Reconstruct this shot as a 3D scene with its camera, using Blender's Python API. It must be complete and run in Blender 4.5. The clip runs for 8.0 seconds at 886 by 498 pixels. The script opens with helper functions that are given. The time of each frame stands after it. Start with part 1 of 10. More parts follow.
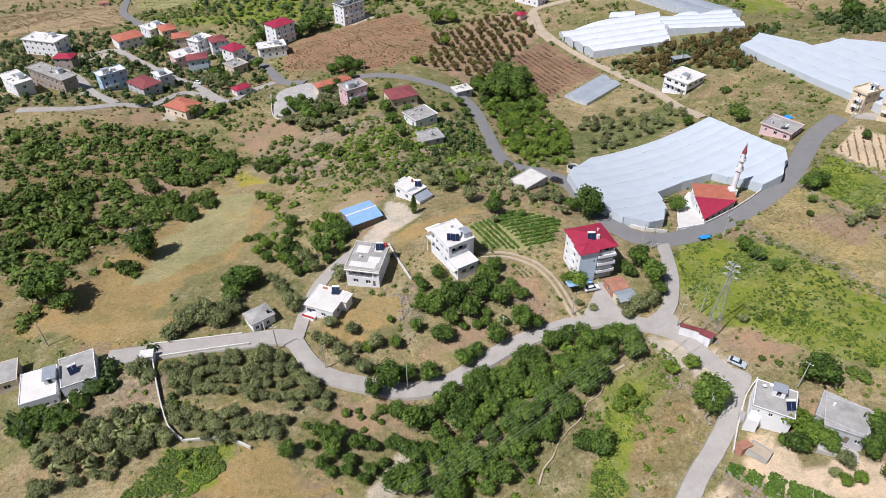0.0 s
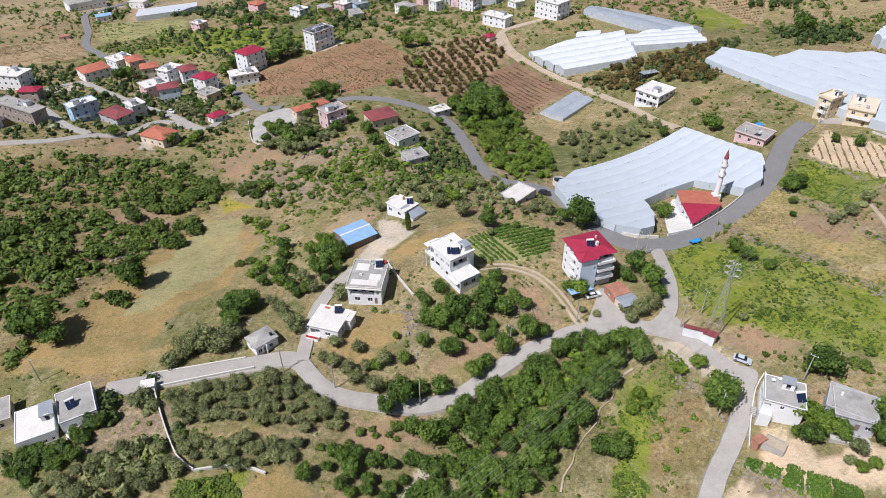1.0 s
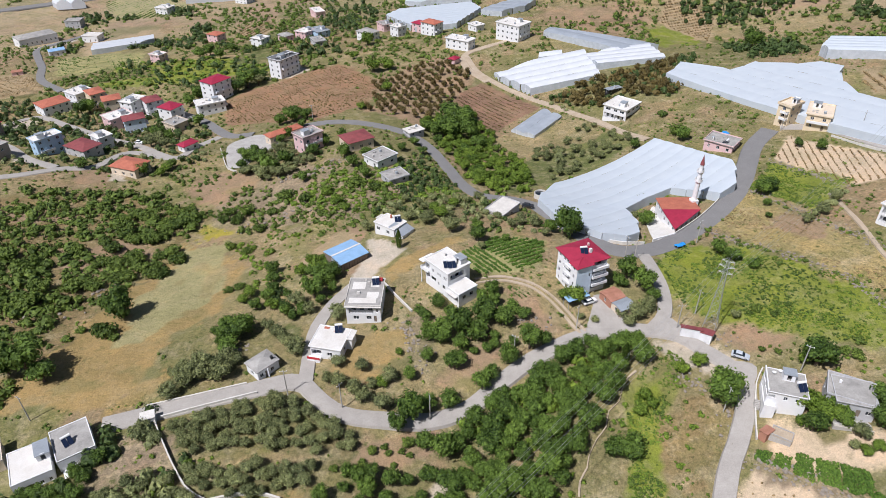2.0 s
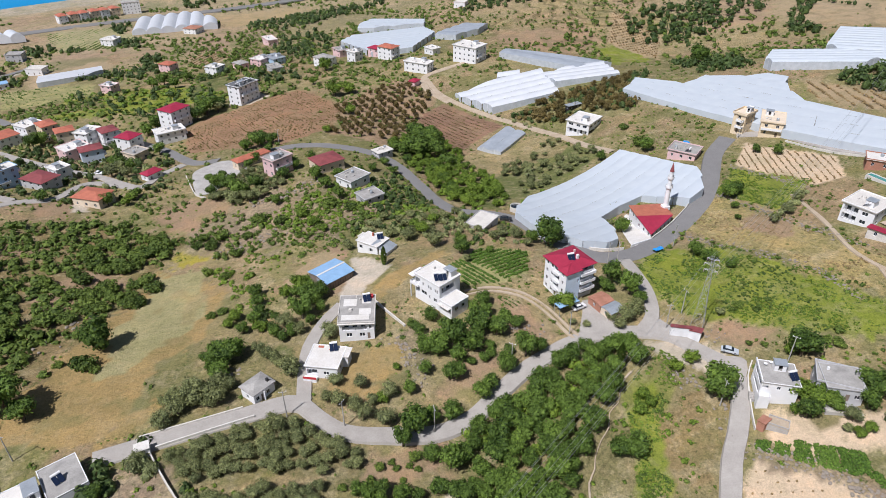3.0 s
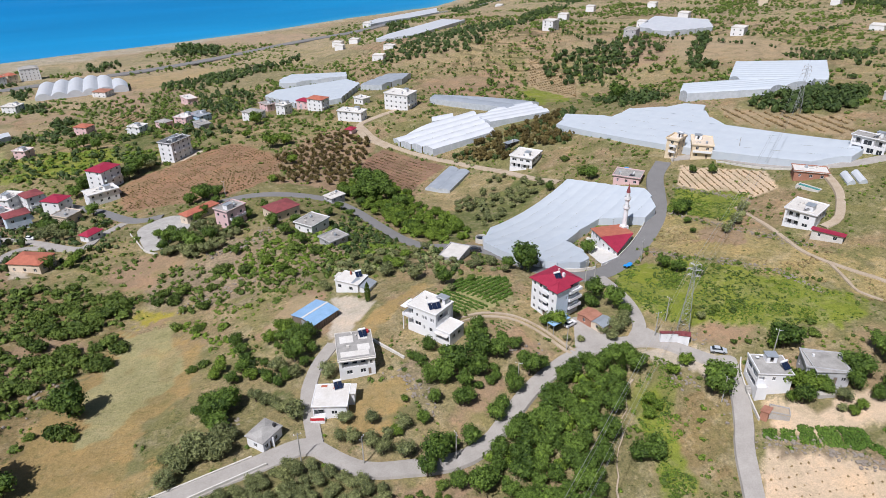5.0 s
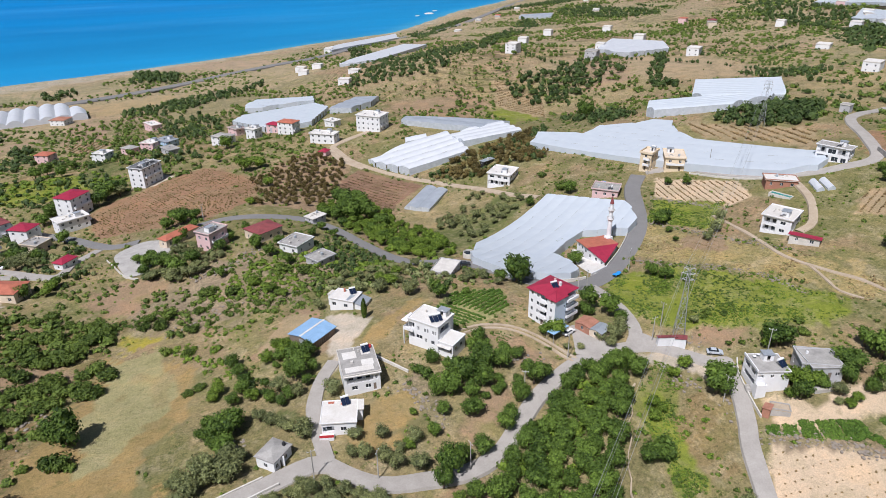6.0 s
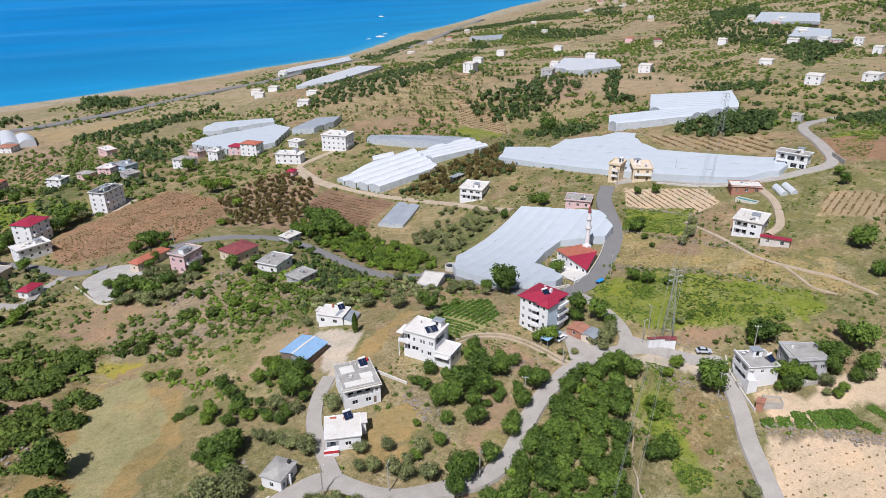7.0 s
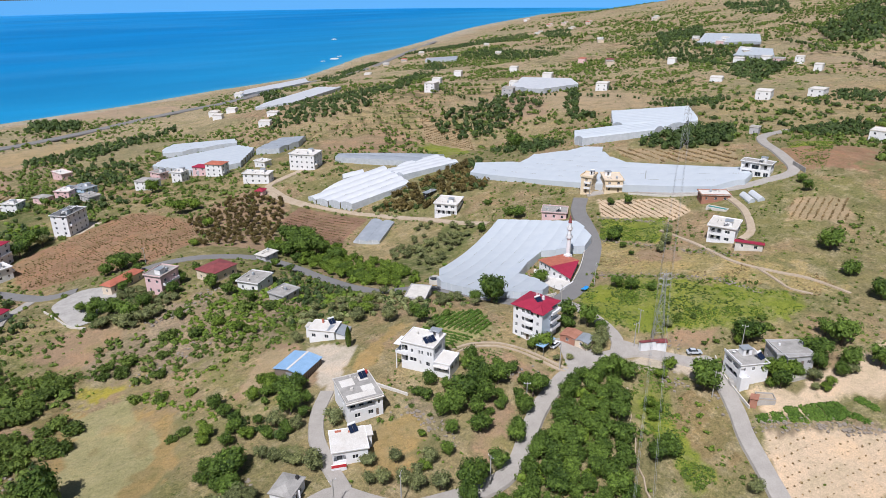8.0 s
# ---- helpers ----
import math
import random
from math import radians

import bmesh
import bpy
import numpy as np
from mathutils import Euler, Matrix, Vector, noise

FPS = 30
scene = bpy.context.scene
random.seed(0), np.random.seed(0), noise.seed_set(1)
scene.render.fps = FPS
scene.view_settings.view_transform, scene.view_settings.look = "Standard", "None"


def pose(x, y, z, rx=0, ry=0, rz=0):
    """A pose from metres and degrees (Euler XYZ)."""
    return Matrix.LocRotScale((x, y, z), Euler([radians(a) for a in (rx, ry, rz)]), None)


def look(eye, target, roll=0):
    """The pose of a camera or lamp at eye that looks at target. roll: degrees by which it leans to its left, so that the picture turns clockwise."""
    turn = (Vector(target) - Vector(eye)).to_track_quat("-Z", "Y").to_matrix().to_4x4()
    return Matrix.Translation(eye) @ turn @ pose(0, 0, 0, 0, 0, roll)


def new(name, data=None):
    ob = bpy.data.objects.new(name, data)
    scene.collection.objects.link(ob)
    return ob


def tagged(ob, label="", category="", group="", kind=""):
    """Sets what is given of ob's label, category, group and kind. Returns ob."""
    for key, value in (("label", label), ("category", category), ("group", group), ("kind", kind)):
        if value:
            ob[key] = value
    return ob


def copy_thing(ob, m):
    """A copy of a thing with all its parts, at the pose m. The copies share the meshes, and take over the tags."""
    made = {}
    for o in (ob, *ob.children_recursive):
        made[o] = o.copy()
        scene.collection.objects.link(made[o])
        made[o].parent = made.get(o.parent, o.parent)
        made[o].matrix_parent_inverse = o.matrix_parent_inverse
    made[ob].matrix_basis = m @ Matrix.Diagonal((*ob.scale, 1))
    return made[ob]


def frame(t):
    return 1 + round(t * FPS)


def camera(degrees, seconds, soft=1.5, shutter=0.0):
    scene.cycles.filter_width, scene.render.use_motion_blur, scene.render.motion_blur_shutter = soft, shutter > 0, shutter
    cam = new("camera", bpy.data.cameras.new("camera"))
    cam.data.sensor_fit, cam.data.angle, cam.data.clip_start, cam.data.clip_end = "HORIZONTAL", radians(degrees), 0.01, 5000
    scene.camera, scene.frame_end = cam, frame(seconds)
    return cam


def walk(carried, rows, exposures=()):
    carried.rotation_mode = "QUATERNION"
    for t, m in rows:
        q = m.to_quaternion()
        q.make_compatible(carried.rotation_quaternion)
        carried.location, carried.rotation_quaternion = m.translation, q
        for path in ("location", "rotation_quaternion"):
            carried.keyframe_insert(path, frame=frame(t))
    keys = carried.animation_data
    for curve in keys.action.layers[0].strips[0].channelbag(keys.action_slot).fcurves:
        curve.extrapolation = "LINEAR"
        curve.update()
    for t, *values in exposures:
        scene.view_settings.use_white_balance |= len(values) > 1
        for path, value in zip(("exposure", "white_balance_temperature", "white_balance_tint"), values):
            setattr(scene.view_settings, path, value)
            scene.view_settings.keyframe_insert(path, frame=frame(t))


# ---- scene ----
cam = camera(67.9, 8.0, soft=0.6)
PATH = [
(0, (1.055, -0.384, 124.106), (1.043, 1.167, 122.842), -0.6),
    (0.5, (-4.403, -1.214, 122.822), (-4.358, 0.36, 121.588), -0.6),
    (1, (-9.527, -1.919, 121.458), (-9.423, -0.324, 120.256), -0.6),
    (1.5, (-15.165, -2.52, 120.279), (-14.995, -0.907, 119.108), -0.5),
    (1.7, (-17.311, -2.798, 119.955), (-17.114, -1.179, 118.796), -0.6),
    (2.8, (-29.013, -3.097, 116.489), (-28.653, -1.456, 115.404), -0.5),
    (3, (-31.343, -3.152, 116.273), (-30.95, -1.511, 115.199), -0.5),
    (3.5, (-36.875, -2.788, 114.978), (-36.406, -1.145, 113.938), -0.6),
    (4, (-42.142, -2.198, 113.573), (-41.604, -0.556, 112.567), -0.7),
    (4.5, (-47.623, -1.496, 112.235), (-47.018, 0.145, 111.265), -0.7),
    (5.8, (-61.823, 1.981, 108.476), (-61.052, 3.601, 107.592), -0.6),
    (6, (-63.994, 2.429, 108.116), (-63.198, 4.044, 107.245), -0.6),
    (6.5, (-69.249, 4.229, 106.808), (-68.385, 5.824, 105.966), -0.6),
    (7, (-74.423, 6.249, 105.538), (-73.49, 7.82, 104.725), -0.6),
    (7.5, (-79.617, 8.553, 104.202), (-78.618, 10.098, 103.418), -0.5),
    (8, (-84.74, 11.058, 102.852), (-83.678, 12.575, 102.097), -0.4),
]
walk(cam, [(t, look(eye, target, roll)) for t, eye, target, roll in PATH], [(0.0, 0.13, 6230, 15), (1.5, 0.10, 6230, 15), (3.5, 0.03, 6230, 15), (8.0, 0.03, 6230, 15)])

# ---- daylight ----
SUN_ELEVATION, SUN_TURN = 56.0, 233.0
world = bpy.data.worlds.new("sky")
scene.world = world
world.use_nodes = True
wn = world.node_tree.nodes
sky = wn.new("ShaderNodeTexSky")
sky.sky_type, sky.sun_disc = "NISHITA", False
sky.sun_elevation, sky.sun_rotation = radians(SUN_ELEVATION), radians(SUN_TURN)
sky.air_density, sky.dust_density = 1.0, 1.2
world.node_tree.links.new(sky.outputs[0], wn["Background"].inputs[0])
wn["Background"].inputs[1].default_value = 0.05
sun_data = bpy.data.lights.new("sun", "SUN")
sun_data.energy, sun_data.angle, sun_data.color = 5.0, radians(0.53), (1.0, 0.985, 0.965)
sun = new("sun", sun_data)
sun.matrix_world = look((0, 0, 0), (0.45, 0.33, -0.83))
sun.location = (0, 0, 300)
scene.view_settings.exposure = 0.0

# ---- the lie of the land ----
SEA = -70.0
COAST = [(-2500, 400), (-700, 790), (-200, 955), (-61, 1014), (29, 1058), (125, 1090), (268, 1160), (455, 1229), (734, 1497), (939, 1624), (1805, 2240), (2600, 2833), (3349, 2900), (5200, 4000)]
NEAR_X, NEAR_Y, NEAR_S = np.arange(-180, 241, 60.0), np.arange(40, 401, 60.0), 52.0
FAR_X, FAR_Y, FAR_S = np.arange(-350, 871, 170.0), np.arange(330, 1011, 170.0), 150.0
NEAR_A = [-3.5, -12.2, 6.9, -15.1, 2.0, 2.1, -10.1, -0.1, 2.6, -0.4, 10.8, -7.5, -2.4, 4.9, 2.8, 5.0, 5.0, 5.1, -12.3, 17.2, 1.6, -5.0, 3.5, 9.5, 3.6, -2.5, -4.2, -0.4, -9.4, 11.0, -11.9, 8.4, 8.5, 0.8, 2.4, 8.5, -16.5, 3.5, -1.0, 5.0, -2.3, -7.1, -6.0, 3.8, -8.9, -0.3, 1.0, -1.5, -1.8, 2.4, 1.6, -0.1, 0.3, 3.4, -3.5, -10.3]
FAR_A = [0.6, 0.9, 2.8, 4, 9.6, 3.4, -0.3, -0, -1.6, -0, 3.1, -1.3, -0.3, 1.9, -0, -0.1, -0.8, -2.1, -5.2, 2.5, 7.6, 2.7, -0.3, -0.1, 1.6, 2.7, -2.4, 1, 4.5, 1.2, -0.1, -0, 1.1, 2.5, 0.8, 0.5, 1.1, 0.3, 0, -0]


def inland(x, y):
    """Metres inland from the coast, negative out at sea."""
    best, sign = np.full(x.shape, 1e12), np.ones(x.shape)
    for (ax, ay), (bx, by) in zip(COAST, COAST[1:]):
        dx, dy = bx - ax, by - ay
        s = np.clip(((x - ax) * dx + (y - ay) * dy) / (dx * dx + dy * dy), 0, 1)
        ex, ey = x - ax - s * dx, y - ay - s * dy
        d = ex * ex + ey * ey
        nearer = d < best
        sign = np.where(nearer, np.where(dx * ey - dy * ex < 0, 1.0, -1.0), sign)
        best = np.where(nearer, d, best)
    return sign * np.sqrt(best)


def land(x, y):
    """Height of the ground over arrays of places."""
    x, y = np.asarray(x, float), np.asarray(y, float)
    x, y = np.broadcast_arrays(x, y)
    d = inland(x, y)
    z = SEA + np.where(d > 0, 0.075 * d + 1.5 * (1 - np.exp(-np.maximum(d, 0) / 15)), 0.06 * d)
    for cx, cy, s, a in ((1500, 500, 420, 55), (2300, 1300, 500, 70), (900, 250, 260, 25), (255, 590, 75, 14), (72, 186, 20, -4.0)):
        z = z + a * np.exp(-((x - cx) ** 2 + (y - cy) ** 2) / (2 * s * s))
    for gx, gy, s, amps in ((NEAR_X, NEAR_Y, NEAR_S, NEAR_A), (FAR_X, FAR_Y, FAR_S, FAR_A)):
        wx = [np.exp(-((x - a) ** 2) / (2 * s * s)) for a in gx]
        wy = [np.exp(-((y - b) ** 2) / (2 * s * s)) for b in gy]
        for j in range(len(gy)):
            row = sum(amps[j * len(gx) + i] * wx[i] for i in range(len(gx)))
            z = z + row * wy[j]
    return z


def gz(x, y):
    return float(land(np.array([x]), np.array([y]))[0])


# ---- materials ----
def nodes_of(name):
    m = bpy.data.materials.new(name)
    m.use_nodes = True
    t = m.node_tree
    return m, t.nodes, t.links, t.nodes["Principled BSDF"]


def ramp(nodes, links, source, stops):
    r = nodes.new("ShaderNodeValToRGB")
    els = r.color_ramp.elements
    while len(els) < len(stops):
        els.new(0.5)
    for e, (p, c) in zip(els, stops):
        e.position, e.color = p, (*c, 1) if len(c) == 3 else c
    links.new(source, r.inputs[0])
    return r.outputs[0]


def noise_out(nodes, links, scale, detail=4.0, vector=None, rough=0.55):
    n = nodes.new("ShaderNodeTexNoise")
    n.inputs["Scale"].default_value, n.inputs["Detail"].default_value = scale, detail
    n.inputs["Roughness"].default_value = rough
    if vector is not None:
        links.new(vector, n.inputs["Vector"])
    return n.outputs["Fac"]


def mixed(nodes, links, mode, fac, a, b):
    n = nodes.new("ShaderNodeMix")
    n.data_type, n.blend_type = "RGBA", mode
    if isinstance(fac, float):
        n.inputs[0].default_value = fac
    else:
        links.new(fac, n.inputs[0])
    for k, v in ((6, a), (7, b)):
        if isinstance(v, tuple):
            n.inputs[k].default_value = (*v, 1)
        else:
            links.new(v, n.inputs[k])
    return n.outputs[2]


def place_of(nodes):
    return nodes.new("ShaderNodeNewGeometry").outputs["Position"]


def bumped(nodes, links, bsdf, source, strength, distance):
    b = nodes.new("ShaderNodeBump")
    b.inputs["Strength"].default_value, b.inputs["Distance"].default_value = strength, distance
    links.new(source, b.inputs["Height"])
    links.new(b.outputs[0], bsdf.inputs["Normal"])


def surface(name, colour, rough=0.8, metal=0.0, grain=0.25, stain=0.25, scale=0.35, bump=0.05, spec=0.3, other=None):
    """Plain stuff with grain and stains: colour varies towards other (or darker) at two scales."""
    m, n, l, b = nodes_of(name)
    pos = place_of(n)
    other = other or tuple(c * 0.62 for c in colour)
    big = ramp(n, l, noise_out(n, l, scale, 5, pos, 0.65), [(0.35, (0, 0, 0)), (0.72, (1, 1, 1))])
    fine = noise_out(n, l, scale * 14, 3, pos)
    f = n.new("ShaderNodeMath")
    f.operation = "MULTIPLY"
    l.new(big, f.inputs[0])
    f.inputs[1].default_value = stain * 2
    c = mixed(n, l, "MIX", f.outputs[0], colour, other)
    g = ramp(n, l, fine, [(0.2, (1 - grain,) * 3), (0.8, (1 + grain * 0.4,) * 3)])
    l.new(mixed(n, l, "MULTIPLY", 1.0, c, g), b.inputs["Base Color"])
    b.inputs["Roughness"].default_value, b.inputs["Metallic"].default_value = rough, metal
    b.inputs["Specular IOR Level"].default_value = spec
    if bump:
        bumped(n, l, b, fine, 0.5, bump)
    return m


def leafy(name, dark, light, sheen=0.25):
    """Leaves: tone by tree, by clump and by place, with some light let through."""
    m, n, l, b = nodes_of(name)
    geo = n.new("ShaderNodeNewGeometry")
    info = n.new("ShaderNodeObjectInfo")
    add = n.new("ShaderNodeMath")
    add.operation = "MULTIPLY_ADD"
    l.new(geo.outputs["Random Per Island"], add.inputs[0])
    add.inputs[1].default_value = 0.6
    sub = n.new("ShaderNodeMath")
    sub.operation = "MULTIPLY"
    l.new(info.outputs["Random"], sub.inputs[0])
    sub.inputs[1].default_value = 0.4
    l.new(sub.outputs[0], add.inputs[2])
    c = ramp(n, l, add.outputs[0], [(0.0, dark), (1.0, light)])
    patch = ramp(n, l, noise_out(n, l, 0.12, 3, geo.outputs["Position"]), [(0.3, (0.8, 0.82, 0.78)), (0.7, (1.15, 1.1, 1.0))])
    c = mixed(n, l, "MULTIPLY", 1.0, c, patch)
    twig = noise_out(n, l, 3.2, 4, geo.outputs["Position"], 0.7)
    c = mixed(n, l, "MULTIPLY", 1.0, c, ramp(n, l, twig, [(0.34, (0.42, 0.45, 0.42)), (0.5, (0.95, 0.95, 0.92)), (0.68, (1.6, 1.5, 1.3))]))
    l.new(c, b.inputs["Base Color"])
    bumped(n, l, b, twig, 0.8, 0.25)
    b.inputs["Roughness"].default_value = 0.55
    b.inputs["Specular IOR Level"].default_value = sheen
    tr = n.new("ShaderNodeBsdfTranslucent")
    l.new(c, tr.inputs["Color"])
    mix = n.new("ShaderNodeMixShader")
    mix.inputs[0].default_value = 0.15
    l.new(b.outputs[0], mix.inputs[1])
    l.new(tr.outputs[0], mix.inputs[2])
    l.new(mix.outputs[0], n["Material Output"].inputs[0])
    return m


def math_node(n, l, kind, a, b):
    m = n.new("ShaderNodeMath")
    m.operation = kind
    if kind == "MULTIPLY_ADD":
        m.inputs[2].default_value = 0.6
    for k, v in enumerate((a, b)):
        if isinstance(v, float):
            m.inputs[k].default_value = v
        else:
            l.new(v, m.inputs[k])
    return m.outputs[0]


def ground_material():
    """Soil and grass: the land cover laid on the sheet, broken up by tufts, stones and bare earth."""
    m, n, l, b = nodes_of("ground_cover")
    pos = place_of(n)
    cover = n.new("ShaderNodeAttribute")
    cover.attribute_name = "cover"
    tufts = noise_out(n, l, 0.9, 6, pos, 0.7)
    patch = noise_out(n, l, 0.085, 6, pos, 0.68)
    fine = noise_out(n, l, 4.5, 3, pos, 0.6)
    middle = noise_out(n, l, 2.1, 5, pos, 0.75)
    weeds = ramp(n, l, noise_out(n, l, 0.42, 7, pos, 0.78), [(0.55, (0, 0, 0)), (0.63, (1, 1, 1))])
    grow = n.new("ShaderNodeMath")
    grow.operation = "MULTIPLY"
    l.new(weeds, grow.inputs[0])
    l.new(cover.outputs["Alpha"], grow.inputs[1])
    c = mixed(n, l, "MIX", grow.outputs[0], cover.outputs["Color"], (0.085, 0.105, 0.032))
    sward = ramp(n, l, noise_out(n, l, 0.055, 7, pos, 0.72), [(0.46, (0, 0, 0)), (0.6, (1, 1, 1))])
    sward = math_node(n, l, "MULTIPLY", math_node(n, l, "MULTIPLY", sward, cover.outputs["Alpha"]), 0.4)
    c = mixed(n, l, "MIX", sward, c, (0.20, 0.195, 0.078))
    straw = ramp(n, l, noise_out(n, l, 0.16, 6, pos, 0.75), [(0.5, (0, 0, 0)), (0.64, (1, 1, 1))])
    straw = math_node(n, l, "MULTIPLY", math_node(n, l, "MULTIPLY", straw, cover.outputs["Alpha"]), 0.5)
    c = mixed(n, l, "MIX", straw, c, (0.42, 0.35, 0.235))
    uneven = math_node(n, l, "MAXIMUM", cover.outputs["Alpha"], 0.35)
    c = mixed(n, l, "MULTIPLY", uneven, c, ramp(n, l, tufts, [(0.25, (0.52, 0.55, 0.52)), (0.5, (0.98, 0.98, 0.96)), (0.75, (1.38, 1.32, 1.24))]))
    c = mixed(n, l, "MULTIPLY", uneven, c, ramp(n, l, middle, [(0.3, (0.6, 0.62, 0.58)), (0.5, (1, 1, 1)), (0.7, (1.35, 1.3, 1.25))]))
    c = mixed(n, l, "MULTIPLY", 1.0, c, ramp(n, l, patch, [(0.3, (0.78, 0.82, 0.76)), (0.5, (1, 1, 1)), (0.72, (1.22, 1.13, 1.04))]))
    c = mixed(n, l, "MULTIPLY", 0.6, c, ramp(n, l, fine, [(0.3, (0.6, 0.62, 0.6)), (0.7, (1.25, 1.22, 1.18))]))
    # old terraces follow the height lines of the far slopes
    axes = n.new("ShaderNodeSeparateXYZ")
    l.new(pos, axes.inputs[0])
    wob = noise_out(n, l, 0.018, 3, pos, 0.5)
    step = math_node(n, l, "ADD", math_node(n, l, "MULTIPLY", axes.outputs[2], 0.42), math_node(n, l, "MULTIPLY", wob, 5.0))
    saw = math_node(n, l, "FRACT", step, 0.0)
    gone = n.new("ShaderNodeVectorMath")
    gone.operation = "DISTANCE"
    l.new(pos, gone.inputs[0])
    gone.inputs[1].default_value = (60, 150, -40)
    away = math_node(n, l, "MULTIPLY", ramp(n, l, math_node(n, l, "DIVIDE", gone.outputs["Value"], 1000.0), [(0.27, (0, 0, 0)), (0.36, (1, 1, 1))]), ramp(n, l, noise_out(n, l, 0.008, 3, pos, 0.5), [(0.42, (0, 0, 0)), (0.55, (1, 1, 1))]))
    away = math_node(n, l, "MULTIPLY", away, ramp(n, l, math_node(n, l, "MULTIPLY_ADD", axes.outputs[2], 0.01), [(0.18, (0, 0, 0)), (0.34, (1, 1, 1))]))
    c = mixed(n, l, "MULTIPLY", away, c, ramp(n, l, saw, [(0.0, (0.62, 0.64, 0.60)), (0.2, (0.66, 0.66, 0.6)), (0.32, (1.12, 1.08, 1.04)), (1.0, (0.98, 0.97, 0.95))]))
    l.new(c, b.inputs["Base Color"])
    b.inputs["Roughness"].default_value, b.inputs["Specular IOR Level"].default_value = 0.95, 0.1
    bumped(n, l, b, tufts, 0.7, 0.5)
    return m


def sea_material():
    m, n, l, b = nodes_of("sea_water")
    pos = place_of(n)
    mp = n.new("ShaderNodeMapping")
    mp.inputs["Scale"].default_value = (1.0, 4.5, 1.0)
    mp.inputs["Rotation"].default_value = (0, 0, radians(-12))
    l.new(pos, mp.inputs[0])
    streak = noise_out(n, l, 0.0011, 5, mp.outputs[0], 0.6)
    off = n.new("ShaderNodeAttribute")
    off.attribute_name = "offshore"
    # shallow to deep tones; the paling far out is haze put into the colour
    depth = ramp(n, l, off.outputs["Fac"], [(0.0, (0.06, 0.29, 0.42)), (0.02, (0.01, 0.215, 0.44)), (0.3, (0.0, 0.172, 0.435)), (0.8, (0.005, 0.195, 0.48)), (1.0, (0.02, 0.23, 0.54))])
    c = mixed(n, l, "MULTIPLY", 1.0, depth, ramp(n, l, streak, [(0.35, (0.86, 0.88, 0.9)), (0.65, (1.15, 1.12, 1.1))]))
    calm = ramp(n, l, noise_out(n, l, 0.0006, 6, mp.outputs[0], 0.7), [(0.5, (0, 0, 0)), (0.66, (1, 1, 1))])
    c = mixed(n, l, "MIX", math_node(n, l, "MULTIPLY", calm, 0.35), c, (0.06, 0.30, 0.58))
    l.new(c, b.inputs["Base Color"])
    b.inputs["Roughness"].default_value, b.inputs["Specular IOR Level"].default_value = 0.5, 0.06
    wave = noise_out(n, l, 0.16, 5, mp.outputs[0])
    bumped(n, l, b, wave, 0.35, 0.6)
    return m


def film_material(name, colour, other):
    """Greenhouse film: milky, slightly glossy, with bands of dust and stretch marks."""
    m, n, l, b = nodes_of(name)
    pos = place_of(n)
    dust = noise_out(n, l, 0.22, 5, pos, 0.6)
    c = ramp(n, l, dust, [(0.3, other), (0.7, colour)])
    l.new(c, b.inputs["Base Color"])
    b.inputs["Roughness"].default_value, b.inputs["Specular IOR Level"].default_value = 0.4, 0.35
    tr = n.new("ShaderNodeBsdfTranslucent")
    l.new(c, tr.inputs["Color"])
    mix = n.new("ShaderNodeMixShader")
    mix.inputs[0].default_value = 0.25
    l.new(b.outputs[0], mix.inputs[1])
    l.new(tr.outputs[0], mix.inputs[2])
    l.new(mix.outputs[0], n["Material Output"].inputs[0])
    bumped(n, l, b, noise_out(n, l, 1.3, 3, pos), 0.2, 0.08)
    return m


def tile_material(name, colour, other, rough=0.7):
    """Roof sheets and tiles: courses as fine ribs along the object, weathered."""
    m, n, l, b = nodes_of(name)
    pos = place_of(n)
    w = noise_out(n, l, 0.5, 5, pos, 0.65)
    fine = noise_out(n, l, 6.0, 2, pos)
    c = ramp(n, l, w, [(0.32, other), (0.66, colour)])
    c = mixed(n, l, "MULTIPLY", 1.0, c, ramp(n, l, fine, [(0.2, (0.8,) * 3), (0.8, (1.12,) * 3)]))
    l.new(c, b.inputs["Base Color"])
    b.inputs["Roughness"].default_value = rough
    b.inputs["Specular IOR Level"].default_value = 0.3
    bumped(n, l, b, fine, 0.5, 0.04)
    return m


M_GROUND, M_SEA = ground_material(), sea_material()
M_ROAD = surface("weathered_asphalt", (0.40, 0.372, 0.338), 0.9, grain=0.18, stain=0.35, scale=0.25, other=(0.29, 0.268, 0.24))
M_ROAD_DARK = surface("asphalt", (0.215, 0.21, 0.205), 0.88, grain=0.18, stain=0.25, scale=0.2, other=(0.16, 0.155, 0.15))
M_DIRT = surface("trodden_earth", (0.47, 0.385, 0.29), 0.95, grain=0.25, stain=0.4, scale=0.3, other=(0.36, 0.28, 0.19))
M_CONCRETE = surface("concrete", (0.46, 0.44, 0.41), 0.85, stain=0.4, other=(0.3, 0.285, 0.265))
M_PALE = surface("pale_concrete", (0.66, 0.63, 0.58), 0.85, stain=0.35, other=(0.48, 0.45, 0.41))
M_ROOFGREY = surface("grey_roof_slab", (0.40, 0.385, 0.36), 0.9, stain=0.5, other=(0.25, 0.24, 0.225))
M_DARKROOF = surface("dark_roof_felt", (0.16, 0.165, 0.17), 0.85, stain=0.4)
M_ROOFWHITE = surface("whitewashed_roof", (0.70, 0.68, 0.645), 0.85, stain=0.35, other=(0.56, 0.52, 0.46))
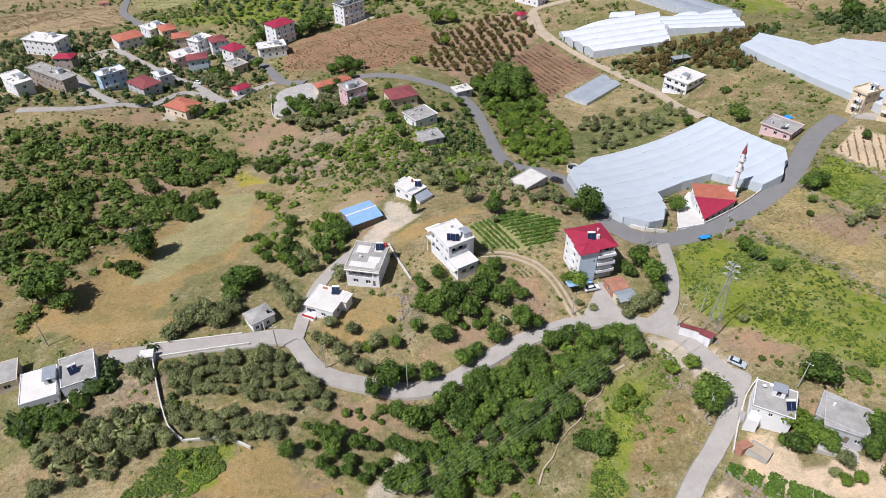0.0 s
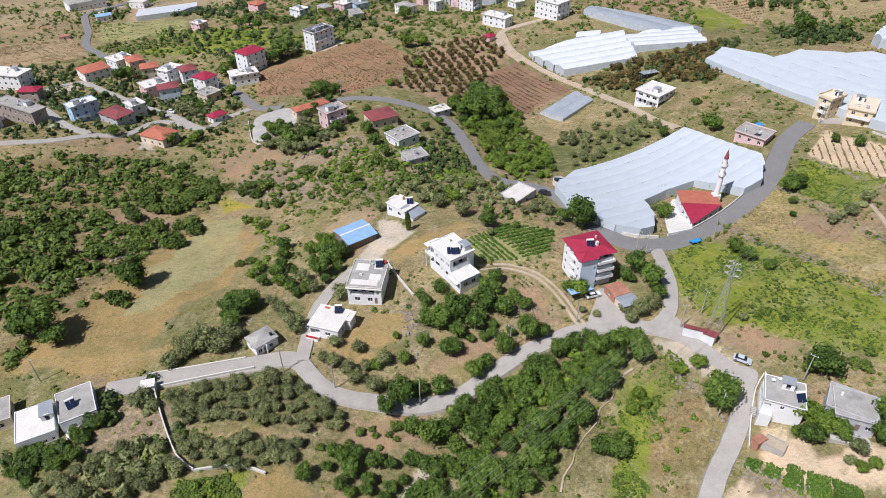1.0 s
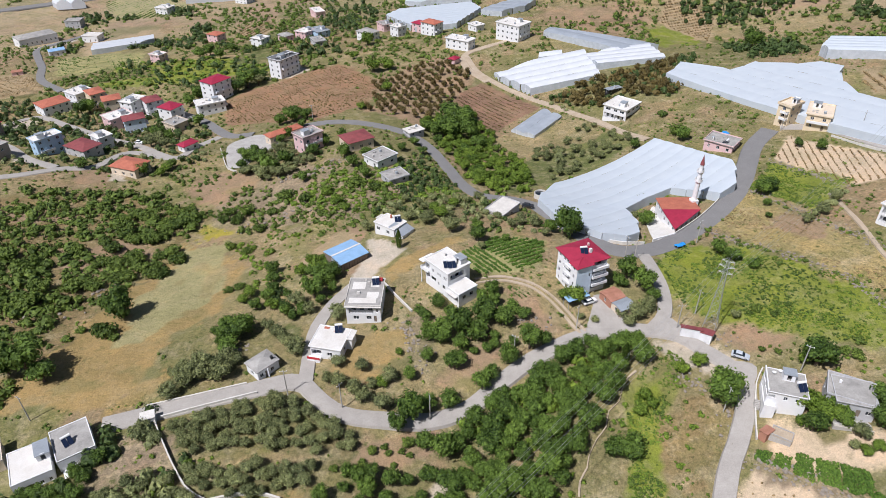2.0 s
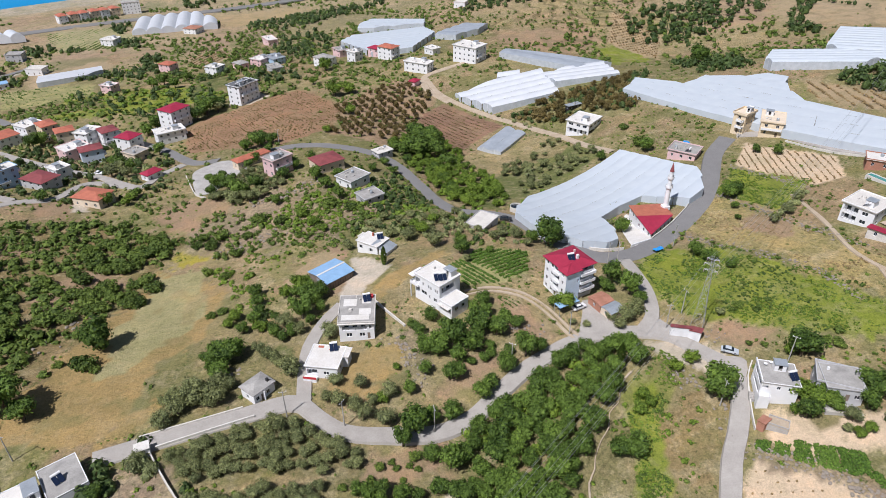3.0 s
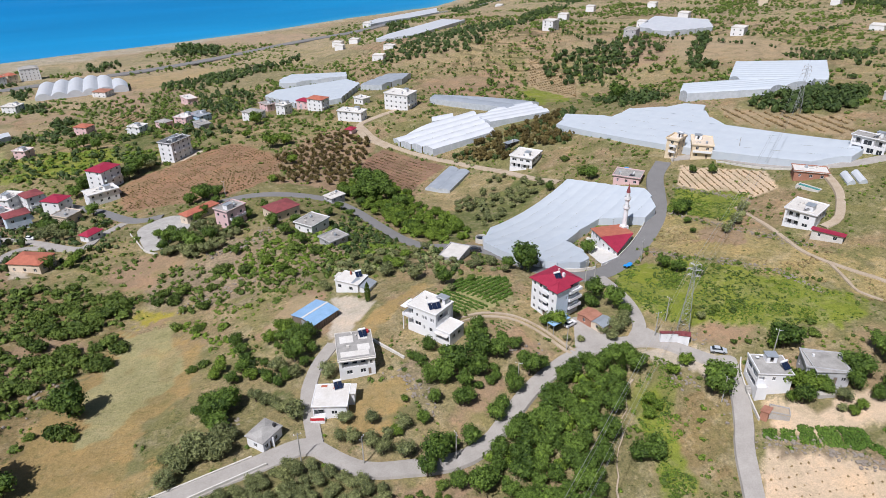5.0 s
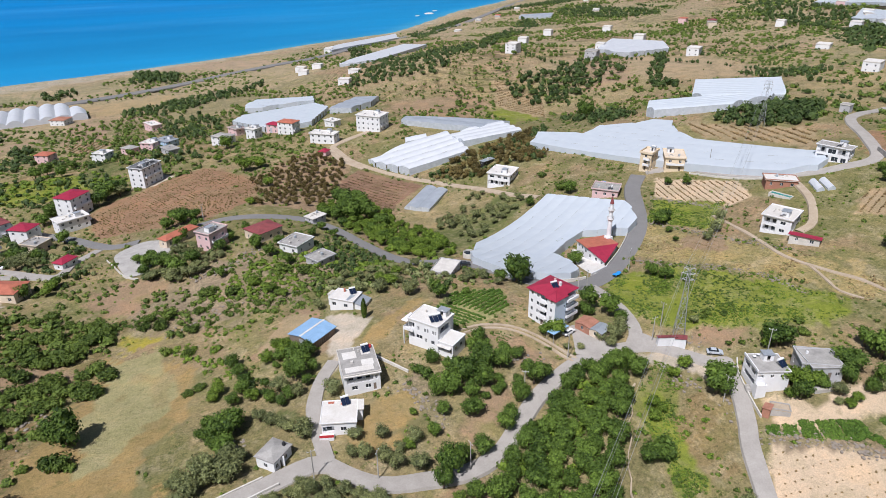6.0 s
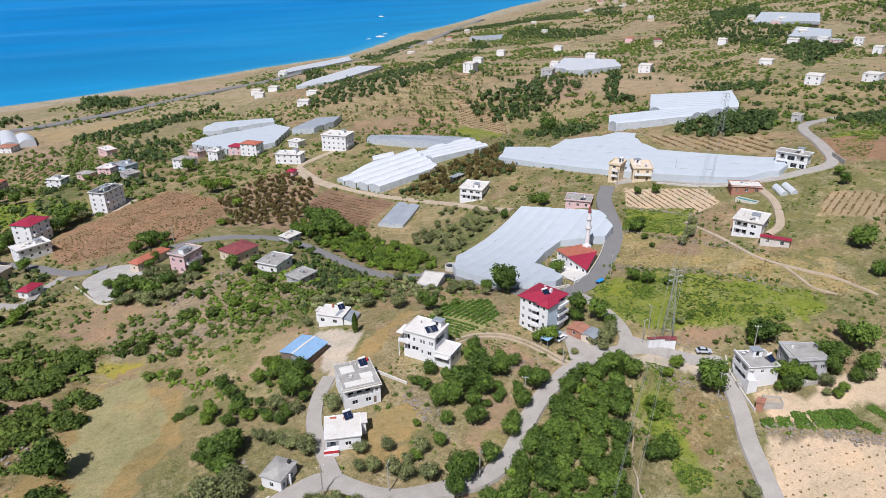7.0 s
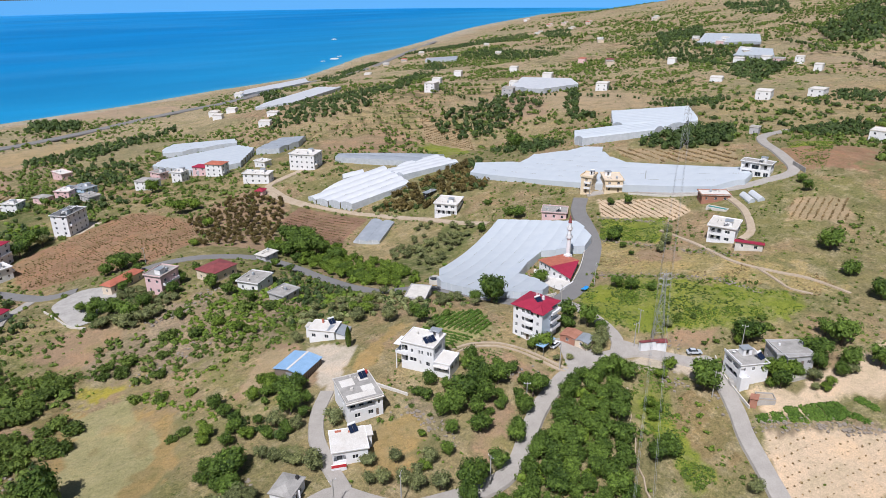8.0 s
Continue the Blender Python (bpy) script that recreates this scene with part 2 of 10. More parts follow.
M_WHITE = surface("white_render", (0.76, 0.765, 0.775), 0.8, grain=0.08, stain=0.18, scale=0.6, other=(0.62, 0.60, 0.57))
M_BLUEWHITE = surface("blue_white_render", (0.62, 0.72, 0.83), 0.8, grain=0.08, stain=0.15, scale=0.6)
M_PINK = surface("pink_render", (0.72, 0.50, 0.50), 0.8, grain=0.08, stain=0.18)
M_YELLOW = surface("yellow_render", (0.74, 0.61, 0.43), 0.8, grain=0.08, stain=0.18)
M_BEIGE = surface("beige_render", (0.70, 0.59, 0.46), 0.85, grain=0.1, stain=0.25)
M_BROWNWALL = surface("brown_render", (0.36, 0.30, 0.26), 0.85, grain=0.1, stain=0.25)
M_BLUEWALL = surface("light_blue_render", (0.42, 0.58, 0.74), 0.8, grain=0.08, stain=0.2)
M_BRICK = surface("red_brick", (0.45, 0.22, 0.15), 0.9, grain=0.3, stain=0.35)
M_GREYWALL = surface("grey_render", (0.48, 0.48, 0.49), 0.85, grain=0.1, stain=0.3)
M_CRIMSON = tile_material("crimson_roof", (0.36, 0.028, 0.062), (0.28, 0.022, 0.05), 0.6)
M_ORANGE = tile_material("orange_tiles", (0.47, 0.16, 0.10), (0.36, 0.115, 0.075))
M_MAROON = tile_material("maroon_tiles", (0.27, 0.07, 0.075), (0.19, 0.055, 0.055))
M_RUST = tile_material("rusty_sheet", (0.42, 0.20, 0.14), (0.30, 0.14, 0.09))
M_TINBLUE = tile_material("blue_sheet", (0.27, 0.44, 0.65), (0.22, 0.37, 0.56), 0.45)
M_TIN = surface("galvanised_sheet", (0.42, 0.46, 0.50), 0.45, metal=0.3, stain=0.3)
M_STEEL = surface("galvanised_steel", (0.42, 0.43, 0.44), 0.5, metal=0.35, stain=0.2)
M_DARKMETAL = surface("dark_metal", (0.06, 0.06, 0.065), 0.5, metal=0.4)
M_WOOD = surface("grey_timber", (0.24, 0.19, 0.15), 0.9, stain=0.4)
M_GLASS, _n, _l, _b = nodes_of("window_glass")
_b.inputs["Base Color"].default_value = (0.02, 0.028, 0.038, 1)
_b.inputs["Roughness"].default_value, _b.inputs["Specular IOR Level"].default_value = 0.06, 0.6
M_SOLAR, _n, _l, _b = nodes_of("solar_collector")
_b.inputs["Base Color"].default_value = (0.012, 0.02, 0.045, 1)
_b.inputs["Roughness"].default_value = 0.12
M_FILM = film_material("greenhouse_film", (0.66, 0.715, 0.765), (0.60, 0.66, 0.72))
M_FILMWHITE = film_material("white_greenhouse_film", (0.74, 0.765, 0.795), (0.65, 0.68, 0.725))
M_FILMGREY = film_material("grey_greenhouse_film", (0.46, 0.50, 0.55), (0.36, 0.40, 0.45))
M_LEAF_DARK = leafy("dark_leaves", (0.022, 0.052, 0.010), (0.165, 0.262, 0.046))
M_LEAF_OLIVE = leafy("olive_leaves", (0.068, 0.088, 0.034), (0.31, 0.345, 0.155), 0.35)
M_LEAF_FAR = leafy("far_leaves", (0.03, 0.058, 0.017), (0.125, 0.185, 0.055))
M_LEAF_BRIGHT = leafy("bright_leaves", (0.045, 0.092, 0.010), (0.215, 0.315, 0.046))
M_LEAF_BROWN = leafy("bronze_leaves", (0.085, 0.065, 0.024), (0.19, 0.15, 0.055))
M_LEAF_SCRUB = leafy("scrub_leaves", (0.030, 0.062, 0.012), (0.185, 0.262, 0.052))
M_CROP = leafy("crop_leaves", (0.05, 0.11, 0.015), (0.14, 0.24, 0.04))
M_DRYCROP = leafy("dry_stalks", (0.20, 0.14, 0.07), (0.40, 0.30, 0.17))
M_BARK = surface("bark", (0.13, 0.10, 0.075), 0.95, stain=0.4, scale=2.0)
M_STONE = surface("field_stone", (0.30, 0.26, 0.215), 0.95, grain=0.3, stain=0.4, scale=0.8, other=(0.25, 0.215, 0.18))
M_CARWHITE, _n, _l, _b = nodes_of("silver_car_paint")
_b.inputs["Base Color"].default_value, _b.inputs["Roughness"].default_value, _b.inputs["Metallic"].default_value = (0.62, 0.66, 0.70, 1), 0.3, 0.3
M_POOL, _n, _l, _b = nodes_of("pool_water")
_b.inputs["Base Color"].default_value, _b.inputs["Roughness"].default_value = (0.06, 0.24, 0.22, 1), 0.08
M_TYRE = surface("tyre_rubber", (0.02, 0.02, 0.02), 0.9)
M_BLUETARP = surface("blue_tarpaulin", (0.03, 0.28, 0.70), 0.6, stain=0.2)
M_RED = surface("red_paint", (0.55, 0.04, 0.05), 0.6, stain=0.2)
M_CLOD = surface("red_clods", (0.25, 0.15, 0.105), 0.95, grain=0.3, stain=0.3)
# backdrop only: sea haze put into an emission colour, not water
M_HAZE_GLOW, _n, _l, _b = nodes_of("sea_haze_glow")
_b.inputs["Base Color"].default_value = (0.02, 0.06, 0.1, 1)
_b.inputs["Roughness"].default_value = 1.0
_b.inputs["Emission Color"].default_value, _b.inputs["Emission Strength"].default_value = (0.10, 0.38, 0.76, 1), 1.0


def net_material():
    """Thin side netting of a greenhouse: half see-through, dusty."""
    m, n, l, b = nodes_of("greenhouse_side_net")
    pos = place_of(n)
    c = ramp(n, l, noise_out(n, l, 0.5, 4, pos, 0.6), [(0.3, (0.52, 0.57, 0.62)), (0.7, (0.70, 0.75, 0.81))])
    l.new(c, b.inputs["Base Color"])
    b.inputs["Roughness"].default_value = 0.6
    tr = n.new("ShaderNodeBsdfTransparent")
    mix = n.new("ShaderNodeMixShader")
    mix.inputs[0].default_value = 0.3
    l.new(b.outputs[0], mix.inputs[1])
    l.new(tr.outputs[0], mix.inputs[2])
    l.new(mix.outputs[0], n["Material Output"].inputs[0])
    return m


M_NET = net_material()
M_YARD = surface("yard_dust", (0.46, 0.40, 0.335), 0.95, grain=0.2, stain=0.35, scale=0.3, other=(0.36, 0.30, 0.24))


# ---- builders ----
def mesh_of(name, bm, material, smooth=False):
    me = bpy.data.meshes.new(name)
    bm.to_mesh(me)
    bm.free()
    for mt in material if isinstance(material, (list, tuple)) else [material]:
        me.materials.append(mt)
    if smooth:
        me.polygons.foreach_set("use_smooth", [True] * len(me.polygons))
    return me


def part(name, bm, material, parent, label="", smooth=False):
    """Links a bmesh as one mesh object under a thing or a part."""
    ob = new(name, mesh_of(name, bm, material, smooth))
    ob.parent = parent
    if label:
        ob["label"] = label
    return ob


def thing(name, m, label, category, group="", kind=""):
    ob = new(name)
    ob.empty_display_size = 0.2
    ob.matrix_world = m
    return tagged(ob, label, category, group, kind)


def box(bm, x0, y0, z0, x1, y1, z1, bevel=0.0, mat=0):
    vs = [bm.verts.new(p) for p in ((x0, y0, z0), (x1, y0, z0), (x1, y1, z0), (x0, y1, z0), (x0, y0, z1), (x1, y0, z1), (x1, y1, z1), (x0, y1, z1))]
    fs = [bm.faces.new([vs[i] for i in q]) for q in ((3, 2, 1, 0), (4, 5, 6, 7), (0, 1, 5, 4), (1, 2, 6, 5), (2, 3, 7, 6), (3, 0, 4, 7))]
    for f in fs:
        f.material_index = mat
    if bevel:
        bmesh.ops.bevel(bm, geom=list({e for f in fs for e in f.edges}), offset=bevel, segments=1, affect="EDGES")


def rod(bm, a, b, r0, r1=None, sides=6):
    a, b = Vector(a), Vector(b)
    r1 = r0 if r1 is None else r1
    q = (b - a).to_track_quat("Z", "Y")
    rings = []
    for p, r in ((a, r0), (b, r1)):
        rings.append([bm.verts.new(p + q @ Vector((r * math.cos(k * math.tau / sides), r * math.sin(k * math.tau / sides), 0))) for k in range(sides)])
    for k in range(sides):
        j = (k + 1) % sides
        bm.faces.new((rings[0][k], rings[0][j], rings[1][j], rings[1][k]))
    bm.faces.new(rings[1])
    bm.faces.new(rings[0][::-1])


def lathe(bm, profile, sides=16, centre=(0, 0)):
    """Turns a list of (radius, height) round the z axis."""
    cx, cy = centre
    rings = [[bm.verts.new((cx + r * math.cos(k * math.tau / sides), cy + r * math.sin(k * math.tau / sides), z)) for k in range(sides)] for r, z in profile]
    for lo, hi in zip(rings, rings[1:]):
        for k in range(sides):
            j = (k + 1) % sides
            bm.faces.new((lo[k], lo[j], hi[j], hi[k]))
    bm.faces.new(rings[-1])
    bm.faces.new(rings[0][::-1])


def facade(bm, a, b, z0, z1, holes, depth=0.22):
    """One wall face from a to b (seen from outside, a on the left), with openings and their reveals."""
    a, b = Vector((a[0], a[1], 0)), Vector((b[0], b[1], 0))
    u = (b - a).normalized()
    inw = Vector((-u.y, u.x, 0))
    us = sorted({0.0, (b - a).length, *[h[0] for h in holes], *[h[1] for h in holes]})
    vs = sorted({z0, z1, *[h[2] for h in holes], *[h[3] for h in holes]})
    at = lambda s, z, d=0.0: bm.verts.new(a + u * s + inw * d + Vector((0, 0, z)))
    for s0, s1 in zip(us, us[1:]):
        for v0, v1 in zip(vs, vs[1:]):
            if any(h[0] <= s0 + 1e-4 and s1 <= h[1] + 1e-4 and h[2] <= v0 + 1e-4 and v1 <= h[3] + 1e-4 for h in holes):
                continue
            bm.faces.new((at(s0, v0), at(s1, v0), at(s1, v1), at(s0, v1)))
    for s0, s1, v0, v1 in holes:
        for p, q in (((s0, v0), (s1, v0)), ((s1, v0), (s1, v1)), ((s1, v1), (s0, v1)), ((s0, v1), (s0, v0))):
            bm.faces.new((at(*p), at(*q), at(*q, depth), at(*p, depth)))


def inside(poly, x, y):
    """Which of the places lie in the polygon."""
    x, y = np.asarray(x, float), np.asarray(y, float)
    got = np.zeros(x.shape, bool)
    for (ax, ay), (bx, by) in zip(poly, poly[1:] + poly[:1]):
        if ay != by:
            cross = ((ay > y) != (by > y)) & (x < (bx - ax) * (y - ay) / (by - ay) + ax)
            got ^= cross
    return got


def frame_of(corners):
    """From three neighbouring corners of a rectangle: its middle, turn, width (first to second) and depth."""
    a, b, c = (Vector(p) for p in corners)
    u = (b - a)
    w = u.length
    u.normalize()
    v = Vector((-u.y, u.x))
    d = (c - b).dot(v)
    if d < 0:
        mid = a + u * w / 2 + v * d / 2
        return mid, math.degrees(math.atan2(-u.y, -u.x)), w, -d
    mid = a + u * w / 2 + v * d / 2
    return mid, math.degrees(math.atan2(u.y, u.x)), w, d


# ---- ground, sea, roads ----
def lattice(x, y, seed):
    h = np.sin(x * 127.1 + y * 311.7 + seed * 74.7) * 43758.5453
    return h - np.floor(h)


def rough(x, y, size, seed=0):
    """Value noise, 0 to 1, with lumps of about that size."""
    x, y = np.asarray(x, float) / size, np.asarray(y, float) / size
    i, j = np.floor(x), np.floor(y)
    f, g = x - i, y - j
    f, g = f * f * (3 - 2 * f), g * g * (3 - 2 * g)
    return (lattice(i, j, seed) * (1 - f) + lattice(i + 1, j, seed) * f) * (1 - g) + (lattice(i, j + 1, seed) * (1 - f) + lattice(i + 1, j + 1, seed) * f) * g


def steps(lo, hi, fine0, fine1, step, grow):
    """Grid lines: even between fine0 and fine1, ever wider beyond."""
    mid = list(np.arange(fine0, fine1 + step / 2, step))
    up, s = [mid[-1]], step
    while up[-1] < hi:
        s *= grow
        up.append(up[-1] + s)
    down, s = [mid[0]], step
    while down[-1] > lo:
        s *= grow
        down.append(down[-1] - s)
    return np.array(down[:0:-1] + mid + up[1:])


COVER = {
    "dry": (0.305, 0.24, 0.135), "pale": (0.335, 0.30, 0.155), "gold": (0.33, 0.235, 0.105), "olive": (0.185, 0.165, 0.08),
    "soil": (0.31, 0.215, 0.14), "red": (0.25, 0.15, 0.105), "brown": (0.285, 0.17, 0.108), "stubble": (0.35, 0.265, 0.165),
    "slope": (0.33, 0.262, 0.125), "lush": (0.19, 0.225, 0.036), "green": (0.135, 0.15, 0.058), "sand": (0.56, 0.435, 0.31), "gravel": (0.47, 0.405, 0.325),
    "stony": (0.265, 0.205, 0.145), "scrub": (0.235, 0.175, 0.09), "concrete": (0.46, 0.43, 0.385), "yellow": (0.34, 0.29, 0.05), "vine": (0.30, 0.285, 0.13), "yard": (0.50, 0.435, 0.36),
}
ZONES = []


def zone(kind, poly, jag=2.0):
    ZONES.append((kind, poly, jag))


# the far slopes and the plain
zone("scrub", [(-172.6, 224.4), (-147.6, 241.0), (-106.8, 240.1), (-76.7, 221.1), (-81.6, 198.4), (-101.0, 174.9), (-90.6, 161.4), (-104.3, 141.7), (-107.1, 118.1), (-116.2, 118.3), (-190, 150)], 5)
zone("stony", [(-78.9, 221.2), (-67.8, 244.8), (-20.7, 255.8), (3.4, 236.3), (-17.3, 199.3), (-46.2, 199.1), (-66.6, 216.0)], 5)
zone("gold", [(-111.2, 120.2), (-103.0, 146.1), (-94.7, 177.6), (-80.7, 202.6), (-57.1, 181.5), (-61.7, 155.0), (-77.9, 136.4), (-73.1, 119.1), (-90.0, 116.6)], 3)
zone("pale", [(-89.9, 142.3), (-89.6, 168.7), (-81.6, 198.4), (-68.4, 199.7), (-64.9, 181.1), (-68.8, 161.0), (-81.6, 142.3)], 3)
zone("yellow", [(-80.2, 208.7), (-68.4, 214.2), (-62.1, 204.9), (-74.0, 201.1)], 4)
zone("soil", [(-154.2, 226.5), (-124.8, 227.8), (-118.3, 218.7), (-145.4, 216.4)], 3)
zone("soil", [(-125.1, 197.2), (-105.3, 208.4), (-91.1, 195.9), (-112.4, 180.3)], 3)
zone("soil", [(-89.1, 234.4), (-84.9, 256.6), (-70.3, 257.6), (-57.9, 243.1), (-75.5, 225.3)], 4)
zone("stubble", [(-308.4, 455.8), (-237.4, 475.8), (-205.2, 421.2), (-236.1, 412.0), (-280.8, 407.4)], 1)
zone("stubble", [(-238.8, 610.1), (-202.0, 660.1), (-162.5, 566.5), (-210.9, 508.2)], 1)
zone("brown", [(-92.2, 371.4), (-75.3, 380.8), (-24.7, 406.6), (1.4, 358.7), (-14.5, 320.9), (-40.5, 306.1), (-85.3, 328.6)], 1.5)
zone("soil", [(-11.4, 310.8), (-5.0, 368.0), (39.5, 403.6), (53.0, 368.6), (41.4, 345.6), (12.1, 296.9)], 3)
zone("red", [(36.5, 341.4), (56.1, 361.3), (81.0, 321.9), (64.5, 311.9), (47.8, 293.2), (41.8, 316.3)], 1)
zone("dry", [(46.3, 291.5), (74.4, 288.8), (88.4, 305.4), (97.1, 291.6), (58.5, 258.3), (43.1, 255.3)], 1.5)
zone("green", [(52.9, 254.7), (105.2, 270.6), (108.3, 250.4), (53.7, 219.5), (36.4, 206.3), (33.9, 239.6)], 3)
zone("sand", [(156.6, 221.9), (174.4, 191.9), (162.9, 174.3), (148.7, 174.7), (139.8, 204.4)], 1)
zone("lush", [(137.1, 201.9), (153.9, 178.8), (129.6, 165.2), (119.4, 186.1)], 1.5)
zone("lush", [(67.5, 149.5), (79.6, 153.4), (100.2, 145.8), (107.0, 130.6), (112.3, 118.7), (103.4, 101.5), (93.5, 104.2), (87.8, 112.2), (77.2, 121.2), (67.3, 134.9)], 3)
zone("lush", [(74.5, 159.9), (96.1, 151.2), (116.9, 125.0), (118.9, 98.6), (111.1, 97.4), (86.4, 110.6), (66.2, 124.0), (66.8, 136.4)], 3)
zone("slope", [(117.2, 184.1), (129.5, 146.3), (143.0, 112.9), (142.1, 97.0), (123.3, 99.3), (118.6, 126.3), (92.9, 165.2)], 4)
zone("soil", [(120.2, 168.8), (127.9, 152.9), (121.6, 144.2), (110.8, 158.0)], 3)
zone("lush", [(41.5, 104.3), (55.5, 112.4), (57.9, 107.9), (50.4, 98.9), (44.1, 90.7), (41.5, 74.6), (31.0, 75.5), (35.6, 88.6)], 2)
zone("scrub", [(45.3, 93.4), (57.6, 99.0), (63.3, 92.3), (56.1, 79.8), (45.5, 74.3), (40.4, 74.8)], 2.5)
zone("olive", [(42.3, 109.0), (49.8, 115.4), (56.9, 114.9), (63.1, 102.5), (63.4, 94.5), (54.6, 100.1)], 3)
zone("olive", [(1.8, 76.1), (25.4, 89.2), (37.8, 103.0), (41.5, 104.3), (34.1, 87.3), (28.6, 75.7)], 3)
zone("lush", [(-67.1, 72.5), (-59.9, 83.1), (-49.9, 84.7), (-46.8, 79.5), (-53.2, 72.7)], 2.5)
zone("gold", [(-53.2, 72.7), (-45.4, 83.7), (-35.9, 85.6), (-27.3, 77.1), (-17.5, 75.1)], 3)
zone("soil", [(-24.7, 96.4), (-8.8, 100.2), (-5.9, 94.5), (-16.1, 89.8), (-29.1, 90.3)], 3)
zone("gravel", [(-16.5, 77.9), (-8.3, 86.2), (-5.6, 83.7), (-11.6, 75.5), (-16.3, 75.2)], 2)
zone("stony", [(-82.4, 95.3), (-78.9, 107.2), (-69.7, 105.0), (-64.0, 90.2), (-76.5, 87.5)], 2.5)
zone("olive", [(-70.2, 108.8), (-43.7, 113.3), (-25.2, 101.0), (-25.6, 93.4), (-44.4, 85.0), (-59.4, 85.9)], 2)
zone("dry", [(-62.9, 97.3), (-45.6, 96.4), (-32.0, 93.0), (-44.8, 92.6), (-60.8, 94.6)], 1.5)
zone("sand", [(59.0, 77.2), (76.5, 58.2), (84.2, 48.8), (64.8, 41.9), (42.7, 60.2)], 1)
zone("sand", [(79.4, 79.2), (98.5, 75.0), (124.0, 71.7), (101.9, 55.6), (87.4, 62.0), (84.6, 69.7), (73.7, 77.7)], 2)
zone("stony", [(61.0, 79.9), (78.3, 59.3), (75.5, 56.8), (57.9, 77.3)], 1)
zone("soil", [(-44.5, 172.3), (-37.1, 179.7), (-23.8, 192.9), (-18.1, 183.7), (-29.6, 166.0)], 1.5)
zone("soil", [(-29.6, 166.0), (-18.8, 168.4), (-20.0, 160.3), (-27.8, 158.9)], 1.5)
zone("gold", [(-16.2, 156.5), (-7.8, 162.6), (8.2, 171.0), (11.6, 168.3), (-2.6, 160.3), (-14.1, 150.4)], 1.2)
zone("gold", [(-33.6, 117.6), (-29.2, 123.9), (-23.9, 131.6), (-13.0, 129.3), (-11.7, 119.7), (-19.3, 114.0), (-26.5, 113.4)], 2)
zone("olive", [(-21.1, 117.0), (-9.7, 123.4), (-12.2, 114.4)], 2)
zone("soil", [(-4.9, 109.6), (0.8, 119.7), (12.0, 123.2), (11.4, 118.8), (4.4, 111.4), (-2.8, 108.0)], 2)
zone("stony", [(-13.1, 131.4), (-6.2, 135.3), (-3.7, 121.5), (-9.4, 116.2), (-12.5, 121.6)], 2)
zone("soil", [(15.1, 138.9), (22.7, 135.8), (32.5, 125.9), (26.2, 123.2), (17.5, 126.9)], 3)
zone("vine", [(7.5, 160.0), (21.5, 168.5), (37.1, 164.6), (31.8, 151.2), (20.5, 147.1), (9.1, 149.6)], 1)
zone("gravel", [(52.6, 115.3), (61.0, 114.7), (70.4, 105.0), (70.9, 98.4), (65.8, 94.2), (62.2, 99.3)], 1.5)
zone("soil", [(67.1, 114.3), (76.6, 115.3), (87.6, 108.5), (84.9, 105.2), (72.3, 106.6)], 2.5)
zone("sand", [(67.0, 86.6), (74.5, 81.5), (77.4, 74.5), (87.6, 69.5), (70.7, 71.4), (61.1, 79.2)], 2)
zone("soil", [(-141.3, 264.6), (-125.7, 268.8), (-116.5, 256.3), (-132.3, 253.8)], 2)
zone("dry", [(-186.4, 249.1), (-157.2, 257.2), (-134.4, 247.3), (-155.6, 234.0), (-176.7, 231.9)], 3)
zone("lush", [(-171.7, 475.7), (-86.3, 451.1), (-65.3, 408.5), (-111.8, 408.9), (-176.1, 417.2)], 4)
zone("green", [(-83.8, 619.0), (-66.5, 530.2), (-73.4, 428.1), (-90.2, 420.8)], 4)
zone("olive", [(161.7, 385.6), (224.8, 402.3), (239.7, 355.5), (183.5, 305.2), (157.3, 372.0)], 4)
zone("lush", [(185.9, 430.0), (215.1, 433.6), (204.1, 389.4), (172.6, 373.8)], 4)
zone("stubble", [(232.6, 501.2), (242.2, 439.5), (211.4, 388.6), (199.6, 442.8)], 2)
zone("stubble", [(221.4, 272.2), (236.1, 201.4), (217.9, 186.5), (207.1, 247.0)], 2)
zone("stubble", [(191.1, 145.5), (204.3, 126.8), (183.9, 117.5), (171.9, 136.5)], 2)
zone("lush", [(256.4, 185.7), (305.4, 182.7), (224.8, 149.4), (226.7, 160.9)], 4)

zone("dry", [(416.9, 341.3), (445.2, 275.9), (423.4, 198.8), (357.0, 171.3), (330.8, 214.8), (330.7, 286.5)], 6)
zone("stubble", [(380.8, 500.7), (425.3, 445.5), (384.0, 323.6), (353.0, 364.7), (318.2, 413.0)], 6)
zone("soil", [(340.0, 539.9), (394.1, 523.2), (316.3, 417.8), (269.3, 428.7)], 6)
zone("soil", [(131.4, 495.8), (201.5, 488.7), (195.7, 445.1), (156.3, 414.5), (122.2, 446.5)], 6)
zone("dry", [(609.5, 527.1), (707.7, 501.2), (570.8, 343.4), (485.7, 370.9)], 8)
zone("dry", [(-74.5, 839.0), (67.9, 843.7), (182.5, 840.9), (134.9, 737.8), (32.3, 753.2), (-60.7, 739.3)], 4)
zone("soil", [(-20.6, 1126.6), (134.1, 984.5), (144.0, 933.8), (2.4, 945.7)], 4)
zone("brown", [(236.5, 183.2), (302.5, 158.0), (242.1, 133.1), (220.0, 157.2)], 8)

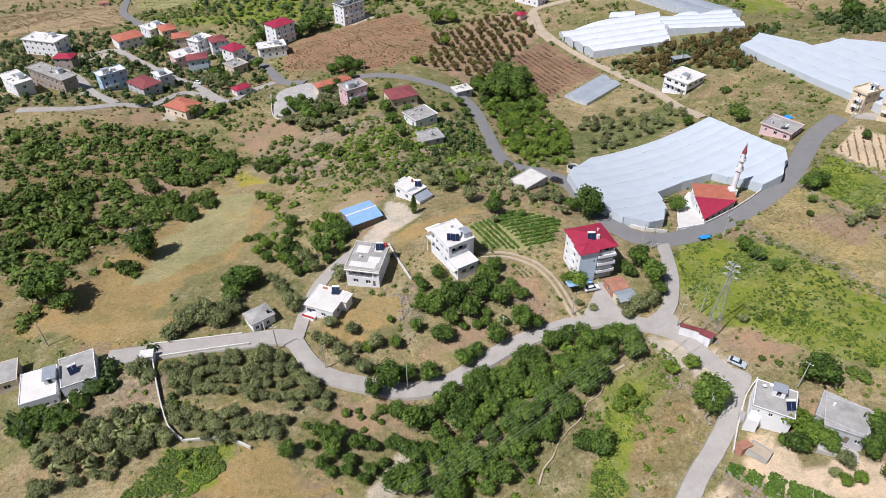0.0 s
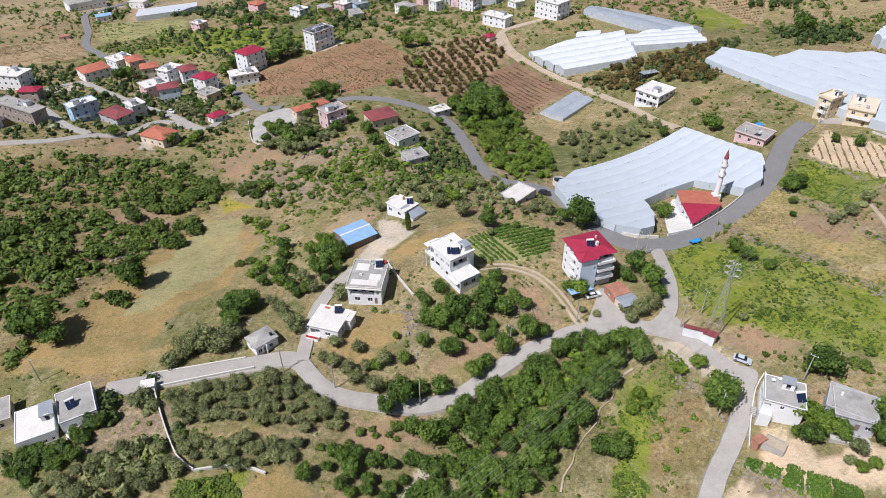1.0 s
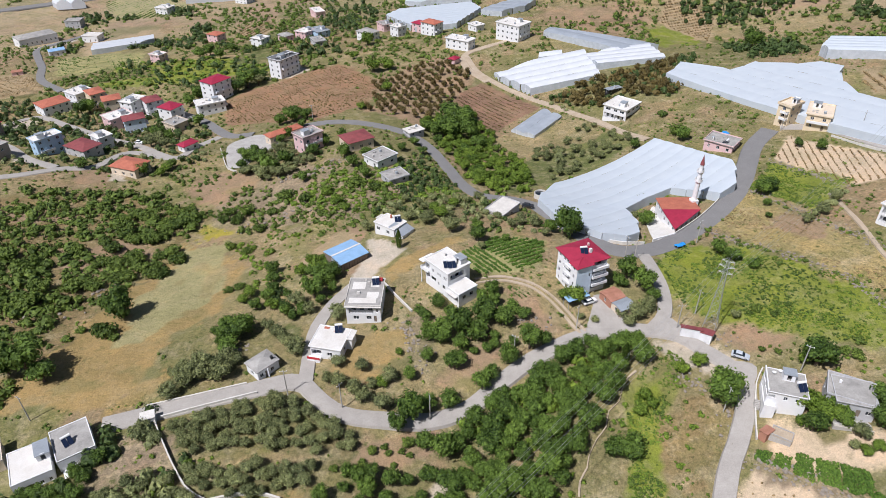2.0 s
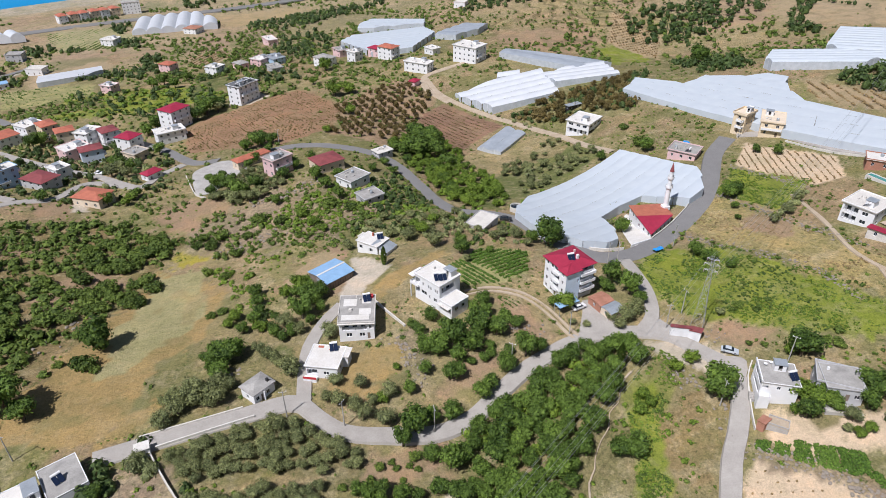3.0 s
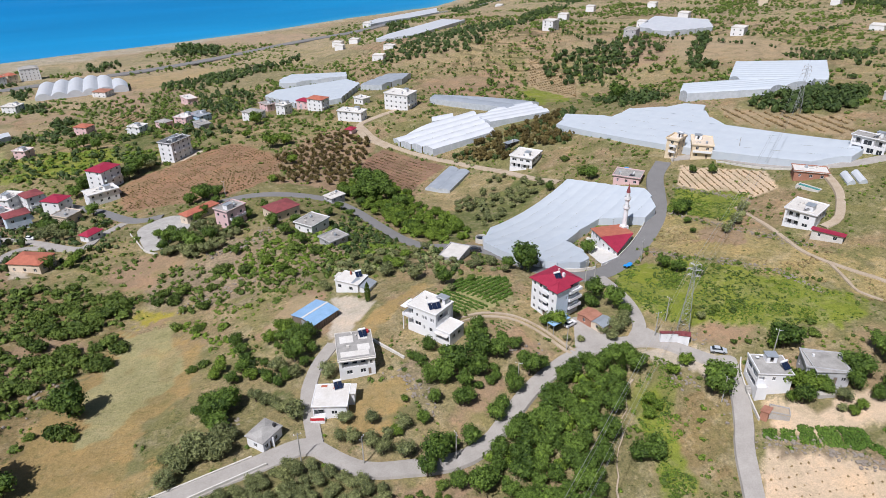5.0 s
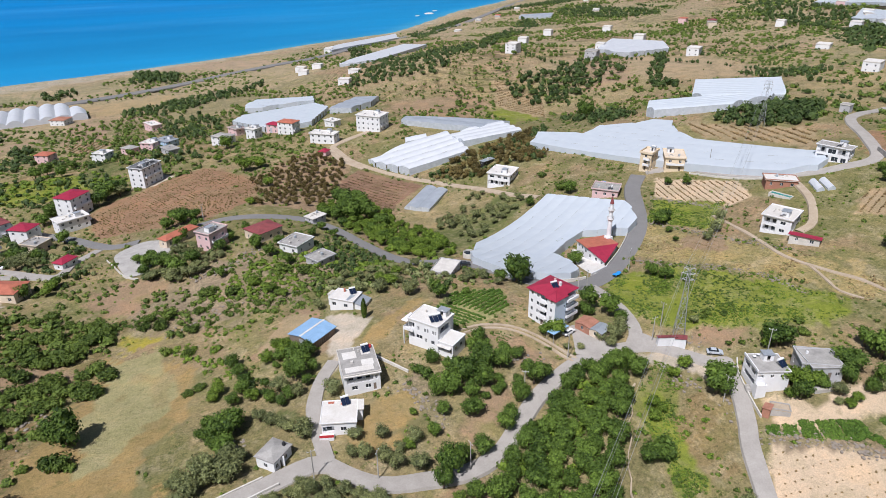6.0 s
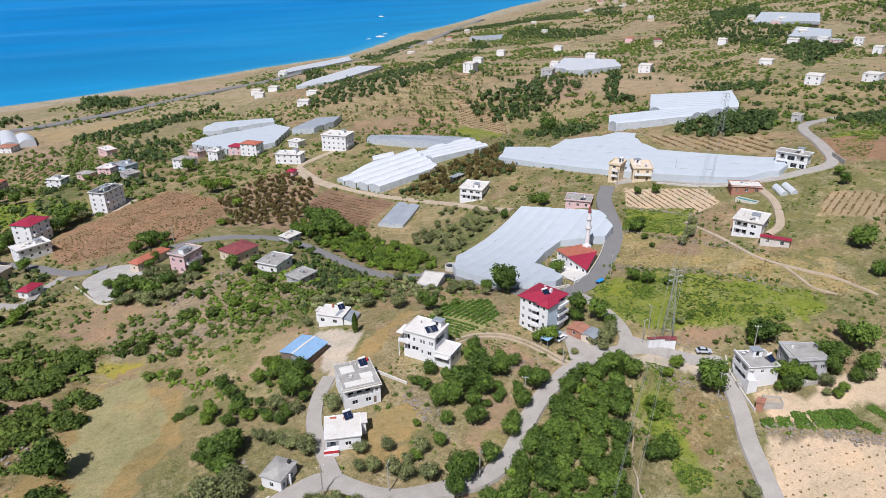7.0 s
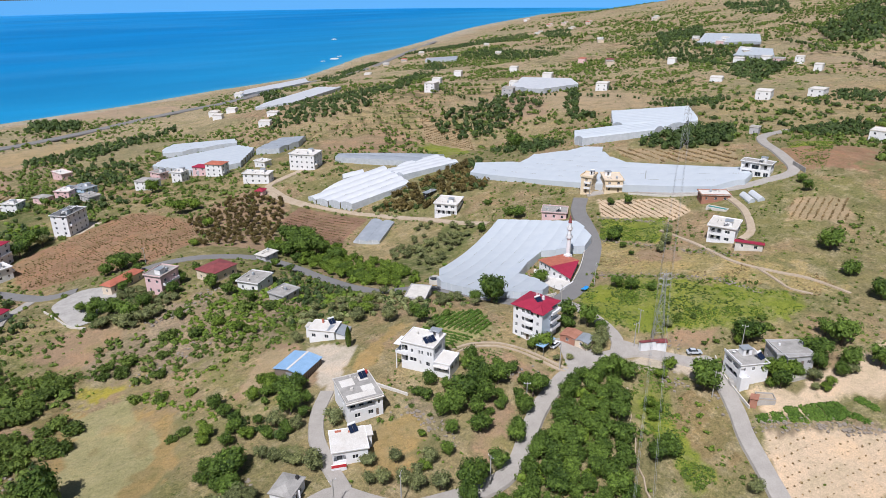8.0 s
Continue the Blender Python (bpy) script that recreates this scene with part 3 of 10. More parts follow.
zone("yard", [(-19.4, 179.1), (-14.2, 177.7), (-10.3, 170.7), (-6.5, 167.4), (-11.0, 162.9), (-15.9, 158.8), (-19.9, 153.3), (-22.3, 151.3), (-26.7, 146.9), (-29.1, 148.3), (-24.1, 155.5), (-24.8, 159.9), (-19.7, 166.5), (-18.3, 170.2)], 0.8)
zone("stubble", [(-41.9, 173.2), (-36.0, 182.0), (-25.0, 189.0), (-20.1, 183.4), (-29.7, 178.5), (-33.8, 171.8), (-39.4, 167.9)], 1.2)
zone("yard", [(-202.5, 350.3), (-200.7, 374.1), (-187.6, 362.5), (-189.5, 339.5)], 1.0)
zone("yard", [(-186.4, 305.6), (-172.2, 294.9), (-162.7, 280.7), (-164.6, 275.0), (-176.0, 290.0)], 1.0)
zone("soil", [(-139.5, 261.5), (-128.6, 265.6), (-121.5, 253.4), (-132.3, 250.7)], 1.5)
zone("yard", [(-120.4, 253.6), (-123.4, 262.7), (-119.6, 266.8), (-115.0, 254.3)], 0.8)
zone("yard", [(-70.0, 396.0), (-50.0, 412.0), (-42.0, 402.0), (-54.0, 392.0)], 1.0)
zone("stony", [(-84.0, 96.0), (-73.0, 104.5), (-70.0, 98.0), (-78.0, 90.5)], 1.5)
zone("green", [(-48.6, 138.2), (-42.6, 140.9), (-39.7, 136.5), (-43.1, 132.2)], 0.8)

zone("vine", [(-261.7, 748.1), (-197.7, 763.6), (-166.8, 704.6), (-166.9, 656.2), (-228.9, 655.3)], 1.5)
zone("soil", [(-231.2, 619.5), (-171.6, 627.5), (-170.2, 652.4), (-227.6, 650.1)], 1.5)
zone("olive", [(-217.3, 572.0), (-176.1, 602.7), (-177.2, 627.7), (-227.4, 613.3)], 1.5)
zone("stubble", [(-173.8, 568.9), (-174.6, 594.7), (-215.1, 566.7), (-212.6, 551.3)], 1.5)
zone("vine", [(-229.8, 510.9), (-209.0, 515.7), (-166.5, 504.9), (-155.4, 464.2), (-179.0, 457.5), (-212.2, 455.1)], 1.5)
zone("olive", [(-208.1, 446.1), (-176.4, 450.8), (-150.3, 453.6), (-145.4, 431.6), (-173.0, 430.9), (-206.9, 424.7)], 3)
zone("soil", [(-108.9, 691.5), (-92.8, 720.0), (-75.5, 633.8), (-78.7, 597.2), (-110.8, 589.4)], 2)
zone("stubble", [(-107.5, 579.4), (-78.7, 597.2), (-71.3, 558.2), (-79.9, 537.5), (-98.3, 515.6)], 2)
zone("gold", [(-100.8, 793.5), (-24.6, 814.0), (10.6, 760.7), (-62.0, 729.6), (-84.8, 728.6)], 2)
zone("green", [(-186.0, 859.6), (-136.0, 866.9), (-146.3, 907.6), (-192.8, 930.2)], 3)
zone("olive", [(-131.7, 650.4), (-108.2, 638.2), (-111.6, 598.1), (-129.7, 595.3)], 2)
zone("soil", [(-167.1, 615.3), (-131.0, 644.5), (-127.6, 615.3), (-147.5, 592.5)], 2)
zone("concrete", [(-252.0, 590.0), (-236.0, 580.0), (-252.0, 552.0), (-268.0, 562.0)], 1.5)


def smoothed(points, step=2.5):
    """A curve through the points, resampled evenly."""
    p = [Vector(q) for q in points]
    p = [p[0] * 2 - p[1]] + p + [p[-1] * 2 - p[-2]]
    out = []
    for a, b, c, d in zip(p, p[1:], p[2:], p[3:]):
        n = max(2, int((c - b).length / step))
        for k in range(n):
            t = k / n
            out.append(0.5 * ((2 * b) + (c - a) * t + (2 * a - 5 * b + 4 * c - d) * t * t + (3 * b - a - 3 * c + d) * t ** 3))
    return out + [p[-2]]


ROAD_LINES, ROADS, YARDS = [], [], []


def road(points, width, material, label, lift=0.14, crumble=0.16, name="road"):
    line = smoothed(points)
    ROAD_LINES.append((line, width))
    ROADS.append((line, width, material, label, lift, crumble, name))


road([(-84.4, 110.3), (-69.4, 112.7), (-51.4, 115.5), (-41.5, 116.8), (-37.0, 114.9)], 5.2, M_ROAD, "pale worn asphalt lane past the olive grove")
road([(-38.7, 116.5), (-34.6, 110.5), (-29.0, 105.2), (-19.9, 102.8), (-8.8, 101.5), (0.7, 103.8), (9.3, 109.3), (17.4, 114.3), (25.7, 117.9), (34.8, 120.9), (43.7, 121.5), (52.3, 120.0), (60.0, 116.2), (64.4, 109.5), (68.1, 102.8), (68.2, 97.0), (64.7, 90.6), (59.2, 83.4), (54.0, 77.4), (43.8, 62.3), (36.7, 53.0)], 4.3, M_ROAD, "pale worn asphalt lane winding through the village")
road([(53.6, 119.8), (59.5, 124.7), (63.1, 133.9), (64.8, 143.7), (65.6, 153.5)], 3.6, M_ROAD, "pale worn asphalt side lane")
road([(-37.9, 115.0), (-37.4, 119.0), (-36.6, 127.4), (-34.9, 136.6), (-30.4, 145.4), (-24.4, 152.2)], 3.6, M_ROAD, "worn lane up to the farmyard")
road([(43.5, 198.1), (47.3, 180.7), (51.8, 166.0), (58.4, 157.0), (69.5, 156.4), (81.7, 161.9), (95.1, 170.1), (107.5, 179.4), (118.6, 190.2), (129.4, 204.8), (140.6, 219.3), (153.8, 230.4)], 7.0, M_ROAD_DARK, "grey asphalt road curving round the greenhouse")
road([(44.0, 196.1), (36.0, 203.1), (25.0, 207.6), (20.8, 221.6), (18.2, 244.0), (13.3, 269.5), (3.9, 284.7), (-12.2, 293.4), (-26.0, 298.3), (-39.7, 298.9), (-53.0, 294.9)], 5.0, M_ROAD_DARK, "grey asphalt road climbing past the scrub")
road([(159.2, 231.9), (173.6, 221.1), (179.9, 193.0), (192.2, 172.4), (204.1, 163.6), (217.2, 159.5), (234.6, 174.9), (257.4, 198.6), (279.2, 209.5), (326.9, 221.7)], 5.0, M_ROAD, "pale asphalt road below the far greenhouses")
road([(-182.1, 254.4), (-159.9, 257.9), (-144.5, 266.6), (-131.3, 270.4), (-123.1, 290.6), (-100.7, 278.1)], 4.0, M_ROAD, "pale village street")
road([(-146.4, 268.4), (-161.6, 280.0), (-180.9, 305.8), (-209.0, 336.7)], 4.0, M_ROAD, "pale village street")
road([(-208.0, 353.0), (-193.3, 370.5), (-170.3, 350.0), (-142.6, 321.2), (-123.8, 304.2), (-101.2, 279.6), (-94.1, 293.3), (-84.6, 306.1)], 4.0, M_ROAD, "pale village street")
road([(-114.8, 361.5), (-96.8, 338.9), (-80.4, 306.6), (-67.9, 300.7)], 5.0, M_ROAD_DARK, "grey asphalt village street")
road([(-232.0, 604.0), (-247.0, 576.0), (-258.0, 553.0), (-246.5, 521.0), (-232.0, 488.0), (-219.5, 451.3), (-196.1, 420.0)], 5.0, M_ROAD_DARK, "grey asphalt lane between fields")
road([(54.7, 400.6), (57.5, 373.8), (69.6, 349.0), (86.1, 321.8), (98.5, 292.0), (104.5, 263.9), (108.8, 248.1)], 3.4, M_DIRT, "light earth track beside the ploughed field", name="track")
road([(60.7, 360.2), (51.8, 381.3), (54.7, 402.2), (68.2, 411.7), (92.5, 420.9)], 4.0, M_DIRT, "light earth track to the white houses", name="track")
for side in (-0.85, 0.85):
    rut = smoothed([(10.7, 145.4), (18.8, 145.3), (26.5, 141.2), (31.2, 133.7), (34.3, 125.3), (35.6, 122.0)], 6.0)
    rut = [p + Vector((b.y - a.y, a.x - b.x)).normalized() * side for p, a, b in zip(rut, [rut[0]] + rut[:-1], rut[1:] + [rut[-1]])]
    road([tuple(p) for p in rut], 0.75, M_DIRT, "wheel rut of an earth track between orchard plots", lift=0.06, crumble=0.2, name="track")
road([(44.7, 107.8), (42.0, 106.2), (39.5, 103.3), (37.6, 100.1), (34.3, 98.0), (32.3, 94.2), (29.3, 91.7), (26.1, 87.9), (24.8, 85.3), (22.3, 82.6), (20.9, 79.0)], 0.4, M_DIRT, "narrow trodden footpath", lift=0.05, crumble=0.2, name="footpath")
road([(183.3, 169.7), (173.0, 154.9), (157.6, 142.1), (148.5, 140.4)], 3.0, M_DIRT, "light earth drive", name="track")
road([(140.5, 172.0), (137.2, 155.8), (132.6, 139.9), (130.6, 129.4), (132.4, 115.8), (135.1, 107.5), (135.2, 92.9)], 1.3, M_DIRT, "pale trodden track across the grassy slope", lift=0.04, crumble=0.3, name="footpath")
road([(131.2, 123.3), (126.3, 112.0), (124.3, 106.9), (126.0, 100.4)], 1.0, M_DIRT, "pale trodden track across the grassy slope", lift=0.04, crumble=0.3, name="footpath")
road([(-420.0, 712.0), (-340.0, 744.0), (-284.0, 764.9), (-217.1, 788.2), (-149.8, 809.5), (-90.2, 824.3), (-20.6, 847.1), (76.9, 887.1), (136.8, 906.4), (211.0, 925.7), (343.8, 1042.6), (546.0, 1185.1), (725.5, 1352.9), (1071.5, 1696.1)], 14.0, M_ROAD_DARK, "grey coastal highway", lift=0.6)


YARD_LIST = []


def yard(poly, material, label):
    pts = [Vector(q) for q in smoothed(poly + poly[:1], 3.0)[:-1]]
    YARDS.append([tuple(q) for q in pts])
    YARD_LIST.append((pts, material, label))


yard([(-74.8, 260.5), (-77.1, 273.5), (-77.8, 290.4), (-66.0, 298.2), (-56.0, 288.0), (-54.3, 276.4), (-62.5, 270.3), (-67.7, 259.8)], M_CONCRETE, "wide grey paved yard in the village")
yard([(77.4, 177.0), (85.9, 189.9), (82.9, 167.3), (74.0, 162.8)], M_ROOFWHITE, "pale tiled yard in front of the mosque")
yard([(37.0, 123.7), (41.1, 130.8), (42.7, 134.9), (45.7, 133.9), (47.6, 126.7), (50.8, 121.5), (43.6, 120.6)], M_ROAD, "worn concrete yard before the apartment house")
yard([(52.3, 120.4), (58.1, 123.3), (60.8, 122.3), (64.3, 111.7), (61.4, 113.8)], M_ROAD, "widened asphalt where the lanes meet")
yard([(67.3, 105.3), (71.4, 104.1), (73.3, 101.6), (69.9, 96.8), (67.2, 98.8)], M_ROAD, "widened asphalt before the roadside house")

GX, GY = steps(-4600, 4600, -190, 215, 1.35, 1.055), steps(-700, 4600, 55, 420, 1.35, 1.055)
gxx, gyy = np.meshgrid(GX, GY)
gxx, gyy = gxx.ravel(), gyy.ravel()
g_in = inland(gxx, gyy)
gh = land(gxx, gyy)
swell = (rough(gxx, gyy, 7, 3) - 0.5) * 0.5 + (rough(gxx, gyy, 2.6, 4) - 0.5) * 0.22
far_off = np.clip((np.hypot(gxx, gyy - 150) - 300) / 500, 0, 1)
# the ground is levelled and sunk a little under roads and yards
paved = np.zeros((len(GY), len(GX)))
for line, width in ROAD_LINES:
    reach_ = width / 2 + 2.6
    for p in line:
        i0, i1 = np.searchsorted(GX, (p.x - reach_, p.x + reach_))
        j0, j1 = np.searchsorted(GY, (p.y - reach_, p.y + reach_))
        if i1 > i0 and j1 > j0:
            dd = np.hypot(GX[None, i0:i1] - p.x, GY[j0:j1, None] - p.y)
            paved[j0:j1, i0:i1] = np.maximum(paved[j0:j1, i0:i1], np.clip((reach_ - dd) / 1.6, 0, 1))
paved = paved.ravel()
for poly in YARDS:
    paved[inside(poly, gxx, gyy)] = 1.0
gh = gh + np.where(g_in > 30, (swell + far_off * ((rough(gxx, gyy, 60, 6) - 0.5) * 5 + (rough(gxx, gyy, 170, 5) - 0.5) * 9)) * (1 - paved), 0) - 0.22 * paved


def cover_at(x, y):
    """Base colour of the land: grassland broken by scrub and earth, then the named fields, then painted haze."""
    a, b, c = rough(x, y, 60, 11), rough(x, y, 17, 12), rough(x, y, 150, 13)
    mix = np.clip((0.45 * a + 0.3 * b + 0.25 * c - 0.33) / 0.34, 0, 1)[:, None]
    col = np.array(COVER["olive"]) * (1 - mix) + np.array(COVER["dry"]) * mix
    grass = np.clip((rough(x, y, 34, 17) * 0.5 + rough(x, y, 10, 18) * 0.3 + rough(x, y, 4, 19) * 0.2 - 0.5) / 0.1, 0, 1)[:, None] * (0.6 - 0.42 * np.clip((np.hypot(x, y - 100) - 250) / 300, 0, 1))[:, None]
    col = col * (1 - grass) + np.array((0.175, 0.175, 0.07)) * grass
    bare = np.clip((rough(x, y, 28, 14) * 0.6 + rough(x, y, 9, 15) * 0.4 - 0.56) / 0.12, 0, 1)[:, None] * 0.75
    col = col * (1 - bare) + np.array(COVER["soil"]) * bare
    inl = inland(x, y)
    plain = np.clip((900 - np.abs(inl - 400)) / 300, 0, 1) * np.clip((np.hypot(x, y) - 480) / 200, 0, 1)
    # far fields: patches of one tone each
    i, j = np.floor((x * 0.93 + y * 0.37 + 25 * rough(x, y, 140, 21)) / 85), np.floor((y * 0.93 - x * 0.37 + 25 * rough(x, y, 140, 22)) / 55)
    tone = lattice(i, j, 9)
    names = ("dry", "stubble", "soil", "olive", "brown", "soil", "dry", "stubble")
    patch = np.array([COVER[k] for k in names])[(tone * len(names)).astype(int) % len(names)]
    w = (plain * np.clip((rough(x, y, 110, 23) - 0.2) / 0.2, 0, 1) * 0.85)[:, None]
    col = col * (1 - w) + patch * w
    dx = (rough(x, y, 6, 31) - 0.5) * 2.4 + (rough(x, y, 2, 33) - 0.5) * 1.2
    dy = (rough(x, y, 6, 32) - 0.5) * 2.4 + (rough(x, y, 2, 34) - 0.5) * 1.2
    gaps = np.where(rough(x, y, 5, 35) + rough(x, y, 14, 36) > 1.42, 0.45, 0.0)[:, None]
    for kind, poly, jag in ZONES:
        xs, ys = [p[0] for p in poly], [p[1] for p in poly]
        k = np.where((x > min(xs) - 9) & (x < max(xs) + 9) & (y > min(ys) - 9) & (y < max(ys) + 9))[0]
        k = k[inside(poly, x[k] + dx[k] * jag, y[k] + dy[k] * jag)]
        keep = gaps[k] if jag > 1.6 else 0.0
        col[k] = np.array(COVER[kind]) * (1 - keep) + col[k] * keep
    # haze put into the colour: land turns paler and greyer with distance
    far_haze = np.clip((np.hypot(x, y - 150) - 330) / 350, 0, 1)[:, None] * 0.7
    col = col * (1 - far_haze) + (col * 0.5 + np.array((0.22, 0.185, 0.145))) * far_haze
    beach = np.clip((9 + 6 * rough(x, y, 60, 41) - inl) / 5, 0, 1)[:, None]
    col = col * (1.0, 1.0, 1.01)
    return col * (1 - beach) + np.array((0.40, 0.355, 0.30)) * beach


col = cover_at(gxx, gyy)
wild = np.ones(len(gxx))
for kind, poly, _ in ZONES:
    if kind in ("gravel", "concrete", "sand", "yard"):
        wild[inside(poly, gxx, gyy)] = 0.12
    elif kind in ("gold", "stubble", "soil", "yellow", "vine", "red", "brown", "pale"):
        wild[inside(poly, gxx, gyy)] = 0.4
    elif kind == "lush":
        wild[inside(poly, gxx, gyy)] = 0.55
nx, ny = len(GX), len(GY)
idx = np.arange(nx * ny).reshape(ny, nx)
quads = np.stack([idx[:-1, :-1], idx[:-1, 1:], idx[1:, 1:], idx[1:, :-1]], -1).reshape(-1, 4)
keep_q = g_in[quads].max(1) > -120
gm = bpy.data.meshes.new("ground")
gm.from_pydata(np.stack([gxx, gyy, gh], 1).tolist(), [], quads[keep_q].tolist())
gm.materials.append(M_GROUND)
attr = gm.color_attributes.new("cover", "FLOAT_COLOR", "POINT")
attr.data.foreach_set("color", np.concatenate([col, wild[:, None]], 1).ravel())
gm.polygons.foreach_set("use_smooth", [True] * len(gm.polygons))
tagged(new("ground", gm), "hilly ground of dry grass, scrub and ploughed fields", "ground", kind="structure")

# sea
SX, SY = steps(-4700, 4700, -700, 1500, 60, 1.08), steps(300, 4850, 850, 1700, 40, 1.08)
sx, sy = (a.ravel() for a in np.meshgrid(SX, SY))
s_in = inland(sx, sy)
sm = bpy.data.meshes.new("water")
idx = np.arange(len(sx)).reshape(len(SY), len(SX))
quads = np.stack([idx[:-1, :-1], idx[:-1, 1:], idx[1:, 1:], idx[1:, :-1]], -1).reshape(-1, 4)
quads = quads[s_in[quads].min(1) < 60]
sm.from_pydata(np.stack([sx, sy, np.full(len(sx), SEA)], 1).tolist(), [], quads.tolist())
sm.materials.append(M_SEA)
off = sm.attributes.new("offshore", "FLOAT", "POINT")
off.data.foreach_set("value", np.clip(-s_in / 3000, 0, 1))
tagged(new("water", sm), "deep blue sea with faint wind streaks", "sea", kind="structure")

# glowing backdrop wall standing in for hazy sea far out, where it meets the sky
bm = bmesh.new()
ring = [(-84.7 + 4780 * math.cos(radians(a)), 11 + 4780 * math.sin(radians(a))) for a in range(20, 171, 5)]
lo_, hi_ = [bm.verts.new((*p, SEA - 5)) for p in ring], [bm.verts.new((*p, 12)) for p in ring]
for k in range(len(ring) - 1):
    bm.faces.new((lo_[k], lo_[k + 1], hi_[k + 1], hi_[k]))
tagged(new("backdrop", mesh_of("backdrop", bm, M_HAZE_GLOW)), "pale glowing backdrop strip in place of hazy open sea", "distance", kind="structure")


def lay_road(line, width, material, label, lift, crumble, name):
    """A paved strip laid on the ground, with shoulders that run down into it and crumbled edges."""
    n = len(line)
    rows = []
    verge = min(0.3, 0.08 * width)
    for k, p in enumerate(line):
        t = line[min(k + 1, n - 1)] - line[max(k - 1, 0)]
        side = Vector((t.y, -t.x)).normalized()
        wob = [(float(rough(p.x + 50 * s, p.y, 9, 51)) - 0.5) * 2 * crumble for s in (0, 1)]
        half = width / 2
        rows.append([p + side * o for o in (-half - verge + wob[0], -half + wob[0], -half * 0.5, 0, half * 0.5, half + wob[1], half + verge + wob[1])])
    xy = np.array([[q.x, q.y] for r in rows for q in r])
    z = land(xy[:, 0], xy[:, 1]).reshape(n, 7)
    mid = z[:, 1:6].mean(1, keepdims=True)
    z = z * 0.35 + mid * 0.65
    z += np.array([-0.6, lift - 0.02, lift + 0.03, lift + 0.05, lift + 0.03, lift - 0.02, -0.6]) + 0.12
    me = bpy.data.meshes.new(name)
    ii = np.arange(n * 7).reshape(n, 7)
    me.from_pydata(np.column_stack([xy, z.ravel()]).tolist(), [], np.stack([ii[:-1, :-1], ii[1:, :-1], ii[1:, 1:], ii[:-1, 1:]], -1).reshape(-1, 4)[:, ::-1].tolist())
    me.materials.append(material)
    return tagged(new(name, me), label, name.replace("_", " "), kind="structure")


def lay_yard(pts, material, label, lift=0.16):
    """A paved or trodden yard laid over the ground."""
    bm = bmesh.new()
    bm.faces.new([bm.verts.new((q.x, q.y, 0)) for q in pts])
    bmesh.ops.triangulate(bm, faces=bm.faces)
    for _ in range(3):
        long = [e for e in bm.edges if e.calc_length() > 2.5]
        if not long:
            break
        bmesh.ops.subdivide_edges(bm, edges=long, cuts=1)
        bmesh.ops.triangulate(bm, faces=bm.faces)
    zs = land(np.array([v.co.x for v in bm.verts]), np.array([v.co.y for v in bm.verts]))
    rim = {v for e in bm.edges if len(e.link_faces) == 1 for v in e.verts}
    for v, z in zip(bm.verts, zs):
        v.co.z = z + lift + (0.0 if v in rim else 0.12)
    for f in bm.faces:
        if f.normal.z < 0:
            f.normal_flip()
    tagged(new("pavement", mesh_of("pavement", bm, material)), label, "yard", kind="structure")


for row in ROADS:
    lay_road(*row)
for row in YARD_LIST:
    lay_yard(*row)


# ---- buildings ----
ROUND = []  # places kept free of plants: middle and reach


def window_part(house, a, b, hole, frame_mat):
    """A window in one opening of a wall face: a frame with a cross bar, and its pane."""
    a, b = Vector((a[0], a[1], 0)), Vector((b[0], b[1], 0))
    u = (b - a).normalized()
    inw = Vector((-u.y, u.x, 0))
    s0, s1, v0, v1 = hole
    m = Matrix((( u.x, inw.x, 0, 0), (u.y, inw.y, 0, 0), (0, 0, 1, 0), (0, 0, 0, 1)))
    m.translation = a + u * s0 + inw * 0.12 + Vector((0, 0, v0))
    w, h, t = s1 - s0, v1 - v0, 0.07
    bm = bmesh.new()
    for q in ((0, 0, w, t), (0, h - t, w, h), (0, t, t, h - t), (w - t, t, w, h - t), (w / 2 - t / 2, t, w / 2 + t / 2, h - t)):
        box(bm, q[0], 0, q[1], q[2], 0.07, q[3])
    bm.transform(m)
    win = part("window", bm, frame_mat, house)
    bm = bmesh.new()
    box(bm, t, 0.025, t, w - t, 0.045, h - t)
    bm.transform(m)
    part("pane", bm, M_GLASS, win)


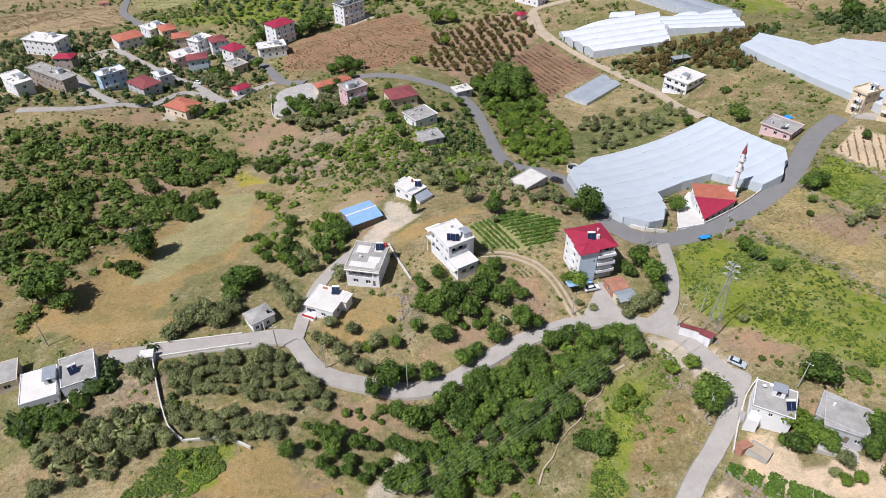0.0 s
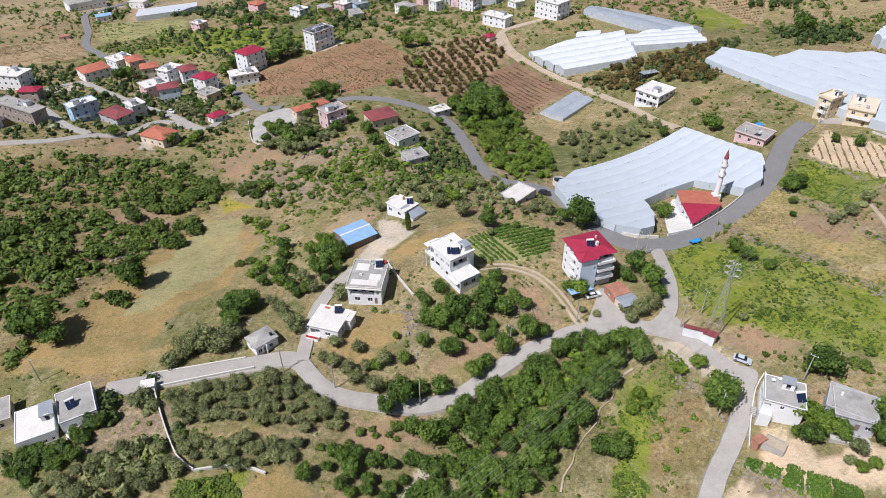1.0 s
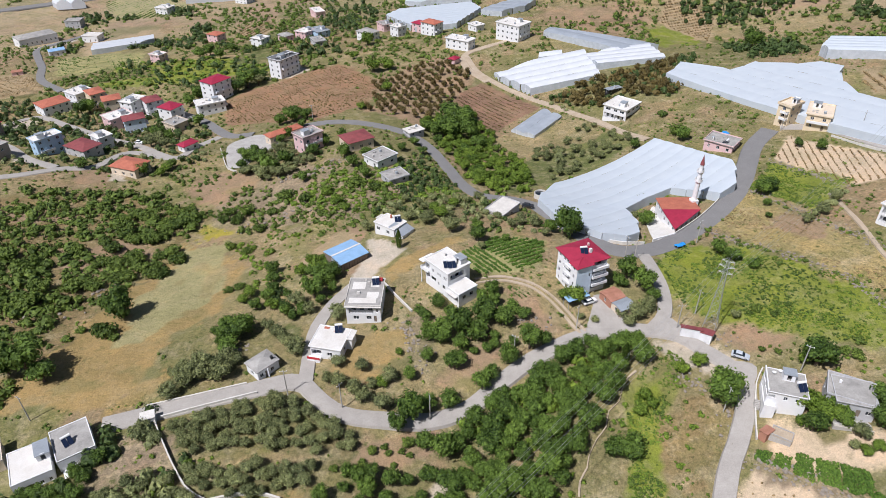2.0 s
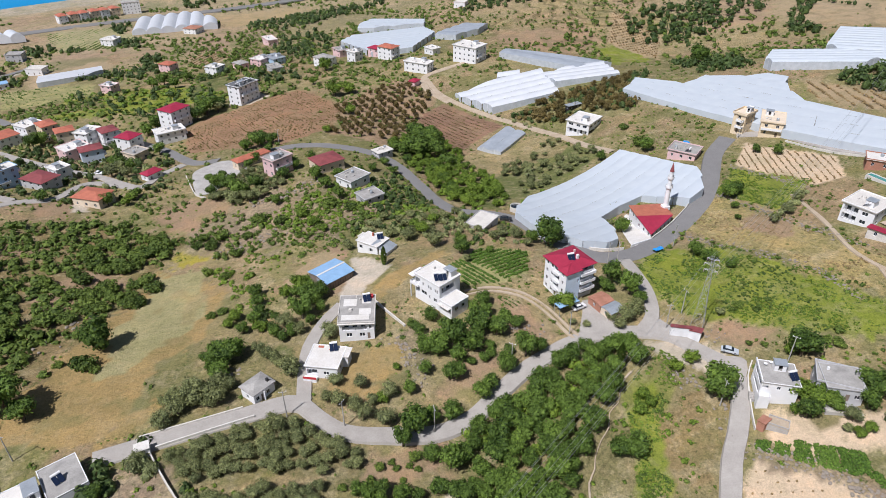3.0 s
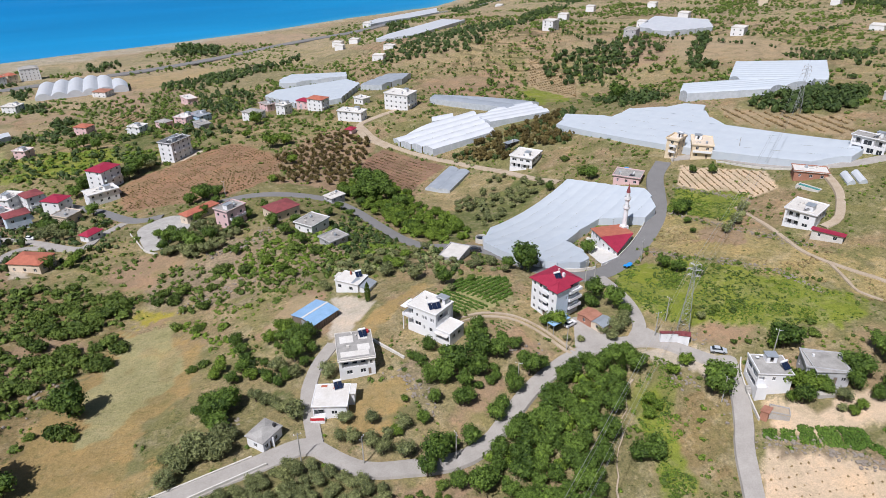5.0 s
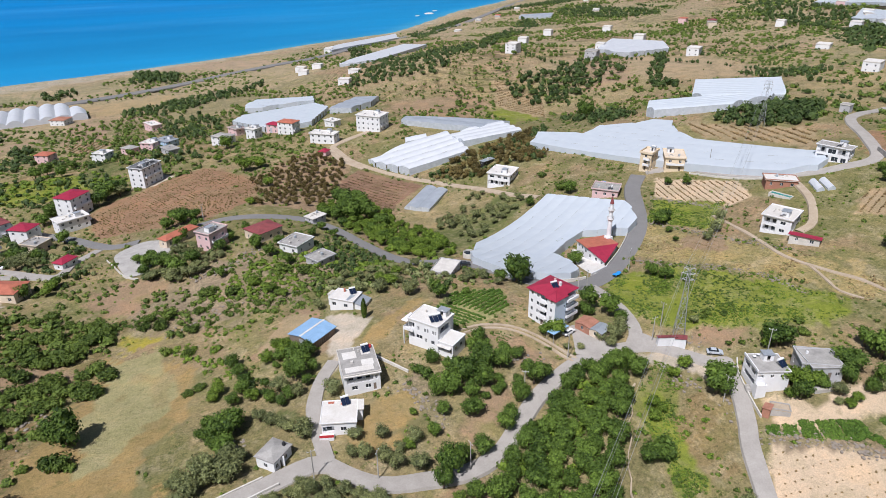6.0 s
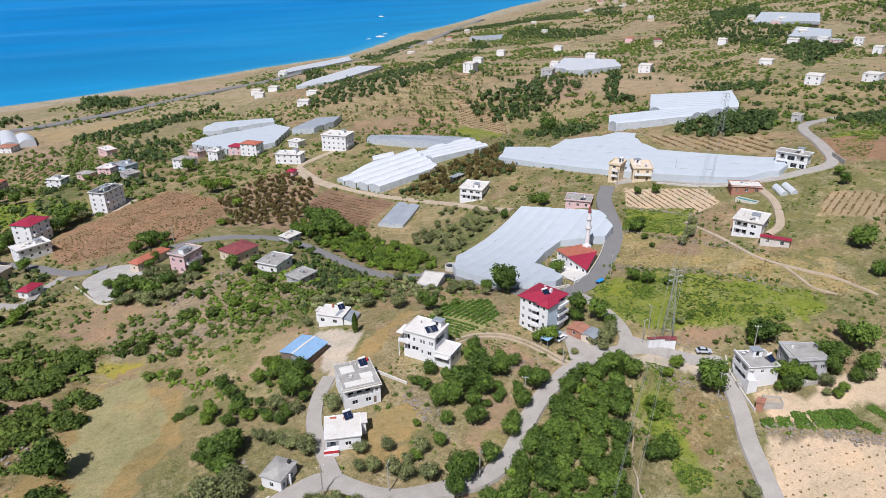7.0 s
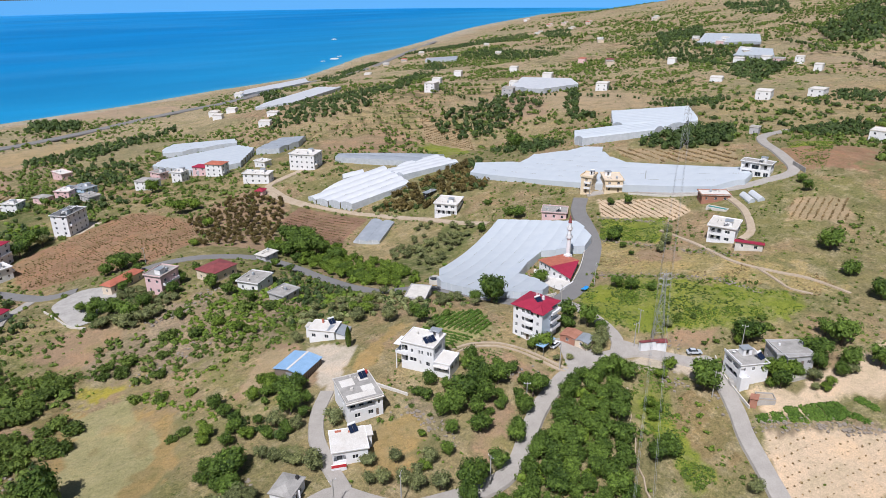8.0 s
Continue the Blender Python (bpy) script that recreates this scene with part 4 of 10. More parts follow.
def loggia_part(house_, a, b, hole, wall, rail):
    """A recessed balcony: its inner faces, glazed doors at the back and a parapet or rail in front."""
    a, b = Vector((a[0], a[1], 0)), Vector((b[0], b[1], 0))
    u = (b - a).normalized()
    s0, s1, v0, v1 = hole
    m = Matrix(((u.x, -u.y, 0, a.x + u.x * s0), (u.y, u.x, 0, a.y + u.y * s0), (0, 0, 1, v0), (0, 0, 0, 1)))
    w, h, d = s1 - s0, v1 - v0, 1.5
    bm = bmesh.new()
    p = [bm.verts.new(q) for q in ((0, 0.2, 0), (w, 0.2, 0), (w, d, 0), (0, d, 0), (0, 0.2, h), (w, 0.2, h), (w, d, h), (0, d, h))]
    for q in ((0, 1, 2, 3), (7, 6, 5, 4), (2, 6, 7, 3), (0, 3, 7, 4), (1, 5, 6, 2)):
        bm.faces.new([p[i] for i in q])
    bm.transform(m)
    log = part("loggia", bm, wall, house_)
    n = max(1, int(w / 1.9))
    for i in range(n):
        c = w * (i + 0.5) / n
        bm = bmesh.new()
        box(bm, c - 0.6, d - 0.06, 0.05, c + 0.6, d - 0.02, min(2.0, h - 0.2))
        bm.transform(m)
        part("glazed_door", bm, M_GLASS, log)
    bm = bmesh.new()
    if rail == "bars":
        for z in (0.35, 0.62, 0.9):
            box(bm, 0.0, 0.04, z, w, 0.08, z + 0.05)
        for i in range(int(w / 0.9) + 1):
            box(bm, min(w - 0.05, i * 0.9), 0.045, 0.0, min(w, i * 0.9 + 0.05), 0.075, 0.9)
    else:
        box(bm, 0.0, 0.03, 0.0, w, 0.15, 0.8)
    bm.transform(m)
    part("balustrade", bm, M_STEEL if rail == "bars" else M_WHITE, log)


def house(corners, base, height, storeys, wall, roof, label, style="flat", name="house", overhang=0.5, rise=1.6, windows=True, parapet=0.35, sides=(0, 1, 2, 3), balconies=(), category="house", group="", roof_label="", door=True, gap=3.1, edge=None, shy=False, clutter=0, plan=None, rail="wall"):
    """A house on the rectangle of three corners: walls with openings, windows with panes, a door, a roof."""
    mid, turn, w, d = frame_of(corners)
    ROUND.append((mid.x, mid.y, max(w, d) / 2 + 0.6))
    top = thing(name, pose(mid.x, mid.y, base, 0, 0, turn), label, category, group)
    x, y = w / 2, d / 2
    cs = [(-x, -y), (x, -y), (x, y), (-x, y)]
    foot = -2.2
    sh = height / storeys
    bm = bmesh.new()
    todo, loggias = [], []
    for k in range(4):
        a, b = cs[k], cs[(k + 1) % 4]
        L = w if k % 2 == 0 else d
        holes = []
        out = Vector((0, -1)) if k == 0 else Vector((1, 0)) if k == 1 else Vector((0, 1)) if k == 2 else Vector((-1, 0))
        out.rotate(Matrix.Rotation(radians(turn), 2))
        seen = not shy or out.dot(Vector((-40, 0)) - mid) > 0
        if windows and k in sides and seen:
            n = max(1, int((L - 0.6) / gap))
            for s in range(storeys):
                for i in range(n):
                    c = L * (i + 0.5) / n
                    ww = 1.25 if (i + s) % 3 else 0.9
                    z0 = s * sh + 0.95
                    if door and s == 0 and k == 0 and i == n // 2:
                        holes.append((c - 0.5, c + 0.5, 0.05, min(2.1, sh - 0.3)))
                    else:
                        holes.append((c - ww / 2, c + ww / 2, z0, min(z0 + 1.3, (s + 1) * sh - 0.3)))
        if plan is not None:
            holes = [(u0 * L, u1 * L, z0, z1) for u0, u1, z0, z1, kind in plan.get(k, ()) if kind != "loggia"]
            deep = [(u0 * L, u1 * L, z0, z1) for u0, u1, z0, z1, kind in plan.get(k, ()) if kind == "loggia"]
            loggias += [(a, b, h) for h in deep]
        else:
            deep = []
        facade(bm, a, b, foot, height, holes + deep)
        todo += [(a, b, h) for h in holes]
    part("wall", bm, wall, top)
    for a, b, h in loggias:
        loggia_part(top, a, b, h, wall, rail)
    for a, b, h in todo:
        if h[2] < 0.5:
            av, bv = Vector((*a, 0)), Vector((*b, 0))
            u = (bv - av).normalized()
            bm = bmesh.new()
            box(bm, h[0] + 0.01, 0.12, h[2], h[1] - 0.01, 0.18, h[3] - 0.01)
            bm.transform(Matrix(((u.x, -u.y, 0, a[0]), (u.y, u.x, 0, a[1]), (0, 0, 1, 0), (0, 0, 0, 1))))
            part("door", bm, M_WOOD, top)
        else:
            window_part(top, a, b, h, M_WHITE)
    o = overhang
    if style == "flat":
        bm = bmesh.new()
        box(bm, -x - o, -y - o, height, x + o, y + o, height + 0.2)
        rf = part("roof", bm, roof, top, roof_label)
        if parapet:
            bm = bmesh.new()
            t = 0.18
            for q in ((-x - o, -y - o, x + o, -y - o + t), (-x - o, y + o - t, x + o, y + o), (-x - o, -y - o + t, -x - o + t, y + o - t), (x + o - t, -y - o + t, x + o, y + o - t)):
                box(bm, q[0], q[1], height + 0.2, q[2], q[3], height + 0.2 + parapet)
            part("parapet", bm, edge or wall, rf)
    else:
        bm = bmesh.new()
        ex, ey, z, t = x + o, y + o, height, 0.16
        if style == "shed":
            low = [(-ex, -ey, z), (ex, -ey, z), (ex, ey, z + rise), (-ex, ey, z + rise)]
            tops = [low]
        elif style == "gable":
            r0, r1 = (-ex, 0, z + rise), (ex, 0, z + rise)
            tops = [[(-ex, -ey, z), (ex, -ey, z), r1, r0], [(ex, ey, z), (-ex, ey, z), r0, r1]]
        else:
            g = max(ex - ey, 0.0) if ex >= ey else 0.0
            h = max(ey - ex, 0.0) if ey > ex else 0.0
            r0, r1 = (-g, -h, z + rise), (g, h, z + rise)
            A, B, C, D = (-ex, -ey, z), (ex, -ey, z), (ex, ey, z), (-ex, ey, z)
            if ex >= ey:
                tops = [[A, B, r1, r0], [B, C, r1], [C, D, r0, r1], [D, A, r0]]
            else:
                tops = [[A, B, r0], [B, C, r1, r0], [C, D, r1], [D, A, r0, r1]]
        for f in tops:
            bm.faces.new([bm.verts.new(p) for p in f])
        bmesh.ops.remove_doubles(bm, verts=bm.verts, dist=0.001)
        ret = bmesh.ops.extrude_face_region(bm, geom=bm.faces[:])
        for v in ret["geom"]:
            if isinstance(v, bmesh.types.BMVert):
                v.co.z += t
        bmesh.ops.recalc_face_normals(bm, faces=bm.faces)
        rf = part("roof", bm, roof, top, roof_label)
        if style in ("gable", "shed"):
            bm = bmesh.new()
            if style == "gable":
                for s in (-1, 1):
                    bm.faces.new([bm.verts.new(p) for p in ((s * x, -y, z), (s * x, y, z), (s * x, 0, z + rise * y / ey))][::s])
            else:
                bm.faces.new([bm.verts.new(p) for p in ((x, y, z), (-x, y, z), (-x, y, z + rise), (x, y, z + rise))])
                for s in (-1, 1):
                    bm.faces.new([bm.verts.new(p) for p in ((s * x, -y, z), (s * x, y, z), (s * x, y, z + rise))][::s])
            part("gable", bm, wall, top)
    if style == "flat" and clutter:
        pick = random.Random(int(abs(mid.x * 13 + mid.y * 7)))
        for _ in range(clutter):
            bm = bmesh.new()
            cx_, cy_ = pick.uniform(-0.7, 0.7) * x, pick.uniform(-0.7, 0.7) * y
            box(bm, cx_ - 0.35, cy_ - 0.3, height + 0.2, cx_ + 0.35, cy_ + 0.3, height + 1.0, 0.03)
            part("chimney", bm, M_PALE, top)
        bm = bmesh.new()
        cx_, cy_ = pick.uniform(-0.6, 0.6) * x, pick.uniform(-0.6, 0.6) * y
        lathe(bm, [(0.5, height + 0.22), (0.55, height + 0.5), (0.55, height + 1.2), (0.3, height + 1.4), (0.12, height + 1.45)], 10, (cx_, cy_))
        part("roof_tank", bm, M_TIN, top)
        if w > 6:
            bm = bmesh.new()
            for _ in range(3):
                sx0, sy0 = pick.uniform(-0.8, 0.5) * x, pick.uniform(-0.8, 0.5) * y
                box(bm, sx0, sy0, height + 0.2, sx0 + pick.uniform(0.8, 2.2), sy0 + pick.uniform(0.15, 0.3), height + 0.2 + pick.uniform(0.15, 0.4))
            part("roof_curb", bm, M_CONCRETE, top)
    for k, s, u0, u1 in balconies:
        a, b = cs[k], cs[(k + 1) % 4]
        av, bv = Vector((*a, 0)), Vector((*b, 0))
        L = (bv - av).length
        u = (bv - av).normalized()
        m = Matrix(((u.x, -u.y, 0, a[0]), (u.y, u.x, 0, a[1]), (0, 0, 1, s * sh), (0, 0, 0, 1)))
        bm = bmesh.new()
        box(bm, L * u0, -1.3, -0.12, L * u1, 0.02, 0.08)
        bm.transform(m)
        slab = part("balcony", bm, M_WHITE, top)
        bm = bmesh.new()
        box(bm, L * u0, -1.3, 0.08, L * u1, -1.18, 0.95)
        box(bm, L * u0, -1.18, 0.08, L * u0 + 0.12, -0.003, 0.95)
        box(bm, L * u1 - 0.12, -1.18, 0.08, L * u1, -0.003, 0.95)
        bm.transform(m)
        part("balustrade", bm, M_WHITE, slab)
    return top, mid, turn, w, d


def rect(cx, cy, turn, w, d):
    """Three corners of a rectangle of that middle, turn and size: front ones first."""
    m = pose(cx, cy, 0, 0, 0, turn)
    return [tuple((m @ Vector((x * w / 2, y * d / 2, 0)))[:2]) for x, y in ((-1, -1), (1, -1), (1, 1))]


def block(h, name, x0, y0, z0, x1, y1, z1, material, label="", bevel=0.0):
    """A solid part of a house, in metres from its middle and base."""
    bm = bmesh.new()
    box(bm, x0, y0, z0, x1, y1, z1, bevel)
    return part(name, bm, material, h[0], label)


def roof_at(h, u, v, z, turn=0.0):
    """A pose on a house's roof: u, v from -1 to 1 across its width and depth."""
    top, mid, t, w, d = h
    return pose(mid.x, mid.y, top.location.z, 0, 0, t) @ pose(u * w / 2, v * d / 2, z, 0, 0, turn)


def solar_heater():
    """A rooftop water heater: two tilted collectors on a frame, and a tank above."""
    top = thing("solar_heater", pose(0, 0, -500), "rooftop solar water heater with dark panels and white tank", "solar heater", "solar heaters on the roofs")
    for s in (-1, 1):
        bm = bmesh.new()
        box(bm, -0.48, -0.95, -0.04, 0.48, 0.95, 0.04)
        bm.transform(pose(s * 0.53, 0, 0.75, 38, 0, 0))
        part("panel", bm, M_SOLAR, top)
    bm = bmesh.new()
    rod(bm, (-1.0, 0.95, 1.55), (1.0, 0.95, 1.55), 0.3, sides=10)
    part("tank", bm, M_WHITE, top, "white enamelled tank")
    bm = bmesh.new()
    for s in (-0.95, 0.95):
        rod(bm, (s, -0.7, 0), (s, -0.7, 0.25), 0.03, sides=4)
        rod(bm, (s, 0.95, 0), (s, 0.95, 1.3), 0.03, sides=4)
        rod(bm, (s, -0.7, 0.2), (s, 0.95, 1.25), 0.03, sides=4)
    for y_, z_ in ((-0.7, 0.2), (0.95, 1.25), (0.12, 0.72)):
        rod(bm, (-0.98, y_, z_), (0.98, y_, z_), 0.035, sides=4)
    part("stand", bm, M_STEEL, top)
    return top


HEATER = solar_heater()
HEATERS = []


def heater(h, u, v, z, turn=0.0):
    m = roof_at(h, u, v, z, turn)
    if not HEATERS:
        HEATER.matrix_world = m
        HEATERS.append(HEATER)
    else:
        HEATERS.append(copy_thing(HEATER, m))


def stair_hut(h, u, v, z, w=2.6, d=3.0, hh=2.2):
    bm = bmesh.new()
    facade(bm, (-w / 2, -d / 2), (w / 2, -d / 2), 0, hh, [(w / 2 - 0.45, w / 2 + 0.45, 0.05, 1.9)])
    for a, b in (((w / 2, -d / 2), (w / 2, d / 2)), ((w / 2, d / 2), (-w / 2, d / 2)), ((-w / 2, d / 2), (-w / 2, -d / 2))):
        facade(bm, a, b, 0, hh, [])
    ob = part("stair_hut", bm, M_WHITE, h[0])
    ob.matrix_local = pose(u * h[3] / 2, v * h[4] / 2, z)
    bm = bmesh.new()
    box(bm, -w / 2 - 0.2, -d / 2 - 0.2, hh, w / 2 + 0.2, d / 2 + 0.2, hh + 0.14)
    part("hut_roof", bm, M_TIN, ob)


# houses along the lane and the knoll
def row(us, z0, z1, kind="window"):
    return [(u0, u1, z0, z1, kind) for u0, u1 in us]


# the red-roofed apartment house, with its blue corner bay and stacked balconies
STOREY = 2.62
red_plan = {0: [], 1: [], 2: row(((0.15, 0.27), (0.45, 0.57), (0.73, 0.85)), 3.5, 4.8) + row(((0.15, 0.27), (0.45, 0.57), (0.73, 0.85)), 6.2, 7.5), 3: row(((0.2, 0.32), (0.6, 0.72)), 3.5, 4.8) + row(((0.2, 0.32), (0.6, 0.72)), 6.2, 7.5)}
for s_ in range(4):
    z_ = s_ * STOREY
    red_plan[0] += row(((0.08, 0.17), (0.31, 0.41)), z_ + 0.85, z_ + 2.05)
    red_plan[0] += [(0.47, 0.73, z_ + 0.12, z_ + 2.35, "loggia")] if s_ else row(((0.5, 0.6),), 0.05, 2.1)
    red_plan[1] += [(0.5, 0.97, z_ + 0.12, z_ + 2.35, "loggia")]
red = house(rect(40.45, 141.0, -74.0, 9.6, 9.9), 2.0, 10.5, 4, M_WHITE, M_CRIMSON, "white four-storey apartment house with crimson hipped roof", "hip", overhang=0.65, rise=1.7, name="apartment_house", plan=red_plan)
hx, hy = red[3] / 2, red[4] / 2
bm = bmesh.new()
x0_, x1_, y0_, y1_ = hx - 2.3, hx + 0.75, -hy - 0.55, -hy + 4.5
facade(bm, (x0_, y0_), (x1_, y0_), -2.2, 10.35, [(1.1, 1.9, 0.9 + k * STOREY, 2.1 + k * STOREY) for k in range(4)])
facade(bm, (x0_, -hy + 0.02), (x0_, y0_), -2.2, 10.35, [])
bay = part("bay", bm, M_WHITE, red[0], "white corner bay")
for k in range(4):
    window_part(bay, (x0_, y0_), (x1_, y0_), (1.1, 1.9, 0.9 + k * STOREY, 2.1 + k * STOREY), M_WHITE)
bm = bmesh.new()
facade(bm, (x1_, y0_), (x1_, y1_), -2.2, 10.35, [(4.1, 4.7, 6.3, 7.4)])
facade(bm, (x1_, y1_), (hx + 0.02, y1_), -2.2, 10.35, [])
part("bay_side", bm, M_BLUEWHITE, bay, "pale blue rendered side of the bay")
bm = bmesh.new()
ring_ = [(x0_ - 0.5, y0_ - 0.5, 10.3), (x1_ + 0.5, y0_ - 0.5, 10.3), (x1_ + 0.5, y1_ + 0.4, 10.3), (x0_ + 0.4, y1_ - 1.0, 11.75), (x0_ - 0.5, -hy + 0.6, 10.9), (hx - 1.0, y0_ + 2.0, 11.5)]
bm.faces.new([bm.verts.new(ring_[i]) for i in (0, 1, 5)])
bm.faces.new([bm.verts.new(ring_[i]) for i in (1, 2, 3, 5)])
bm.faces.new([bm.verts.new(ring_[i]) for i in (0, 5, 3, 4)])
bmesh.ops.remove_doubles(bm, verts=bm.verts, dist=0.001)
ret = bmesh.ops.extrude_face_region(bm, geom=bm.faces[:])
for v in ret["geom"]:
    if isinstance(v, bmesh.types.BMVert):
        v.co.z += 0.14
bmesh.ops.recalc_face_normals(bm, faces=bm.faces)
part("bay_roof", bm, M_CRIMSON, bay, "crimson roof over the bay")
for k in range(1, 4):
    z_ = k * STOREY
    slab_ = block(red, "balcony", hx, -hy + 4.75, z_ - 0.06, hx + 1.25, hy, z_ + 0.1, M_WHITE)
    for q in ((hx + 1.13, -hy + 4.75, hx + 1.25, hy), (hx + 0.003, -hy + 4.75, hx + 1.13, -hy + 4.87), (hx + 0.003, hy - 0.12, hx + 1.13, hy)):
        bm = bmesh.new()
        box(bm, q[0], q[1], z_ + 0.1, q[2], q[3], z_ + 0.85)
        part("balustrade", bm, M_WHITE, slab_)
    slab_ = block(red, "balcony", -0.35, -hy - 0.9, z_ - 0.06, 2.1, -hy, z_ + 0.1, M_WHITE)
    bm = bmesh.new()
    box(bm, -0.35, -hy - 0.9, z_ + 0.1, 2.1, -hy - 0.8, z_ + 0.85)
    part("balustrade", bm, M_WHITE, slab_)
heater(red, 0.3, -0.15, 11.4, 74)
block(red, "chimney", 1.6, 0.6, 11.3, 2.3, 1.3, 12.9, M_WHITE)
block(red, "chimney", -1.4, 2.2, 11.2, -0.9, 2.7, 12.4, M_PINK)
block(red, "carport_roof", hx + 1.4, -hy - 4.6, 2.35, hx + 4.0, -hy + 2.4, 2.45, M_TINBLUE, "pale blue sheet awning over the parking place")
for px_, py_ in ((hx + 1.5, -hy - 4.5), (hx + 3.9, -hy - 4.5), (hx + 3.9, -hy + 2.3)):
    block(red, "carport_post", px_ - 0.05, py_ - 0.05, -1.2, px_ + 0.05, py_ + 0.05, 2.35, M_STEEL)

# the two-storey villa with its terrace block
V_H = 7.1
villa_plan = {0: row(((0.30, 0.37), (0.53, 0.59), (0.62, 0.68), (0.80, 0.86), (0.88, 0.94)), 4.4, 5.6) + row(((0.26, 0.47),), 1.7, 2.9) + row(((0.56, 0.62), (0.76, 0.88)), 1.2, 2.4) + [(0.02, 0.2, 3.8, 6.3, "loggia"), (0.02, 0.2, 0.6, 3.0, "loggia")], 1: [(0.12, 0.72, 3.75, 6.2, "loggia")], 2: row(((0.2, 0.32), (0.6, 0.72)), 4.4, 5.6), 3: [(0.1, 0.5, 3.8, 6.3, "loggia")] + row(((0.65, 0.8),), 1.2, 2.4)}
villa = house(rect(2.57, 145.63, -58.6, 9.8, 8.1), 3.6, V_H, 2, M_WHITE, M_ROOFWHITE, "white two-storey house with flat roof and side terrace", overhang=0.25, plan=villa_plan, parapet=0.25)
vx, vy = villa[3] / 2, villa[4] / 2
heater(villa, 0.42, -0.45, V_H + 0.2, 60)
heater(villa, 0.62, -0.2, V_H + 0.2, 60)
stair_hut(villa, 0.55, 0.62, V_H + 0.2, 2.8, 2.2, 1.7)
block(villa, "chimney", -2.6, 0.9, V_H + 0.2, -2.1, 1.4, V_H + 1.1, M_ROOFWHITE)
slab_ = block(villa, "balcony", -vx - 1.5, -vy - 0.7, 3.55, -vx + 1.9, -vy + 3.6, 3.75, M_WHITE)
for q in ((-vx - 1.5, -vy - 0.7, -vx + 1.9, -vy - 0.58), (-vx - 1.5, -vy - 0.58, -vx - 1.38, -vy + 3.6)):
    bm = bmesh.new()
    box(bm, q[0], q[1], 3.75, q[2], q[3], 4.5)
    part("balustrade", bm, M_WHITE, slab_)
for py_ in (-vy - 0.6, -vy + 3.4):
    block(villa, "pillar", -vx - 1.45, py_, -1.5, -vx - 1.2, py_ + 0.25, 3.55, M_WHITE)
block(villa, "canopy", -vx - 1.9, -vy - 0.9, 6.45, -vx + 0.1, -vy + 3.8, 6.6, M_WHITE)
vm = pose(villa[1].x, villa[1].y, 0, 0, 0, villa[2])
q = vm @ Vector((vx + 2.55, -0.9, 0))
annex = house(rect(q.x, q.y, villa[2], 4.6, 6.6), 3.4, 3.1, 1, M_WHITE, M_ROOFWHITE, "low white annex with flat roof beside the house", name="annex", overhang=0.15, parapet=0.2, plan={0: row(((0.15, 0.42), (0.58, 0.85)), 1.0, 2.2), 1: row(((0.2, 0.4), (0.6, 0.8)), 1.0, 2.2)})
block(annex, "canopy", -2.3, -4.6, 2.5, 2.1, -3.48, 2.62, M_ROOFWHITE)

# the house with the long loggia
cube = house(rect(-21.08, 140.5, -10.5, 9.3, 11.6), 1.1, 5.6, 2, M_WHITE, M_ROOFGREY, "white two-storey house with stained flat concrete roof and long loggia", overhang=0.3, parapet=0.2, edge=M_PALE, rail="bars", plan={0: [(0.08, 0.8, 3.0, 4.75, "loggia"), (0.86, 0.93, 3.3, 4.5, "window"), (0.2, 0.36, 0.9, 2.1, "window"), (0.58, 0.73, 0.9, 2.1, "window"), (0.8, 0.88, 0.05, 2.1, "door")], 1: row(((0.2, 0.29), (0.7, 0.79)), 3.6, 4.7) + row(((0.25, 0.34),), 0.9, 2.1), 3: row(((0.3, 0.4), (0.65, 0.75)), 3.6, 4.7)})
block(cube, "canopy", -4.95, -6.5, 5.45, 4.95, -5.9, 5.6, M_ROOFWHITE, "whitewashed eave slab over the loggia")
heater(cube, 0.55, 0.62, 5.8, 10)
block(cube, "roof_tank", 3.3, 4.6, 5.8, 4.3, 5.5, 6.7, M_RED, "red rooftop water tank", 0.12)
for k, (x_, y_, w_) in enumerate(((-2.2, -1.0, 0.8), (0.4, 3.8, 0.35), (-0.6, 5.0, 0.35))):
    block(cube, "chimney", x_, y_, 5.8, x_ + w_, y_ + w_ * 0.7, 6.35, M_ROOFWHITE)
for k, (x_, y_, w_, d_) in enumerate(((-3.8, 1.2, 3.6, 3.2), (0.6, -2.6, 3.2, 2.6), (1.2, 2.2, 2.4, 2.2), (-4.0, -4.9, 7.4, 2.2))):
    block(cube, "screed_patch", x_, y_, 5.801, x_ + w_, y_ + d_, 5.82 + 0.004 * k, M_ROOFWHITE, "pale repaired patch of roof screed")

# the low white house at the bend
low = house(rect(-31.1, 126.7, -21.5, 8.1, 7.8), 0.0, 3.75, 1, M_WHITE, M_ROOFWHITE, "white single-storey house with whitewashed flat roof", overhang=0.35, parapet=0.1, plan={0: [(0.03, 0.36, 0.5, 2.8, "loggia"), (0.55, 0.72, 1.3, 2.4, "window"), (0.84, 0.95, 0.05, 2.0, "door")], 1: row(((0.3, 0.45), (0.7, 0.85)), 1.2, 2.4), 3: row(((0.5, 0.65),), 1.2, 2.4)})
block(low, "side_room", 4.05, 0.6, -2.0, 5.5, 3.9, 3.75, M_WHITE)
block(low, "side_roof", 4.4, 0.3, 3.75, 5.9, 4.25, 3.95, M_ROOFWHITE)
block(low, "porch", -4.6, -5.3, -2.0, -1.2, -3.91, 0.6, M_WHITE)
